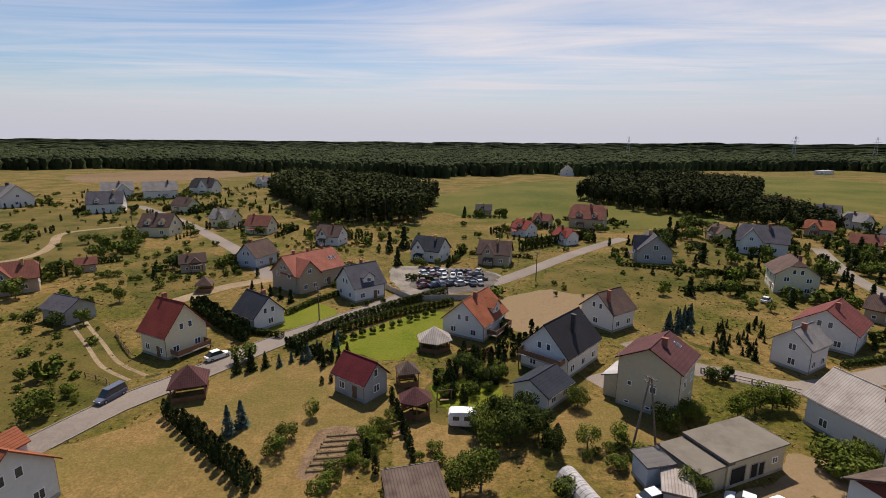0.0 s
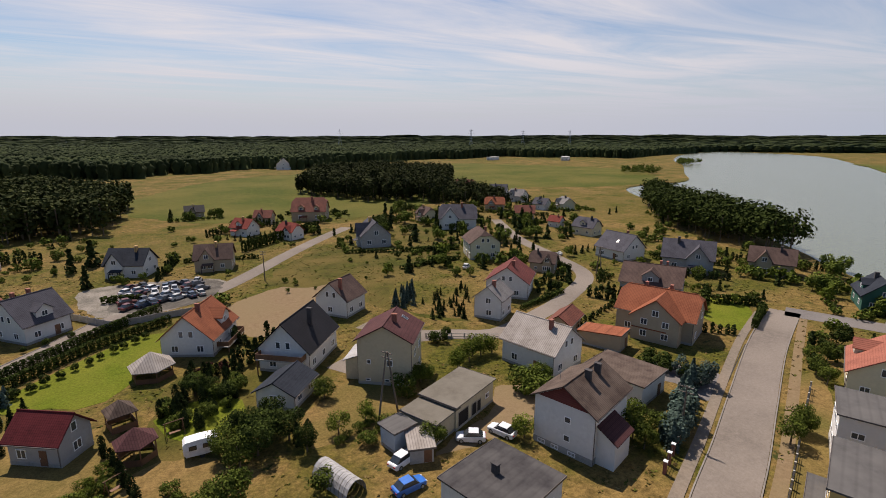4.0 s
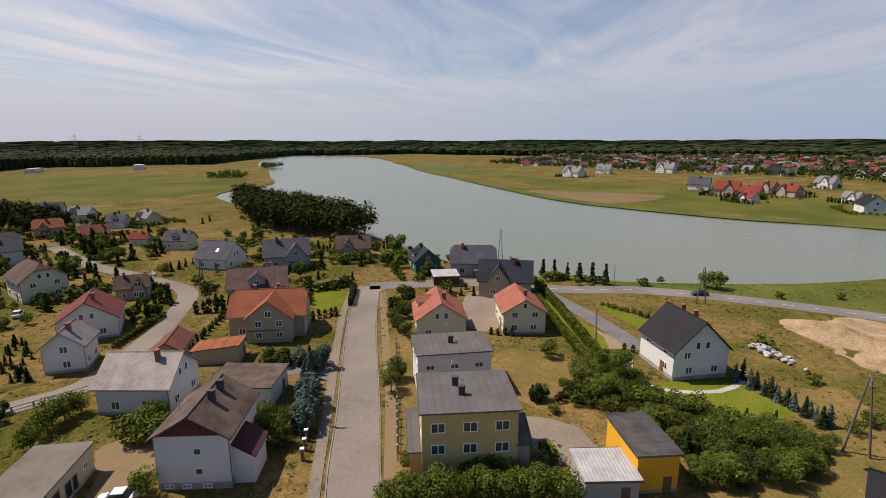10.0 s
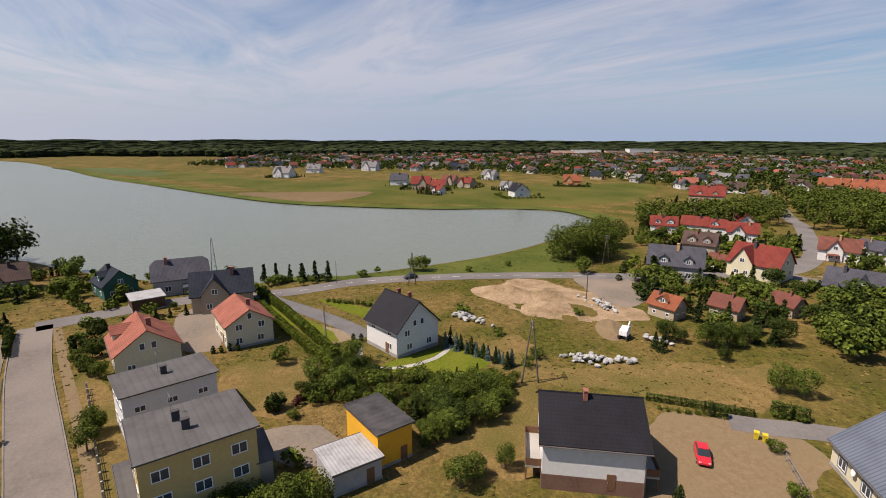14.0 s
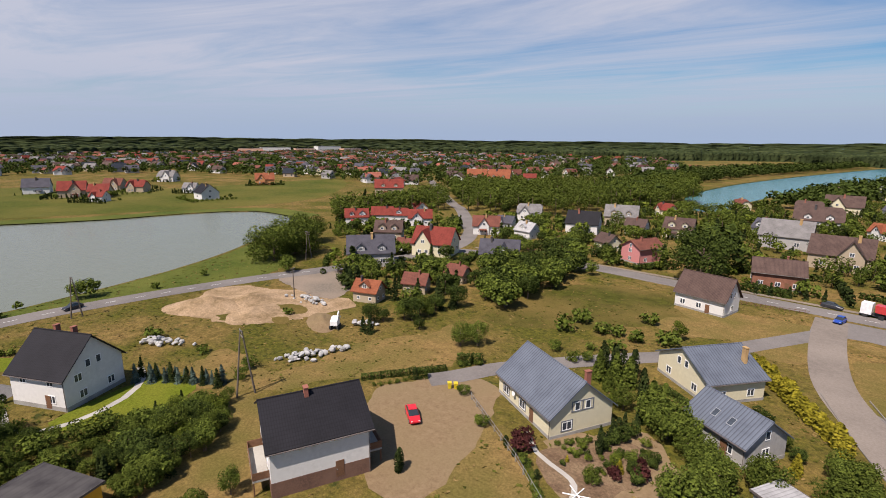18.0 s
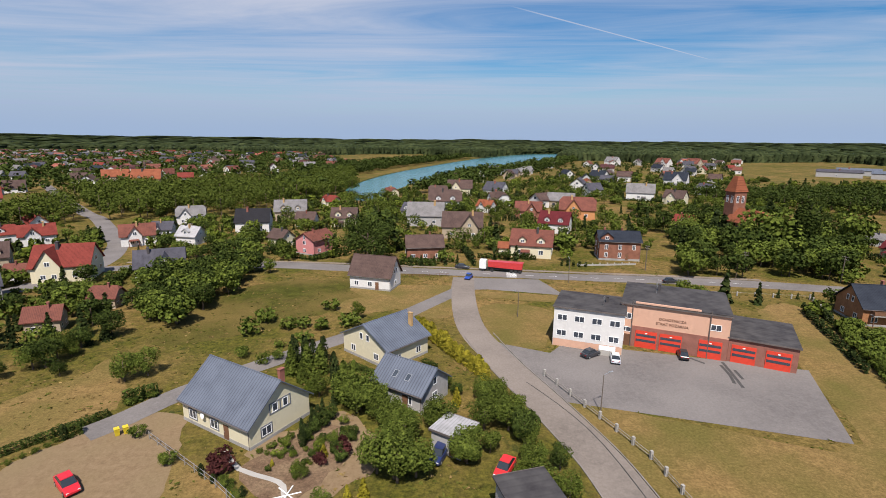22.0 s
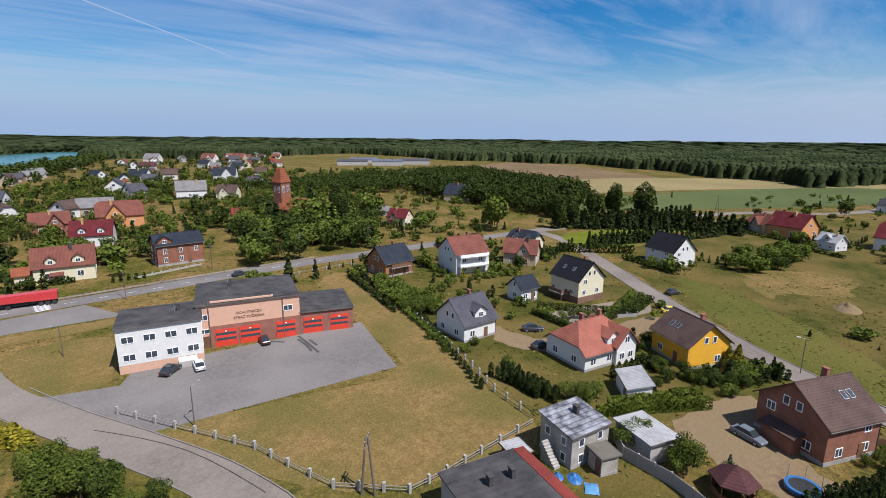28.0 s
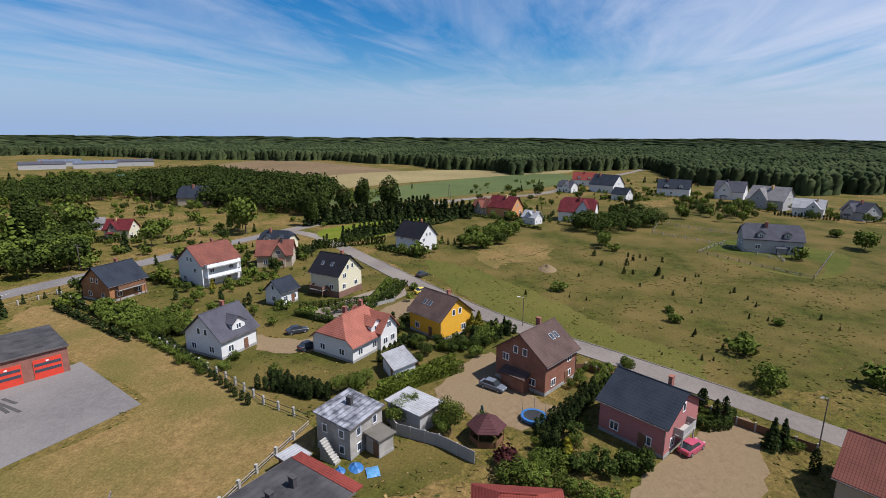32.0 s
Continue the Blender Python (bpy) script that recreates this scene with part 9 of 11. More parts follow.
# truck: white cab and red tipping trailer
tr = thing("truck", -21, -147.4, 164, 0.06, "white truck with red tipping trailer on the main road", "truck")
WHITEPAINT, REDPAINT = glossy("truck_white", (0.7, 0.7, 0.7)), glossy("trailer_red", (0.45, 0.04, 0.04))
g = Geo()
g.box(-7.6, -5.5, -1.2, 1.2, 0.8, 3.4)
cab = part("cab", g.mesh("cab", WHITEPAINT), tr, "white cab")
g = Geo()
g.box(-7.63, -7.58, -1.05, 1.05, 1.9, 2.9)
part("windscreen", g.mesh("windscreen", CARGLASS), cab)
part("trailer", loft([[(-4.8, -1.2, 1.5), (-4.8, 1.2, 1.5), (-5.0, 1.2, 3.2), (-5.0, -1.2, 3.2)], [(5.6, -1.2, 1.2), (5.6, 1.2, 1.2), (5.8, 1.2, 3.2), (5.8, -1.2, 3.2)]], REDPAINT, "trailer"), tr, "red tipping trailer")
g = Geo()
g.box(-7.2, 5.4, -0.5, 0.5, 0.7, 1.1)
part("chassis", g.mesh("chassis", BLACKIRON), tr)
for px in (-6.6, -3.6, 2.4, 3.7, 5.0):
    for sy in (-1, 1):
        g = Geo()
        g.tube((px, sy * 1.0 - 0.15, 0.5), (px, sy * 1.0 + 0.15, 0.5), 0.5, n=14)
        part("wheel", g.mesh("wheel", TYRE), tr)

cv = thing("caravan", 3.2, 64.2, -3, 0, "small white caravan parked on dry grass", "caravan")
part("body", loft([[(px, -1.0, z0), (px, -1.02, 1.5), (px, -0.85, z1), (px, 0.85, z1), (px, 1.02, 1.5), (px, 1.0, z0)] for px, z0, z1 in ((-2.1, 0.9, 2.1), (-1.8, 0.5, 2.45), (0, 0.45, 2.55), (1.7, 0.5, 2.45), (2.0, 0.8, 2.0))], WHITEPAINT, "body"), cv)
for px in (-1.0, 0.6):
    g = Geo()
    g.box(px - 0.45, px + 0.45, -1.05, -1.0, 1.35, 1.95)
    part("window", g.mesh("window", CARGLASS), cv)
for sy in (-1, 1):
    g = Geo()
    g.tube((0, sy * 0.9 - 0.08, 0.32), (0, sy * 0.9 + 0.08, 0.32), 0.32, n=12)
    part("wheel", g.mesh("wheel", TYRE), cv)

# ---- poles, lamps ----


POLEWOOD = surface("dark_weathered_pole", (0.13, 0.105, 0.085), (0.08, 0.065, 0.052), grain=4, rough=0.95)


def pole(x, y, h, label="weathered concrete power pole", ang=0, spread=0.0, arms=True):
    ob = thing("power_pole", x, y, ang, 0, label, "pole", "power poles")
    g = Geo()
    g.tube((-spread / 2, 0, -0.1), (-0.12 if spread else 0, 0, h), 0.16, 0.1, 8)
    part("post", g.mesh("post", POLEWOOD), ob)
    if spread:
        g = Geo()
        g.tube((spread / 2, 0, -0.1), (0.12, 0, h), 0.16, 0.1, 8)
        part("post", g.mesh("post", POLEWOOD), ob)
    if arms:
        for z in (h - 0.25, h - 1.0):
            g = Geo()
            g.box(-0.06, 0.06, -0.95, 0.95, z, z + 0.1)
            a = part("crossarm", g.mesh("crossarm", POLEWOOD), ob)
            for v in (-0.85, -0.3, 0.3, 0.85):
                g = Geo()
                g.tube((0, v, z + 0.1), (0, v, z + 0.28), 0.05, n=6)
                part("insulator", g.mesh("insulator", PLINTH), a)
    return ob


def lamp(x, y, h, ang, label="slim grey street lamp with a short arm"):
    ob = thing("street_lamp", x, y, ang, 0, label, "street lamp", "street lamps")
    g = Geo()
    g.tube((0, 0, -0.05), (0, 0, h), 0.09, 0.06, 8)
    part("post", g.mesh("post", POLEWOOD), ob)
    g = Geo()
    g.tube((0, 0, h - 0.05), (1.1, 0, h + 0.25), 0.04, 0.035, 6)
    part("arm", g.mesh("arm", STEEL), ob)
    part("head", loft([[(0.9, -0.1, h + 0.2), (0.9, 0.1, h + 0.2), (0.9, 0.08, h + 0.34), (0.9, -0.08, h + 0.34)], [(1.55, -0.14, h + 0.28), (1.55, 0.14, h + 0.28), (1.55, 0.06, h + 0.36), (1.55, -0.06, h + 0.36)]], STEEL, "head"), ob)


pole(27.1, 58.8, 10.5, "tall A-shaped power pole in a dry yard", 26, 4.6)
pole(68.0, 39.3 * -1, 11.0, "tall A-shaped wooden power pole", 70, 2.8)
pole(111.7, 94.2, 9, "A-shaped power pole at the junction", 80, 2.2)
pole(130.2, -36.0, 9.5, "A-shaped power pole by the lake road", 85, 2.2)
pole(135.1, -105.1, 9.5, "A-shaped power pole beside a big willow", 103, 3.2)
pole(103.3, -75.2, 8, "single power pole beside gravel", 20)
pole(27.8, 140.8, 8.5, "single power pole at the road", 40)
pole(-27.8, 106.2, 8, "single power pole by a hedge", 40)
pole(-31.9, -38.1, 7.5, "twin-legged power pole in the field corner", 124, 1.6)
pole(58.5, 33.5, 8, "single concrete pole beside the street", 20)
pole(-66, -150, 8, "single concrete pole beside the main road", 20)
pole(-92, -142, 8, "single concrete pole beside the main road", 20)
pole(-118, -137, 8, "single concrete pole beside the main road", 20)
pole(-300, -60, 11, "A-shaped power pole by the country road", 60, 3)
pole(-140, 220, 9, "single power pole at the estate", 20)
lamp(-24.9, -66.9, 6.2, 200)
lamp(-18.9, -107.9, 6.2, 20)
lamp(-67.5, 37.0, 7.2, 300, "street lamp with white head at the meadow street")
lamp(-102.5, -4.0, 6.5, 300, "street lamp with white head at the meadow street")
lamp(139.5, -16, 7, 180)
lamp(-38, -136, 7, 270)
# lattice mast by the lake
mast = thing("lattice_mast", 153.1, 17.3, 0, -0.1, "slim lattice mast at the lake shore", "mast")
for sx, sy in ((-1, -1), (1, -1), (1, 1), (-1, 1)):
    g = Geo()
    g.tube((sx * 0.9, sy * 0.9, -0.3), (sx * 0.15, sy * 0.15, 13), 0.07, 0.05, 5)
    part("leg", g.mesh("leg", STEEL), mast)
for i in range(7):
    k = 0.9 - 0.75 * i / 7
    z = i * 1.85
    k2 = 0.9 - 0.75 * (i + 1) / 7
    for a in range(4):
        c, s = ((1, 1), (-1, 1), (-1, -1), (1, -1))[a], ((-1, 1), (-1, -1), (1, -1), (1, 1))[a]
        g = Geo()
        g.tube((c[0] * k, c[1] * k, z), (s[0] * k2, s[1] * k2, z + 1.85), 0.035, n=4)
        part("brace", g.mesh("brace", STEEL), mast)

# ---- fences and walls ----


def fence(pts, spacing, post_h, label, post_mat, rail_mat, post_w=0.14, rails=(0.35, 0.85), rail_h=0.07, panel=None, cap=None):
    line = [Vector((*p, 0)) for p in pts]
    ob = tagged(new("fence"), label, "fence", "garden fences")
    pm = Geo()
    pm.box(-post_w / 2, post_w / 2, -post_w / 2, post_w / 2, -0.1, post_h)
    post = pm.mesh("post", post_mat)
    if cap:
        cm = Geo()
        cm.box(-post_w * 0.65, post_w * 0.65, -post_w * 0.65, post_w * 0.65, post_h, post_h + 0.1)
        capm = cm.mesh("post_cap", cap)
    for a, b in zip(line, line[1:]):
        d = b - a
        n = max(1, round(d.length / spacing))
        ang = math.degrees(math.atan2(d.y, d.x))
        step = d.length / n
        rm = []
        for z in rails:
            r = Geo()
            r.box(post_w / 2, step - post_w / 2, -0.025, 0.025, z, z + rail_h)
            rm.append(r.mesh("rail", rail_mat))
        if panel:
            r = Geo()
            r.box(post_w / 2, step - post_w / 2, -0.03, 0.03, 0.02, panel)
            rm.append(r.mesh("panel", rail_mat))
        for i in range(n):
            p = a.lerp(b, i / n)
            at = pose(p.x, p.y, 0, 0, 0, ang)
            q = part("post", post, ob, at=at)
            if cap:
                part("post_cap", capm, q)
            for m in rm:
                part("panel" if panel else "rail", m, ob, at=at)
    return ob


fence([(-18.9, -78.6), (-22.9, -68.4), (-25.5, -61.9), (-27.8, -55.8), (-28.7, -49.4), (-30, -42), (-35.3, -34.8), (-40.7, -33.7), (-46.6, -32.9), (-57.4, -31.4)], 3.2, 1.25, "low rail fence with squat pale concrete posts", CONCRETE, GREYWOOD, 0.34, (0.35, 0.75), 0.1)
fence([(-97.4, -121.6), (-87.7, -99.5), (-77.9, -75.6), (-71.7, -61.9), (-65.4, -48.6), (-61.0, -40.8), (-58.1, -31.7)], 3.0, 1.5, "long fence with pale concrete posts and dark panels", CONCRETE, BLACKIRON, 0.28, (0.3, 1.1), 0.08)
fence([(-97.4, -121.6), (-80, -124.5), (-62, -127.5)], 4.0, 1.2, "low fence with pale posts along the road", CONCRETE, GREYWOOD, 0.3, (0.9,), 0.06)
fence([(11, -140.6), (-4, -142.4)], 1.0, 0.9, "low dark picket fence by the junction", DARKFRAME, DARKFRAME, 0.12, (0.3, 0.7))
fence([(-46, -155), (-66, -157)], 2.6, 1.0, "pale wall fence before the school", CONCRETE, CONCRETE, 0.3, (), panel=0.6)
fence([(-210, 69.5), (-187.6, 53.5), (-173, 65.4), (-158.4, 77.2), (-178, 89), (-199.2, 101.8)], 4.0, 1.1, "low garden fence round the meadow bungalow", DARKFRAME, GREYWOOD, 0.2, (0.4, 0.9), 0.1)
fence([(46.4, 81.5), (53.0, 77.4), (59.0, 73.6)], 2.4, 1.1, "low balustrade wall of pale concrete", CONCRETE, CONCRETE, 0.25, (0.3, 0.85), 0.14)
fence([(89.3, 30.8), (76.2, 26.4), (60.6, 21.0), (52.8, 18.4)], 2.2, 1.3, "garden fence of dark metal along the street", CONCRETE, BLACKIRON, 0.25, (0.25, 0.6, 0.95), 0.05)
fence([(50.5, 30.4), (58.5, 33.6), (66, 37)], 2.4, 1.7, "dark fence with brick posts and white caps", BRICKCHIM, BLACKIRON, 0.4, (0.3, 0.8, 1.3), 0.06, cap=FRAME)
fence([(-61, -21), (-57.9, -18.7), (-56.6, -12.4), (-54.0, -7.2)], 2.4, 1.9, "grey precast concrete wall between yards", CONCRETE, PLINTH, 0.2, (), panel=1.8)
fence([(-180, 78), (-203, 66), (-224, 45), (-250, 52), (-222, 86), (-180, 78)], 5, 1.3, "pale fence round a bungalow lawn", CONCRETE, GREYWOOD, 0.25, (0.3, 0.9), 0.1)
fence([(-104, -43), (-112, -36), (-124, -40)], 2.6, 1.3, "low grey garden wall with hedge above", CONCRETE, PLINTH, 0.2, (), panel=0.8)
fence([(-61, 78), (-56, 76), (-53, 73)], 2.2, 1.1, "dark wooden yard fence", WOODBROWN, WOODBROWN, 0.12, (0.4, 0.9))
fence([(-68, 97), (-62, 90), (-58, 86)], 2.0, 1.2, "low weathered board fence in the meadow", WOODBROWN, WOODBROWN, 0.12, (0.3, 0.6, 0.9), 0.14)
fence([(-17, 133), (-8, 121), (8, 122)], 2.6, 1.7, "grey concrete wall round a scrap yard", CONCRETE, PLINTH, 0.2, (), panel=1.5)
fence([(38.6, -60), (25.6, -50.5), (19.6, -45.3), (12, -39)], 2.4, 1.2, "thin wire fence with grey posts", GREYWOOD, STEEL, 0.1, (0.5, 1.1), 0.03)
fence([(-79, -4), (-84, 8), (-76, 20), (-72, 27)], 2.2, 1.4, "dark board fence along the street", CONCRETE, WOODBROWN, 0.2, (), panel=1.2)
fence([(-66, 36), (-72, 26)], 2.2, 1.4, "dark board fence beside a gateway", CONCRETE, WOODBROWN, 0.2, (), panel=1.2)
fence([(118, -10), (104, -9), (92, -8)], 2.2, 1.0, "low white kerb fence by the driveway", CONCRETE, CONCRETE, 0.2, (), panel=0.35)

# ---- garden structures ----


def gazebo(x, y, rot, r, h, roof, sides=6, label="wooden garden gazebo with brown hipped roof", posts=WOODBROWN):
    ob = thing("gazebo", x, y, rot, 0, label, "gazebo", "garden gazebos")
    g = Geo()
    pts = [(r * 1.18 * math.cos(2 * math.pi * i / sides + math.pi / sides), r * 1.18 * math.sin(2 * math.pi * i / sides + math.pi / sides)) for i in range(sides)]
    for i in range(sides):
        a, b = pts[i - 1], pts[i]
        g.poly((*a, h), (*b, h), (0, 0, h + r * 0.75))
        g.poly((*a, h - 0.12), (*b, h - 0.12), (*b, h), (*a, h))
    g.poly(*[(*p, h - 0.12) for p in pts][::-1])
    part("roof", g.mesh("roof", roof), ob)
    for i in range(sides):
        p = (pts[i][0] * 0.84, pts[i][1] * 0.84)
        g = Geo()
        g.box(p[0] - 0.07, p[0] + 0.07, p[1] - 0.07, p[1] + 0.07, 0, h - 0.1)
        part("post", g.mesh("post", posts), ob)
        q = (pts[i - 1][0] * 0.84, pts[i - 1][1] * 0.84)
        g = Geo()
        m = Matrix.Translation(((p[0] + q[0]) / 2, (p[1] + q[1]) / 2, 0)) @ Matrix.Rotation(math.atan2(p[1] - q[1], p[0] - q[0]), 4, "Z")
        half = math.hypot(p[0] - q[0], p[1] - q[1]) / 2 - 0.1
        g.box(-half, half, -0.03, 0.03, 0.05, 0.9, m)
        part("railing", g.mesh("railing", posts), ob)
    return ob


gazebo(-40.2, 72.5, 20, 3.4, 2.6, ROOF["maroonbrown"], 4, "dark open garden shelter with brown roof")
gazebo(-3.9, 67.5, 10, 2.3, 2.6, ROOF["maroonbrown"], 6)
gazebo(-5.7, 76.8, 15, 2.2, 2.5, ROOF["oldbrown"], 4, "small garden hut with pale brown roof")
gazebo(-1.4, 91.5, 10, 3.2, 2.2, ROOF["asbestos"], 6, "garden shelter with thatched grey-brown roof")
gazebo(-59.5, -6.5, 10, 2.3, 2.3, ROOF["maroonbrown"], 6, "wooden gazebo with red-brown panelled roof")
gazebo(-64, 128, 15, 2.6, 2.2, ROOF["brown"], 4, "small dark timber shelter")
# trampoline
tp = thing("trampoline", -65.8, -0.4, 0, 0, "round trampoline with blue safety skirt", "trampoline")
BLUEPLASTIC = glossy("blue_plastic", (0.03, 0.12, 0.30), 0.5)
g = Geo()
n = 16
for i in range(n):
    a, b = 2 * math.pi * i / n, 2 * math.pi * (i + 1) / n
    g.poly((1.9 * math.cos(a), 1.9 * math.sin(a), 0.75), (1.9 * math.cos(b), 1.9 * math.sin(b), 0.75), (1.9 * math.cos(b), 1.9 * math.sin(b), 0.35), (1.9 * math.cos(a), 1.9 * math.sin(a), 0.35))
    g.poly((1.9 * math.cos(a), 1.9 * math.sin(a), 0.75), (1.9 * math.cos(b), 1.9 * math.sin(b), 0.75), (1.5 * math.cos(b), 1.5 * math.sin(b), 0.75), (1.5 * math.cos(a), 1.5 * math.sin(a), 0.75))
part("skirt", g.mesh("skirt", BLUEPLASTIC), tp)
g = Geo()
g.tube((0, 0, 0.7), (0, 0, 0.74), 1.5, n=16)
part("mat", g.mesh("mat", BLACKIRON), tp)
for i in range(6):
    a = 2 * math.pi * i / 6
    g = Geo()
    g.tube((1.92 * math.cos(a), 1.92 * math.sin(a), 0), (1.92 * math.cos(a), 1.92 * math.sin(a), 2.4), 0.03, n=5)
    part("pole", g.mesh("pole", STEEL), tp)
# refuse bins
YELLOWBIN = glossy("yellow_plastic", (0.55, 0.42, 0.02), 0.5)
for i in range(2):
    b = thing("refuse_bin", 42.6 + i * 0.9, -61.4 + i * 0.5, 40, 0, "yellow wheeled refuse bin by the lane", "bin", "refuse bins")
    part("body", loft([[(-0.25, -0.3, 0.05), (0.25, -0.3, 0.05), (0.25, 0.3, 0.05), (-0.25, 0.3, 0.05)], [(-0.32, -0.38, 1.0), (0.32, -0.38, 1.0), (0.32, 0.38, 1.0), (-0.32, 0.38, 1.0)]], YELLOWBIN, "body"), b)
    g = Geo()
    g.box(-0.34, 0.34, -0.4, 0.4, 1.0, 1.08)
    part("lid", g.mesh("lid", YELLOWBIN), b)
# greenhouse
gh = thing("greenhouse", 16.2, 49.5, 108, 0, "long ribbed plastic greenhouse tunnel", "greenhouse")
for i in range(9):
    g = Geo()
    for k in range(8):
        a, b = math.pi * k / 8, math.pi * (k + 1) / 8
        x0, x1 = -3.2 + i * 0.72, -3.2 + i * 0.72 + 0.66
        g.poly((x0, 1.5 * math.cos(a), 2.0 * math.sin(a)), (x1, 1.5 * math.cos(a), 2.0 * math.sin(a)), (x1, 1.5 * math.cos(b), 2.0 * math.sin(b)), (x0, 1.5 * math.cos(b), 2.0 * math.sin(b)))
    part("sheet", g.mesh("sheet", ROOF["ltgrey"]), gh)
# A-frame swing
for sx, sy, sr in ((-6, 61.5, 30), (0.5, 70.5, 10), (96, 62, 20)):
    sw = thing("garden_swing", sx, sy, sr, 0, "wooden A-frame garden swing on grass", "swing", "garden swings")
    for u in (-1.1, 1.1):
        for v in (-0.7, 0.7):
            g = Geo()
            g.tube((u, v, 0), (u, 0, 2.1), 0.05, n=6)
            part("leg", g.mesh("leg", WOODBROWN), sw)
    g = Geo()
    g.tube((-1.3, 0, 2.1), (1.3, 0, 2.1), 0.055, n=6)
    part("beam", g.mesh("beam", WOODBROWN), sw)
    g = Geo()
    g.box(-0.7, 0.7, -0.25, 0.25, 0.5, 0.56)
    part("seat", g.mesh("seat", WOODBROWN), sw)
# raised beds in the vegetable plot
for i in range(7):
    b = tagged(new("vegetable_row"), "narrow planted row in a vegetable bed", "vegetable row", "vegetable rows")
    b.matrix_basis = pose(-14.5 + 0.15 * i, 54.0 + i * 1.25, 0, 0, 0, 8)
    g = Geo()
    g.tube((-2.2, 0, 0.0), (2.2, 0, 0.0), 0.3, n=8)
    part("soil_ridge", g.mesh("soil_ridge", DIRT), b)
    p, nm = crown_points("block", 50 + i, 60)
    v, f = cards(p * np.array([4.2, 0.5, 0.3]) + np.array([0, 0, 0.2]), nm, np.full(60, 0.06), i)
    part("seedlings", array_mesh("seedlings", v, f, LEAF), b)

# ---- sand heaps and rubble ----


def mound(name, x, y, rx, ry, h, mat, label, seed):
    n = 28
    v, f = [], []
    for j in range(n + 1):
        for i in range(n + 1):
            u, w = 2 * i / n - 1, 2 * j / n - 1
            d = math.hypot(u, w)
            k = max(0.0, 1 - d) ** 1.2
            z = h * k * (1 + 0.55 * noise.noise(Vector((u * 2.5 + seed, w * 2.5, seed)))) + 0.25 * h * k * noise.noise(Vector((u * 9, w * 9, seed)))
            v.append((u * rx, w * ry, max(z, 0) - 0.05))
    for j in range(n):
        for i in range(n):
            a = j * (n + 1) + i
            f.append((a, a + 1, a + n + 2, a + n + 1))
    ob = new(name, mesh_of(name, v, f, mat))
    ob.matrix_basis = pose(x, y, 0, 0, 0, seed * 37)
    for p in ob.data.polygons:
        p.use_smooth = True
    return tagged(ob, label, name.replace("_", " "))


mound("sand_heap", 114, -58, 11, 7, 3.0, SAND, "broad heap of pale sand", 1)
mound("sand_heap", 110, -66, 9, 7, 2.2, SAND, "low heap of pale sand", 2)
mound("sand_heap", 101, -62, 8, 6, 1.6, SAND, "flat heap of pale earth", 3)
mound("earth_heap", 84, -68, 7, 3.5, 1.4, DIRT, "heap of brown earth with rubble", 4)
mound("earth_heap", -152, 1, 4.6, 3, 1.9, DIRT, "old earth heap grown with weeds", 5)
WHITEBAG = surface("bulk_bag_white", (0.36, 0.355, 0.34), (0.22, 0.215, 0.2), grain=3, rough=0.8)
GREYSTONE = surface("grey_rubble_stone", (0.36, 0.35, 0.34), (0.22, 0.215, 0.21), grain=3, rough=0.95)
STONES = []
for k in range(6):
    bm = bmesh.new()
    bmesh.ops.create_icosphere(bm, subdivisions=2, radius=0.5)
    for v in bm.verts:
        v.co = Vector((v.co.x * 1.2, v.co.y, v.co.z * 0.8)) * (1 + 0.45 * noise.noise(v.co * 2.2 + Vector((k * 5, 0, 0))))
    pair = []
    for mt in (WHITEBAG, GREYSTONE):
        me = bpy.data.meshes.new("stone")
        bm.to_mesh(me)
        me.materials.append(mt)
        pair.append(me)
    bm.free()
    STONES.append(pair)


def rubble(x, y, rx, ry, ang, n, white, label):
    """A pile of bags and stones, each a piece of its own."""
    ob = thing("rubble_pile", x, y, ang, 0, label, "rubble", "piles of building rubble")
    for i in range(n):
        u, v = rng.gauss(0, 0.45) * rx, rng.gauss(0, 0.45) * ry
        s = rng.uniform(0.5, 1.15)
        z = 0.35 * s + max(0, 1 - math.hypot(u / rx, v / ry)) * 0.8
        part("bag" if rng.random() < white else "stone", STONES[i % 6][0 if rng.random() < white else 1], ob, at=pose(u, v, z, rng.uniform(0, 360), 0, rng.uniform(0, 360)) @ Matrix.Diagonal((s, s, s * 0.8, 1)))


rubble(72.5, -53.4, 5, 2.2, -120, 46, 0.55, "pile of white bulk bags and grey rubble")
rubble(69.3, -59.5, 2.6, 0.8, -120, 8, 0.95, "row of white bulk bags in grass")
rubble(100.4, -40.5, 6, 1.8, -153, 34, 0.6, "line of white bags and grey stones")
rubble(97.5, -76.2, 6, 2.0, -177, 36, 0.6, "pale rubble and bags at the lot edge")
rubble(75.0, -72.3, 4, 1.6, -157, 20, 0.3, "grey rubble beside an earth heap")
rubble(118, 118, 8, 3, 20, 14, 0.4, "boulders on a dry slope")
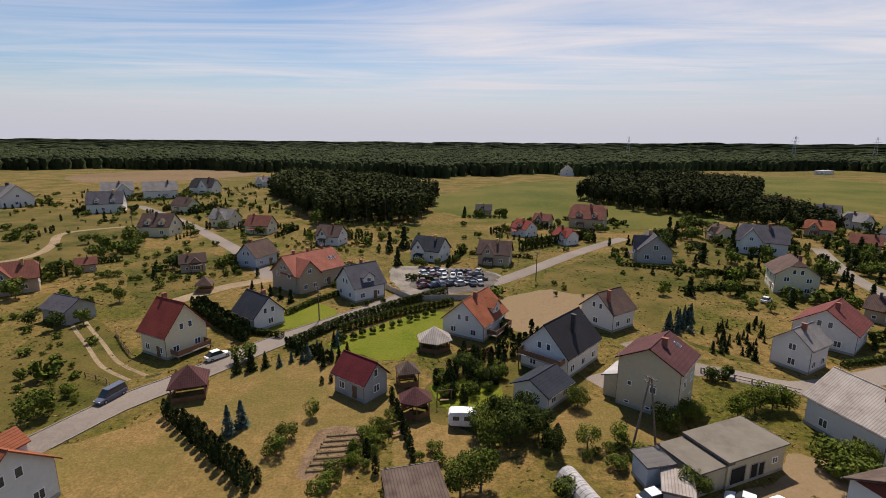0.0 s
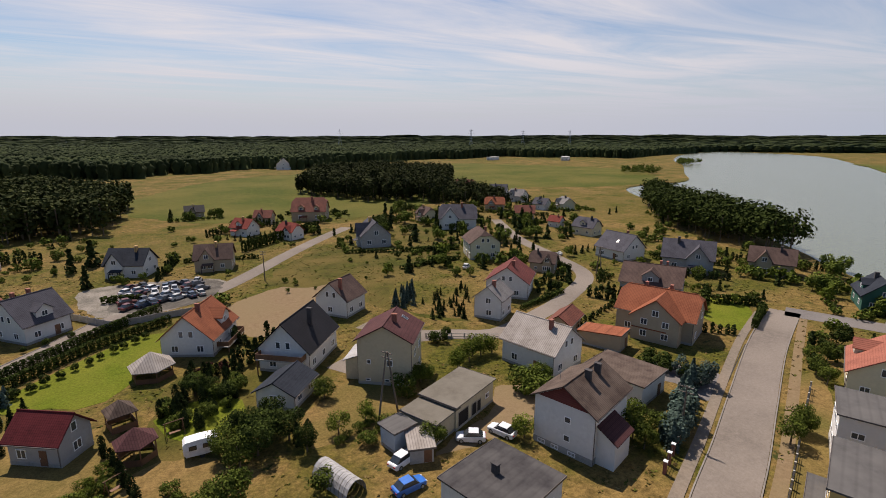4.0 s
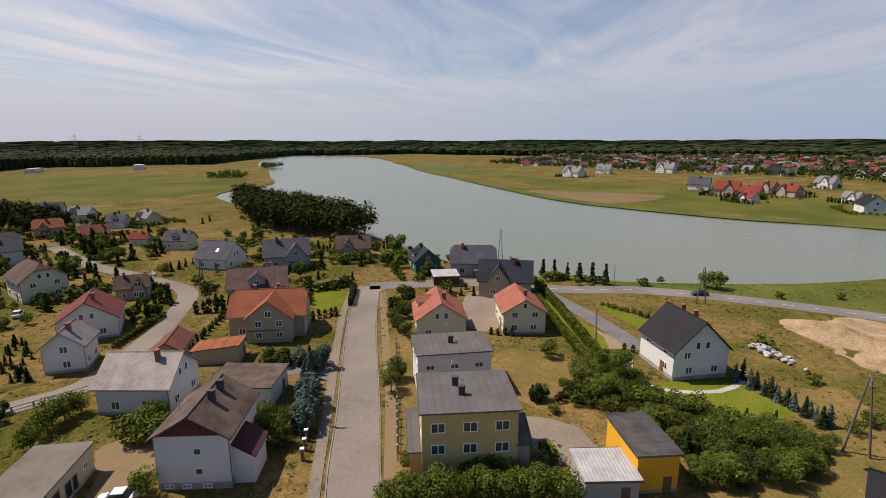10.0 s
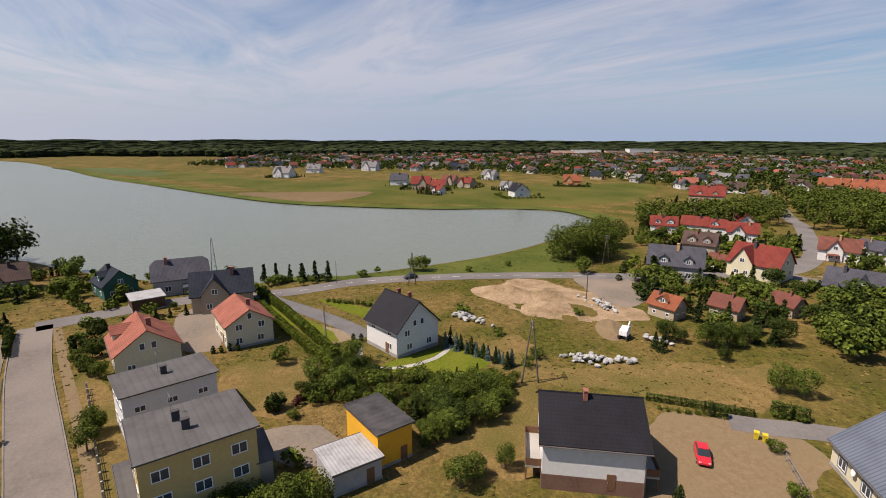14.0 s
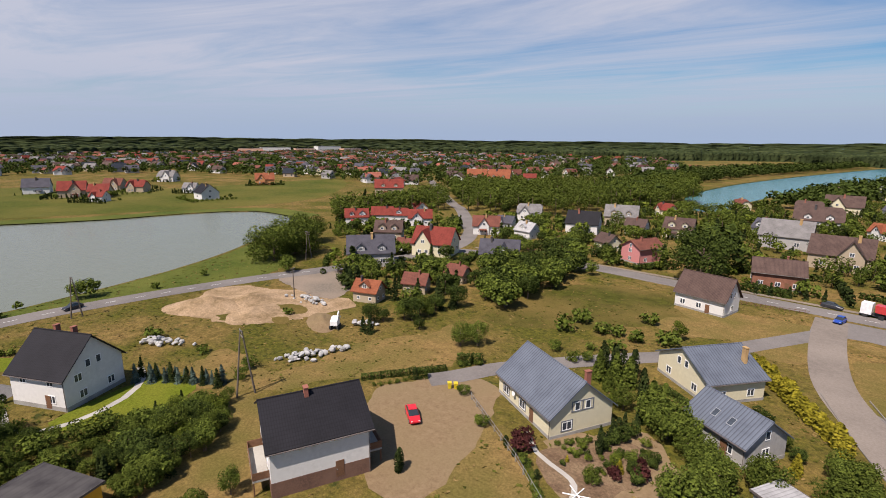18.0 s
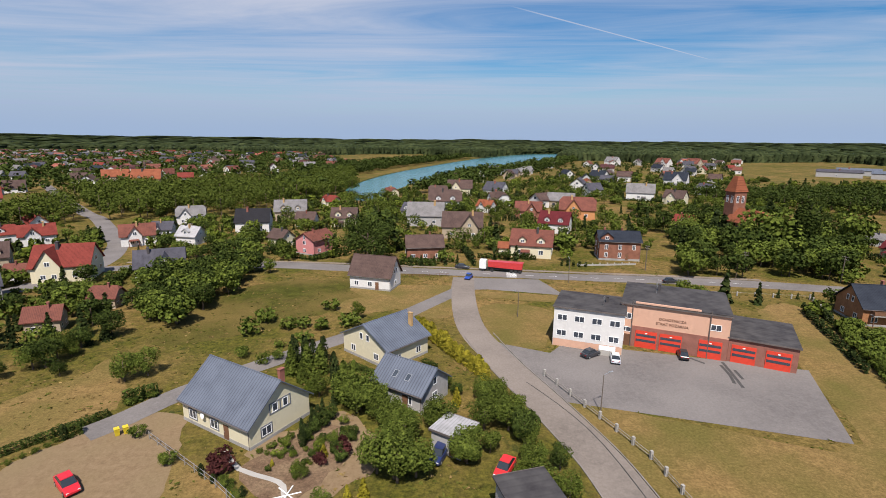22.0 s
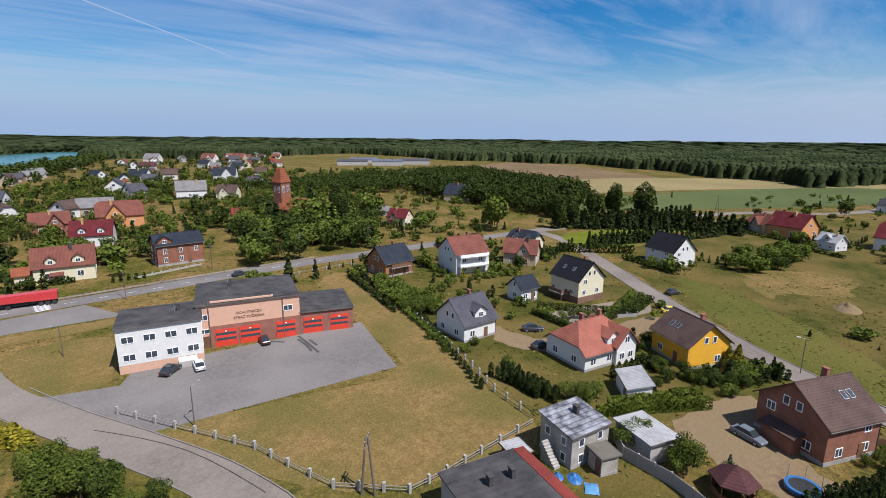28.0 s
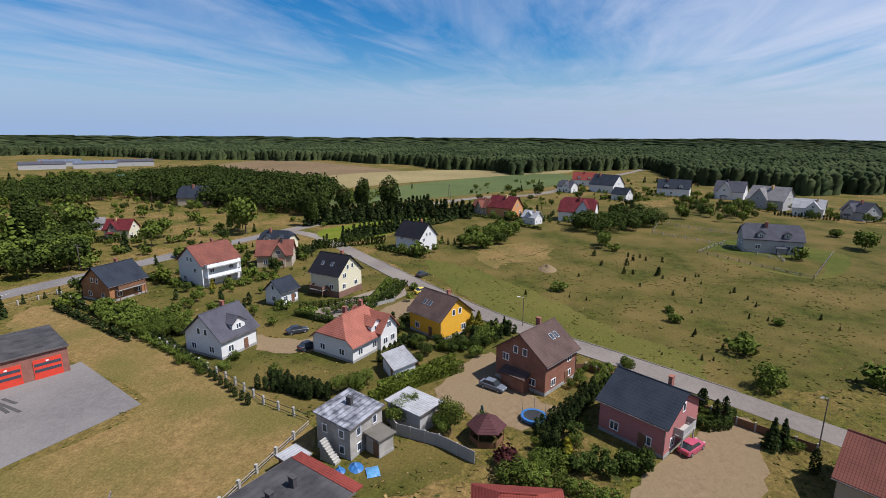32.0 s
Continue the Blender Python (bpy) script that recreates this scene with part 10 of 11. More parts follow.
# small white excavator
ex = thing("excavator", 78.6, -67.2, -60, 0.3, "small white excavator on the earth heap", "excavator")
for v in (-0.8, 0.8):
    part("track", loft([[(px, v - 0.2, 0), (px, v + 0.2, 0), (px, v + 0.2, 0.6), (px, v - 0.2, 0.6)] for px in (-1.2, 1.2)], TYRE, "track"), ex)
part("cab", loft([[(-1, -0.8, 0.7), (-1, 0.8, 0.7), (-1, 0.8, 1.7), (-1, -0.8, 1.7)], [(0.2, -0.8, 0.7), (0.2, 0.8, 0.7), (0.2, 0.7, 2.5), (0.2, -0.7, 2.5)], [(1, -0.8, 0.7), (1, 0.8, 0.7), (0.9, 0.7, 2.4), (0.9, -0.7, 2.4)]], WHITEPAINT, "cab"), ex)
g = Geo()
g.tube((0.9, 0, 1.2), (2.6, 0, 2.8), 0.14, n=6)
g.tube((2.6, 0, 2.8), (3.6, 0, 1.0), 0.12, n=6)
part("arm", g.mesh("arm", WHITEPAINT), ex)

# ---- balconies, porches and other house parts ----


def balcony(ob, u0, u1, side, z, depth, at, mat, roofed=False):
    """side: 'y' or 'x' with sign; at: distance of the wall from the house's middle."""
    ax, sg = side[0], (1 if side[1] == "+" else -1)
    g = Geo()

    def bx(a0, a1, d0, d1, z0, z1):
        lo, hi = sorted((sg * (at + d0), sg * (at + d1)))
        if ax == "y":
            g.box(a0, a1, lo, hi, z0, z1)
        else:
            g.box(lo, hi, a0, a1, z0, z1)

    bx(u0, u1, 0, depth, z - 0.2, z)
    b = part("balcony", g.mesh("balcony", CONCRETE), ob)
    g = Geo()
    bx(u0, u1, depth - 0.06, depth, z + 0.08, z + 1.0)
    part("balustrade", g.mesh("balustrade", mat), b)
    for a in (u0, u1 - 0.06):
        g = Geo()
        bx(a, a + 0.06, 0, depth - 0.06, z + 0.08, z + 1.0)
        part("balustrade", g.mesh("balustrade", mat), b)
    for a in (u0 + 0.1, u1 - 0.25):
        g = Geo()
        bx(a, a + 0.15, depth - 0.2, depth - 0.05, 0, z - 0.2)
        part("post", g.mesh("post", mat), b)


balcony(H_black, -4.2, 4.2, "x+", 3.0, 1.8, 6.1, WOODBROWN)
balcony(H_orange, -4, 4, "y+", 1.2, 2.2, 4.7, WOODBROWN)
balcony(H_timber, -3.5, 3.5, "y-", 2.9, 1.4, 5.0, WOODBROWN)
balcony(H_rust, -5.0, 5.0, "y-", 2.6, 1.5, 5.65, FRAME)
balcony(H_rust, -5.0, 5.0, "y-", 5.4, 1.5, 5.65, FRAME)
balcony(H_dark, -4.5, 2.5, "x-", 2.0, 1.9, 5.8, WOODBROWN)
balcony(H_dark, -4.5, 2.5, "x+", 2.0, 1.9, 5.8, WOODBROWN)
balcony(H_cream2, -3.5, 1.0, "y-", 1.9, 2.0, 4.55, BROWNBASE)
balcony(H_red, -3.5, 3.5, "x+", 0.9, 2.2, 3.8, WOODBROWN)
balcony(H_pink, -2.6, 1.4, "x+", 2.6, 1.2, 4.6, PLINTH)


def lean_to(ob, u0, u1, side, at, depth, h0, h1, roof, wall):
    sg = 1 if side[1] == "+" else -1
    sw = side[0] == "x"
    q = (lambda a, d, z: (sg * (at + d), a, z)) if sw else (lambda a, d, z: (a, sg * (at + d), z))
    g = Geo()
    g.poly(q(u0, depth, 0), q(u1, depth, 0), q(u1, depth, h1), q(u0, depth, h1))
    for a in (u0, u1):
        g.poly(q(a, 0.02, 0), q(a, depth, 0), q(a, depth, h1), q(a, 0.02, h0))
    p = part("porch", g.mesh("porch", WALL[wall]), ob)
    g = Geo()
    for dz in (0.03, 0.18):
        g.poly(q(u0 - 0.3, 0.03, h0 + dz), q(u1 + 0.3, 0.03, h0 + dz), q(u1 + 0.3, depth + 0.4, h1 - 0.1 + dz), q(u0 - 0.3, depth + 0.4, h1 - 0.1 + dz))
    g.poly(q(u0 - 0.3, depth + 0.4, h1 - 0.07), q(u1 + 0.3, depth + 0.4, h1 - 0.07), q(u1 + 0.3, depth + 0.4, h1 + 0.08), q(u0 - 0.3, depth + 0.4, h1 + 0.08))
    part("porch_roof", g.mesh("porch_roof", ROOF[roof]), p)


lean_to(H_beige, -3.0, 3.0, "y-", 4.45, 2.6, 4.4, 3.4, "ltgrey", "beige")
lean_to(H_tall, -0.5, 4.0, "y+", 4.2, 2.4, 5.2, 3.6, "maroonbrown", "white")
lean_to(H_brick, -2.0, 2.5, "x-", 4.7, 1.8, 2.9, 2.5, "brown", "brick")
lean_to(H_tv, -3.0, 3.0, "y-", 5.5, 2.0, 3.2, 2.6, "orange", "tan")

# fire station: gates in brick surrounds, windows, lettering
GATERED = surface("gate_red", (0.58, 0.055, 0.03), (0.48, 0.045, 0.025), grain=1.5, rough=0.45, bump=0.1)


def gate(ob, u, v, w, h):
    g = Geo()
    g.box(-w / 2, w / 2, -0.08, 0.0, 0, h)
    gt = part("gate", g.mesh("gate", GATERED), ob, "red sectional gate with dark window strips", at=pose(u, v, 0.03))
    for z in (h * 0.36, h * 0.66):
        g = Geo()
        g.box(-w / 2 + 0.15, w / 2 - 0.15, -0.1, -0.07, z, z + 0.5)
        part("glazing", g.mesh("glazing", GLASS), gt)
    g = Geo()
    g.box(-0.2, 0.2, -0.105, -0.07, h * 0.84, h * 0.84 + 0.22)
    part("plate", g.mesh("plate", FRAME), gt)


fv = -15.5 / 2
g = Geo()
g.box(-7.4, 9.5, fv - 0.12, fv - 0.004, 0, 4.3)
part("brick_facing", g.mesh("brick_facing", WALL["redbrick"]), F_hall, "red brick facing")
for u in (-4.6, -0.2, 6.6):
    gate(F_hall, u, fv - 0.13, 3.9, 3.5)
for u in (-2.9, 2.5):
    gate(F_wing, u, -13.3 / 2 - 0.01, 3.9, 3.4)
for u, w in ((-8.4, 1.7), (7.2, 1.8)):
    window(F_hall, u, fv, 5.6, -90, w, 1.2)
for u in (-8.4,):
    window(F_hall, u, fv, 2.9, -90, 1.9, 1.0)
    g = Geo()
    g.box(u - 0.9, u + 0.9, fv - 0.08, fv, 0, 2.4)
    part("door", g.mesh("door", DARKFRAME), F_hall, "dark glazed double door")
g = Geo()
g.box(-7.6, 9.6, -7.9, 7.9, 8.84, 8.95)
part("roof_edge", g.mesh("roof_edge", ROOF["darkfelt"]), F_hall)
g = Geo()
g.box(-7.0, 4.5, fv - 0.06, fv + 0.3, 8.6, 9.25)
part("parapet", g.mesh("parapet", WALL["peach"]), F_hall)
for k, (txt, u) in enumerate((("OCHOTNICZA", -0.2), ("STRAŻ POŻARNA", -0.2))):
    cu = bpy.data.curves.new("lettering", "FONT")
    cu.body, cu.size, cu.extrude, cu.align_x = txt, 0.72, 0.03, "CENTER"
    cu.materials.append(DARKFRAME)
    part("lettering", cu, F_hall, "brown raised lettering", at=pose(u, fv - 0.03, 6.15 - 0.95 * k, 90, 0, 0))
for u in (-7.4, 6.2):
    g = Geo()
    g.tube((u, fv - 0.2, 0), (u, fv - 0.2, 9.4), 0.09, n=6)
    part("downpipe", g.mesh("downpipe", GUTTER), F_hall)
chimney(F_hall, -3, 3, 8.8, 10.4, DARKCHIM)
chimney(F_office, 3.0, 1.0, 8.1, 9.4, DARKCHIM)
g = Geo()
g.box(-6.5, 6.5, -5.36, -5.3, 0, 1.5)
part("brick_facing", g.mesh("brick_facing", WALL["peach"]), F_office)
g = Geo()
g.box(2.4, 5.4, -6.9, -5.4, 0, 1.1)
st = part("stairs", g.mesh("stairs", CONCRETE), F_office)
g = Geo()
g.box(2.4, 5.4, -6.9, -6.84, 1.1, 2.0)
part("railing", g.mesh("railing", FRAME), st)
g = Geo()
g.box(3.9, 5.3, -5.0, 4.9, 4.2, 4.35)
part("red_roof_strip", g.mesh("red_roof_strip", ROOF["red"]), F_low, "red metal roof strip", at=pose(0.9, 0, 0))

# ---- church and school ----
ch = thing("church", -132.4, -202.3, -80, 0, "red brick church with orange roof behind trees", "church")
part("nave", wall_mesh(20, 11, 6.5, 12, 0, WALL["brick"]), ch)
part("nave_roof", roof_mesh(20, 11, 6.5, 12, 0, ROOF["orange"]), ch)
for i in range(5):
    for sg in (1, -1):
        window(ch, -8 + i * 3.6, sg * 5.0, 2.2, 90 * sg, 1.3, 3.2, DARKFRAME)
g = Geo()
g.box(8, 13.5, -2.9, 2.9, 0, 19)
tw = part("tower", g.mesh("tower", WALL["brick"]), ch, at=pose(0.6, 0, 0))
for sg in (1, -1):
    for v in (-1.3, 1.3):
        fr, pn, far = window_meshes(1.2, 3.0, FRAME)
        part("belfry_window", far, tw, at=pose(10.75 + v, sg * 2.9, 14.2, 0, 0, 0 if sg > 0 else 180))
        part("belfry_window", far, tw, at=pose(10.75 + sg * 2.75, v, 14.2, 0, 0, -90 if sg > 0 else 90))
g = Geo()
c = [(7.6, -3.3), (13.9, -3.3), (13.9, 3.3), (7.6, 3.3)]
for i in range(4):
    g.poly((*c[i - 1], 18.9), (*c[i], 18.9), (12.0 if c[i][0] > 10 else 9.5, c[i][1] * 0.35, 25.5), (12.0 if c[i - 1][0] > 10 else 9.5, c[i - 1][1] * 0.35, 25.5))
g.poly((9.5, -1.155, 25.5), (12.0, -1.155, 25.5), (12.0, 1.155, 25.5), (9.5, 1.155, 25.5))
g.poly(*[(*p, 18.9) for p in c][::-1])
part("spire", g.mesh("spire", ROOF["orange"]), tw, "orange tiled spire", at=pose(0, 0, 0))
house(-63, -167.5, 172, 14.5, 10.5, 6.4, 9.4, "navy", "brick", base_h=0.7, win=(1.1, 1.7), label="red brick school house with dark slate roof", chims=((0.1, 0.1), (-0.3, 0.1)), dormers=((-0.3, -1, 4.0),))
# satellite dishes
for ob, u, v, z, face in ((H_cream, -2, -5.26, 2.4, 180), (H_brick, 4.4, 3.0, 3.6, -90), (H_pink, 4.1, -2.0, 3.0, -90)):
    g = Geo()
    g.tube((0, 0.05, 0), (0, 0.3, 0), 0.03, n=5)
    g.tube((0, 0.3, 0), (0, 0.42, 0.02), 0.1, 0.42, 14)
    part("satellite_dish", g.mesh("satellite_dish", FRAME), ob, "white satellite dish", at=pose(u, v, z, 0, 0, face))
# clothes and blue sheets by the unfinished house
for x, y, s in ((-50.2, -21.5, 1.3), (-49.2, -23.2, 0.9)):
    mound("tarpaulin", x, y, s, s * 0.8, 0.7, BLUEPLASTIC, "crumpled blue plastic tarpaulin", 6)

# crossing wings
wing(H_tv, 1.0, -2.5, -90, 11.5, 10.0, 4.8, 8.8, "orange", "tan", hip_b=0, rows=(1.0, 3.4))
wing(H_long, -4.6, -3.0, -90, 8.6, 7.6, 4.5, 8.5, "salmon", "tan", rows=(1.0,))
wing(H_salmon, 3.5, -1.5, -90, 9.5, 6.0, 3.4, 6.6, "salmon", "white")
for px, py, hh in ((-110, -158, 9), (-118, -160, 10), (-126, -160, 11), (-134, -162, 10), (-142, -165, 11), (-104, -166, 11), (-114, -170, 12), (-124, -171, 12), (-136, -173, 11), (-146, -178, 10), (-100, -160, 8), (-150, -170, 9), (-95, -170, 10), (-98, -182, 10)):
    plant(rng.choice(("dark", "decid")), px, py, hh)

# ---- overgrown gardens round the further houses ----


def sow(poly, spacing, kinds, h0, h1, thin=0.7):
    """Loose planting over a stretch of ground, clear of houses and roads."""
    xs, ys = [p[0] for p in poly], [p[1] for p in poly]
    x = min(xs)
    while x < max(xs):
        y = min(ys)
        while y < max(ys):
            px, py = x + rng.uniform(-.5, .5) * spacing, y + rng.uniform(-.5, .5) * spacing
            # clumps and clearings
            clump = math.sin(px * 0.11 + 2) * math.sin(py * 0.13) + 0.6 * math.sin(px * 0.037 - py * 0.05)
            if clump > rng.uniform(-1.2, 1.0) * thin - 0.1 and inside(px, py, poly) and free(px, py, 1.2) and math.hypot(px, py) > 95 and not any(inside(px, py, lake) for lake in SHORE):
                AFAR.setdefault(rng.choice(kinds), []).append((px, py, rng.uniform(h0, h1) ** 1.0))
            y += spacing
        x += spacing


SHORE = [[(p.x, p.y) for p in line] for line in SHORT]
MIXED = ("decid", "bush", "bush", "dark", "spruce", "light")
sow([(-320, 357), (-158, 441), (-5, 208), (-3, 120), (-37, 127), (-57, 147), (-136, 157)], 9.0, ("bush", "bush", "decid", "thuja"), 0.8, 3.4)
sow([(72, 240), (225, 247), (90, 93), (70, 115), (52, 135)], 8.0, MIXED, 1.0, 4.5)
sow([(217, 181), (215, 149), (154, 58), (120, 46), (112, 55), (89, 79)], 7.5, MIXED, 0.9, 3.8)
sow([(193, -162), (192, -192), (80, -105), (95, -90)], 6.0, MIXED, 1.2, 5.0)
sow([(185, -156), (115, -298), (23, -384), (8, -178), (31, -169), (55, -165), (83, -131), (121, -112)], 6.2, MIXED, 1.5, 6.5, 0.5)
sow([(200, -398), (70, -357), (47, -310), (-178, -586), (-427, -465), (-144, -161), (-70, -167), (-9, -177), (8, -200)], 8.0, MIXED, 1.8, 7.5, 0.55)
sow([(-190, -483), (-297, -410), (-358, -124), (-400, -90), (-300, -95), (-160, -95), (-123, -105), (-111, -167), (-92, -243)], 10.0, MIXED, 1.5, 5.5)
sow([(-452, -55), (-516, 140), (-307, 86), (-262, -10), (-330, -60)], 11.0, MIXED, 1.2, 5.0)
sow([(-130, -30), (-100, -5), (-88, -30), (-100, -80), (-125, -90), (-140, -60)], 6.0, MIXED, 0.8, 3.0)
# hedges and shrubs along the plot edges of each house
for hx, hy, c, s, l, w in FOOT:
    dist = math.hypot(hx, hy)
    if dist < 135 or dist > 620 or math.hypot(hx + 45, hy + 93) < 32:
        continue
    for side in range(4):
        if rng.random() < 0.45:
            continue
        off = rng.uniform(4, 9)
        kind = rng.choice(("hedge", "bush", "thuja", "bush", "spruce"))
        length = (l if side % 2 else w) + off
        step = 1.5 if kind in ("hedge", "thuja") else rng.uniform(2.5, 4.5)
        k = -length
        tall = {"hedge": 1.3, "bush": 1.7, "thuja": 2.6, "spruce": 2.4}[kind] * rng.uniform(0.8, 1.4)
        while k < length:
            dx, dy = ((l + off) * (1 if side else -1), k) if side % 2 == 0 else (k, (w + off) * (1 if side == 1 else -1))
            px, py = hx + dx * c - dy * s, hy + dx * s + dy * c
            if free(px, py, 0.8):
                AFAR.setdefault(kind, []).append((px + rng.uniform(-.3, .3), py + rng.uniform(-.3, .3), tall * rng.uniform(0.75, 1.2)))
            k += step
    for k in range(rng.randint(2, 5)):
        a, d = rng.uniform(0, 6.28), rng.uniform(3, 8) + max(l, w)
        px, py = hx + d * math.cos(a), hy + d * math.sin(a)
        if free(px, py, 1.5):
            AFAR.setdefault(rng.choice(("decid", "dark", "light", "bush")), []).append((px, py, rng.uniform(2.0, 6.0)))
WORDS = {"decid": ("garden_trees", "leafy green garden trees between village houses", 560), "dark": ("broadleaf_trees", "dark green broadleaf trees between village houses", 560), "bush": ("bushes", "rounded green bushes in gardens and rough grass", 150), "thuja": ("thuja_rows", "rows of dark green thuja along garden edges", 60), "spruce": ("garden_spruces", "dark green spruces in village gardens", 90),
         "tinypine": ("pine_saplings", "small self-sown pines in rough meadow", 50), "light": ("fruit_trees", "light green fruit trees in village gardens", 130), "hedge": ("garden_hedges", "clipped green hedges round village plots", 70), "hedgelt": ("garden_hedges", "bright green clipped garden hedges", 70)}
for kind in AFAR:
    joined_plants(WORDS[kind][0], WORDS[kind][1], AFAR, (kind,), WORDS[kind][2])

# ---- grass tufts and weeds standing in the rough grass ----
STRAW = leafy("dry_grass_tufts", (0.17, 0.115, 0.042), (0.29, 0.20, 0.08))
WEED = leafy("green_weed_tufts", (0.075, 0.082, 0.015), (0.13, 0.13, 0.026))


def tufts(name, label, n, mat, seed, low, high, near, far, off=()):
    """Small clumps of blades over the open ground, thicker in drifts, clear of houses, roads and bare yards."""
    r = np.random.RandomState(seed)
    d, a = np.sqrt(r.uniform(near ** 2, far ** 2, n)), r.uniform(0, 2 * np.pi, n)
    x, y = d * np.cos(a), d * np.sin(a)
    drift = np.sin(x * 0.16 + seed) * np.sin(y * 0.19 + 1.3 * seed) + 0.7 * np.sin(x * 0.43 + y * 0.37 + seed) + 0.5 * np.sin(x * 0.9 - y * 1.1)
    ok = drift > r.uniform(-1.0, 1.3, n)
    for hx, hy, c, s, l, w in FOOT:
        dx, dy = x - hx, y - hy
        ok &= ~((abs(dx * c + dy * s) < l + 0.6) & (abs(-dx * s + dy * c) < w + 0.6))
    for line, half in WAYS:
        for p in line:
            ok &= (x - p.x) ** 2 + (y - p.y) ** 2 > (half + 0.9) ** 2
    for line in BARE + SHORE + list(off):
        ok &= ~many_inside(x, y, [Vector((*p, 0)) for p in line])
    x, y = x[ok], y[ok]
    m = len(x)
    h = r.uniform(low, high, m)
    quads = []
    for k in range(3):
        t = r.uniform(0, np.pi, m)
        u, v = np.cos(t) * h * 1.5, np.sin(t) * h * 1.5
        lx, ly = r.normal(0, 1.6, m) * h, r.normal(0, 1.6, m) * h
        zero = np.zeros(m) - 0.02
        quads.append(np.stack([np.stack([x - u * 0.6, y - v * 0.6, zero], 1), np.stack([x + u * 0.6, y + v * 0.6, zero], 1), np.stack([x + u + lx, y + v + ly, h * 0.9], 1), np.stack([x - u + lx, y - v + ly, h], 1)], 1))
    q = np.stack(quads, 1).reshape(-1, 3)
    tagged(new(name, array_mesh(name, q, np.arange(len(q)).reshape(-1, 4), mat)), label, "grass", kind="stuff")


tufts("dry_grass_tufts", "dry straw-coloured grass tufts in rough ground", 34000, STRAW, 3, 0.06, 0.15, 42, 190, MOWN)
tufts("weed_tufts", "green weeds and grass tufts in rough ground", 46000, WEED, 8, 0.06, 0.17, 42, 190, MOWN)

# ---- garage bays, window surrounds, roof masts and far pylons ----
# near-black colour standing in for the shade inside the garage bays
BAYSHADE = surface("painted_bay_shade", (0.022, 0.02, 0.018), (0.014, 0.012, 0.011), rough=0.9, bump=0)
GREYTRIM = surface("grey_window_surround", (0.16, 0.165, 0.175), (0.12, 0.124, 0.13), rough=0.7, bump=0.05)
for v, w, h, z in ((-3.2, 2.4, 2.5, 0.03), (-0.4, 1.1, 2.2, 0.03), (0.9, 0.9, 2.1, 0.03)):
    g = lattice([-w / 2 - 0.12, -w / 2, w / 2, w / 2 + 0.12], [0, h, h + 0.12], ((1, 0),), -0.01, 0.06)
    bay = part("bay_frame", g.mesh("bay_frame", GREYWOOD), F_garage, at=pose(3.1, v, z, 0, 0, -90))
    # no real opening: a flat panel on the wall carries the bay's shade
    g = Geo()
    g.box(-w / 2, w / 2, -0.01, 0.02, 0, h)
    part("bay_opening", g.mesh("bay_opening", BAYSHADE), bay, "flat dark panel painted as the shade inside an open garage bay")
window(F_garage, 3.1, 3.2, 1.4, 0, 1.0, 0.9)
for ob in [c for c in H_cream.children if c.name.startswith("window")]:
    g = lattice([-0.98, -0.8, 0.8, 0.98], [-0.18, 0, 1.3, 1.48], ((1, 1),), -0.015, 0.045)
    part("surround", g.mesh("surround", GREYTRIM), ob, "grey painted window surround")


def roof_mast(x, y, z, h, label):
    ob = thing("roof_aerial", x, y, 25, z, label, "aerial", "roof aerials")
    g = Geo()
    g.tube((0, 0, 0), (0, 0, h), 0.035, 0.025, 6)
    part("mast", g.mesh("mast", STEEL), ob)
    for k in range(4):
        g = Geo()
        g.tube((-0.45 + 0.08 * k, 0, h - 0.15 - 0.22 * k), (0.45 - 0.08 * k, 0, h - 0.15 - 0.22 * k), 0.018, n=5)
        part("rod", g.mesh("rod", STEEL), ob)


roof_mast(58.6, 12.6, 9.5, 2.6, "thin television aerial on a flat felt roof")
roof_mast(76.4, 17.4, 7.2, 3.2, "tall television aerial on a flat felt roof")
roof_mast(44.5, 42.5, 8.9, 1.6, "short television aerial on a weathered roof")
roof_mast(-33.0, -92.0, 8.2, 2.0, "thin aerial on the station office roof")
roof_mast(-46.0, -98.0, 8.9, 2.4, "thin aerial on the fire station roof")
# white spoked garden ornament on the gravel
star = thing("garden_ornament", 16.9, -49.1, 20, 0.06, "white crossed poles lying in an ornamental garden", "ornament")
for k in range(3):
    g = Geo()
    g.box(-1.6, 1.6, -0.06, 0.06, 0.09 * k, 0.09 * k + 0.08)
    part("pole", g.mesh("pole", FRAME), star, at=pose(0, 0, 0, 0, 0, 60 * k))


def pylon(az, dist, h, label="distant lattice power pylon above the forest"):
    """Four tapering legs, cross braces and two arms."""
    ob = thing("power_pylon", dist * math.sin(radians(az)), dist * math.cos(radians(az)), -az, 0, label, "pylon", "distant pylons")
    corner = lambda i, z: ((1 if i in (0, 3) else -1) * (5.0 * (1 - z / h) + 0.6), (1 if i < 2 else -1) * (5.0 * (1 - z / h) + 0.6), z)
    for i in range(4):
        g = Geo()
        g.tube(corner(i, 0), corner(i, h), 0.35, 0.25, 5)
        part("leg", g.mesh("leg", STEEL), ob)
    for k in range(6):
        g = Geo()
        z0, z1 = h * k / 6, h * (k + 1) / 6
        for i in range(4):
            g.tube(corner(i, z0), corner((i + 1) % 4, z1), 0.16, n=4)
        part("brace", g.mesh("brace", STEEL), ob)
    for z, w in ((h * 0.8, 9), (h * 0.93, 6)):
        g = Geo()
        g.tube((-w, 0, z), (w, 0, z), 0.3, n=5)
        part("arm", g.mesh("arm", STEEL), ob)


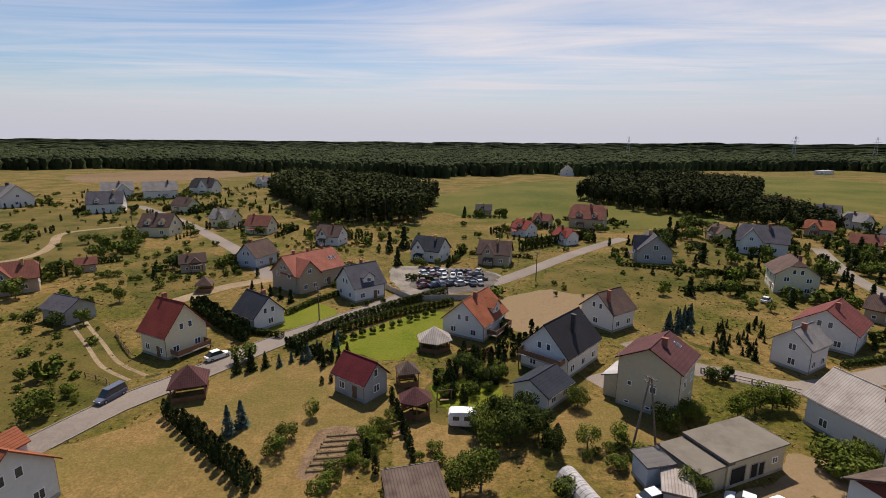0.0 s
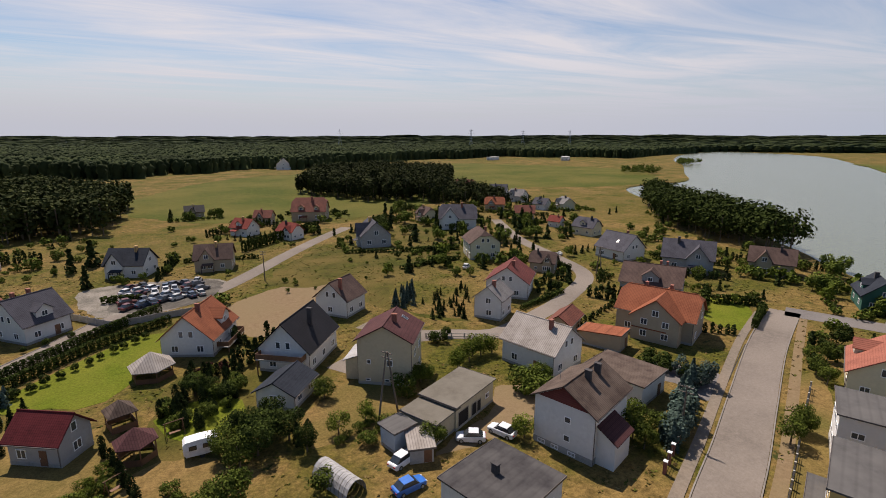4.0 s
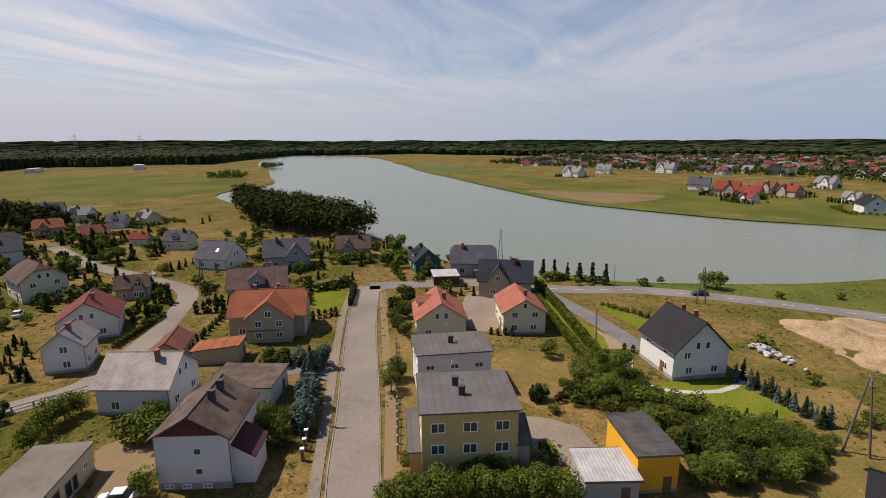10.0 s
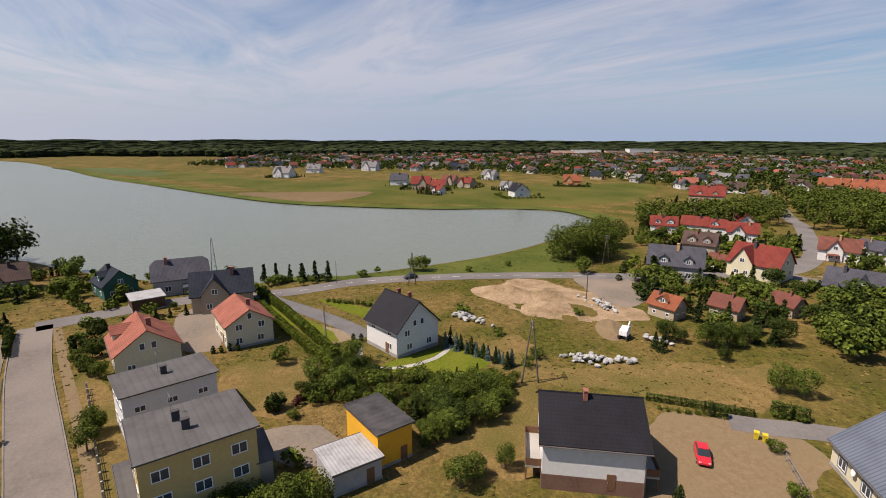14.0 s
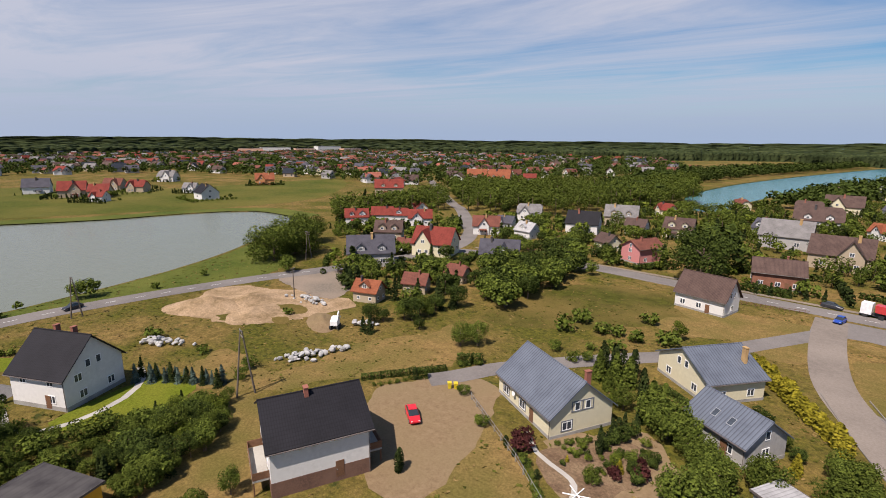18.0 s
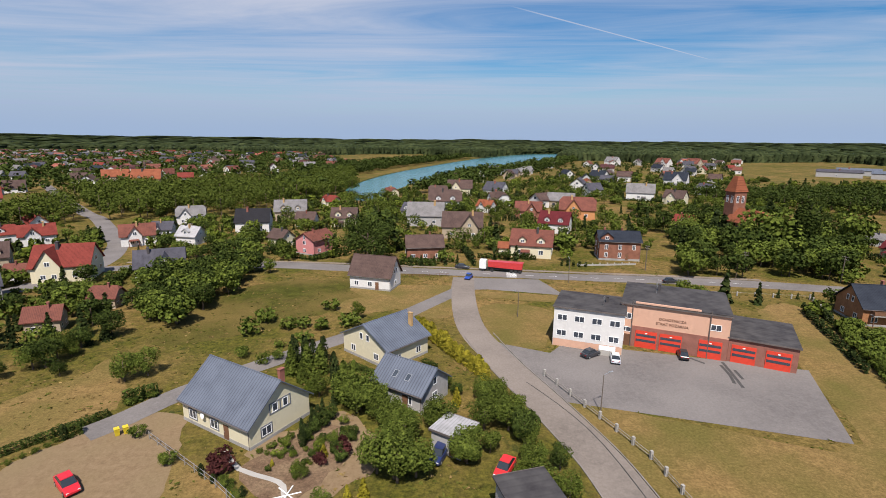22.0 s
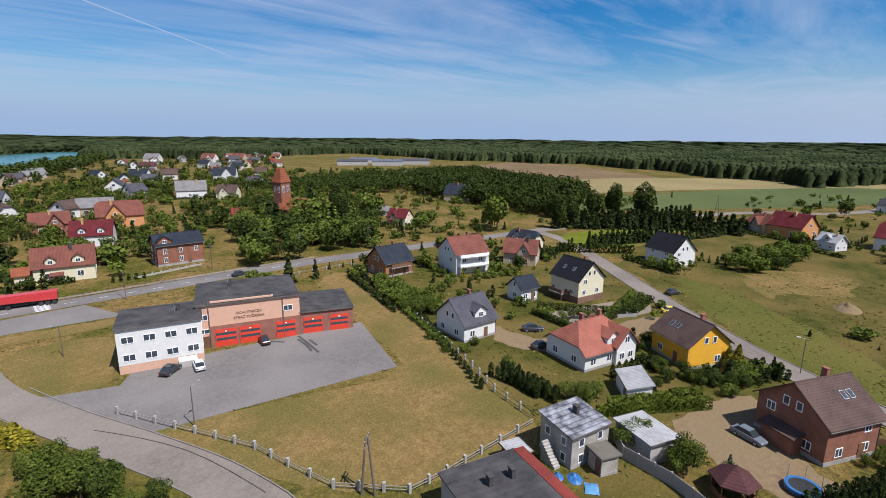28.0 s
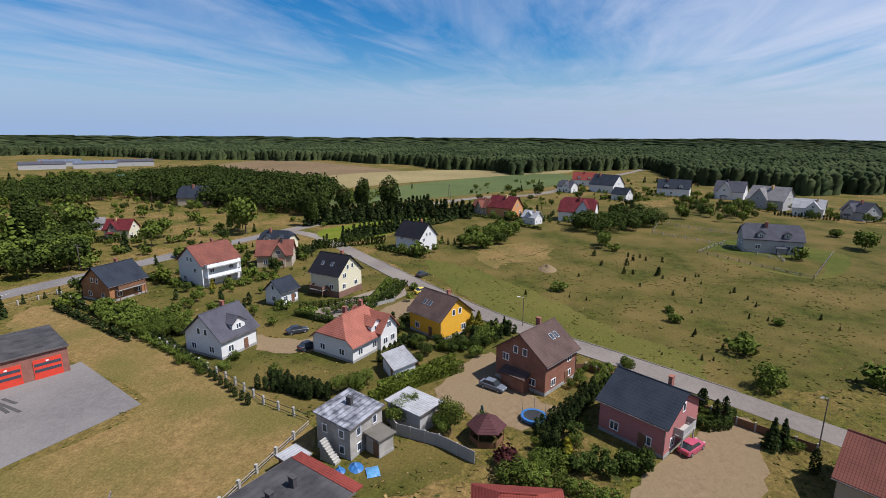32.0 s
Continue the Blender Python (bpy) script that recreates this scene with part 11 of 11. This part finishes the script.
for az, dist, h in ((34.9, 1500, 58), (40.7, 1560, 58), (45.8, 1620, 58), (20.2, 1500, 58), (34.9, 1550, 61)):
    pylon(az, dist, h)
flat_house(528, 690, 35, 34, 12, 5, "ltgrey", "white", "long white shed at the forest edge", name="farm_shed", category="shed", rows=(1.6,), cols=(6, 2), win=(2.0, 1.2), doors=0)
flat_house(632, 622, 40, 40, 12, 6, "ltgrey", "white", "long white shed beside the far meadow", name="farm_shed", category="shed", rows=(1.6,), cols=(6, 2), win=(2.0, 1.2), doors=0)

# ---- marks, paths and clutter ----
SKID = surface("tyre_rubber_marks", (0.06, 0.057, 0.055), (0.1, 0.095, 0.09), grain=1.5, patch=0.6, rough=0.95, bump=0, world_space=True)
for pts in ([(-53.2, -84.2), (-52.4, -80.0), (-51.2, -74.5)], [(-52.2, -83.0), (-51.6, -79.0), (-50.6, -76.0)], [(-53.6, -81.0), (-53.0, -77.5)], [(-48.0, -86.0), (-49.6, -83.6)]):
    ribbon("skid_mark", pts, 0.55, 0.045, SKID, "dark curved tyre marks on the forecourt", "tyre mark")
ribbon("garden_path", [(27.5, -57.5), (24.2, -53.8), (19.8, -52.0), (17.8, -50.7), (17.1, -47.6), (18.5, -44.5)], 0.7, 0.05, CONCRETE, "winding pale concrete garden path", "path")
ribbon("house_path", [(93.4, -14.6), (84.0, -13.9), (80.6, -19.5), (82.4, -27.2), (87.0, -31.8), (92.0, -33.5)], 1.1, 0.05, CONCRETE, "curved pale stone path round a white house", "path")
patch("garden_soil", [(24.5, -58.1), (19.6, -62.3), (13.8, -67.1), (9.7, -62.9), (6.8, -55.3), (13.2, -48.6), (19.2, -47.7)], 0.034, DIRT, "bare brown soil between ornamental shrubs", "garden bed", ragged=0.8)
# cars and wrecks standing in the fenced scrap yard
patch("scrap_yard_ground", [(-9, 134), (3, 128), (14, 134), (17, 147), (8, 154), (-4, 150)], 0.047, surface("oily_dark_yard", (0.1, 0.09, 0.08), (0.06, 0.055, 0.05), (0.14, 0.125, 0.11), grain=0.8, patch=0.3, rough=0.95, world_space=True), "dark oily ground of a scrap yard", "yard", ragged=1.0)
for i in range(30):
    cx, cy = -5 + (i % 7) * 2.7 + rng.uniform(-.5, .5), 133.5 + (i // 7) * 4.2 + rng.uniform(-.6, .6) + (i % 7) * 0.5
    car(cx, cy, 60 + rng.uniform(-60, 60), rng.choice(((0.5, 0.5, 0.52), (0.05, 0.05, 0.06), (0.12, 0.04, 0.035), (0.4, 0.4, 0.39), (0.04, 0.06, 0.1), (0.08, 0.08, 0.085), (0.3, 0.31, 0.33))), "worn old car parked in a scrap yard", 4.2)
# boarded dark-red triangle in the gable of the tall white house
li, top = 10.8 / 2 - 0.5, 9.35
g = Geo()
half, low = 3.75, 7.0
for k in (li + 0.02, li + 0.07):
    g.poly((k, -half, low), (k, half, low), (k, 0, top - 0.1))
part("gable_boards", g.mesh("gable_boards", ROOF["maroonred"]), H_tall, "dark red boarded gable")

# ---- wires along the pole lines, outside stair and tarpaulin ----
STAIRG = Geo()
for i in range(9):
    STAIRG.box(-0.5, 0.5, 0.28 * i, 0.28 * (i + 1), 0.0, 2.6 - 0.28 * i)
stair = tagged(new("outside_stair", STAIRG.mesh("outside_stair", CONCRETE)), "grey concrete stair against a raw block house", "stairs")
stair.matrix_basis = pose(-51.2, -26.4, 0, 0, 0, -18)
TARP = surface("blue_plastic_sheet", (0.10, 0.25, 0.42), (0.07, 0.17, 0.3), grain=2, rough=0.4, bump=0.4)
g = Geo()
n = 7
for j in range(n):
    for i in range(n):
        x0, x1, y0, y1 = -1 + 2 * i / n, -1 + 2 * (i + 1) / n, -0.8 + 1.6 * j / n, -0.8 + 1.6 * (j + 1) / n
        hh = lambda a, b: 0.08 + 0.35 * max(0.0, 1 - a * a - b * b) + 0.08 * noise.noise(Vector((a * 3, b * 3, 1)))
        g.poly((x0, y0, hh(x0, y0)), (x1, y0, hh(x1, y0)), (x1, y1, hh(x1, y1)), (x0, y1, hh(x0, y1)))
tp = tagged(new("tarpaulin", g.mesh("tarpaulin", TARP)), "crumpled blue plastic sheet lying in grass", "tarpaulin")
tp.matrix_basis = pose(-49.8, -19.2, 0.0, 0, 0, 30)

# ---- raised kerbs along the village streets ----
KERB = surface("kerb_concrete", (0.19, 0.168, 0.146), (0.13, 0.115, 0.10), grain=2.5, patch=0.4, rough=0.95)


def kerb(pts, half, label):
    line = smooth(pts, 3.0)
    n = len(line)
    for side in (1, -1):
        g = Geo()
        for i, p in enumerate(line):
            d = (line[min(i + 1, n - 1)] - line[max(i - 1, 0)]).normalized()
            o = Vector((-d.y, d.x, 0)) * side
            for k, z in ((half, 0.0), (half, 0.15), (half + 0.18, 0.15), (half + 0.18, 0.0)):
                q = p + o * k
                g.v.append((q.x, q.y, z))
            if i:
                a, b = 4 * (i - 1), 4 * i
                g.f += [(a + j, a + j + 1, b + j + 1, b + j) for j in range(3)]
        tagged(new("kerb", g.mesh("kerb", KERB)), label, "kerb", kind="structure")


kerb([(-9, -97), (-13, -82), (-18, -67), (-22, -52), (-22, -38), (-12, -22), (4, -6), (22, 9), (45, 21), (63, 28), (78, 34), (101, 43), (122, 50)], 3.15, "pale concrete kerb along the village street")
kerb([(-54, 59), (-50, 69), (-45, 76), (-40, 84), (-35, 92), (-29, 100), (-19, 112), (-9, 126)], 2.75, "pale concrete kerb along the garden street")
kerb([(85, -152), (65, -153), (50, -154), (30, -151), (8, -148)], 3.55, "pale concrete kerb along the main road")
kerb([(-46, -141), (-74, -138), (-96, -134), (-120, -128), (-145, -123)], 3.55, "pale concrete kerb along the main road")
kerb([(-151, -58), (-127, -34), (-111, -17), (-99, -1), (-89, 15), (-79, 30)], 2.85, "pale concrete kerb beside the meadow street")
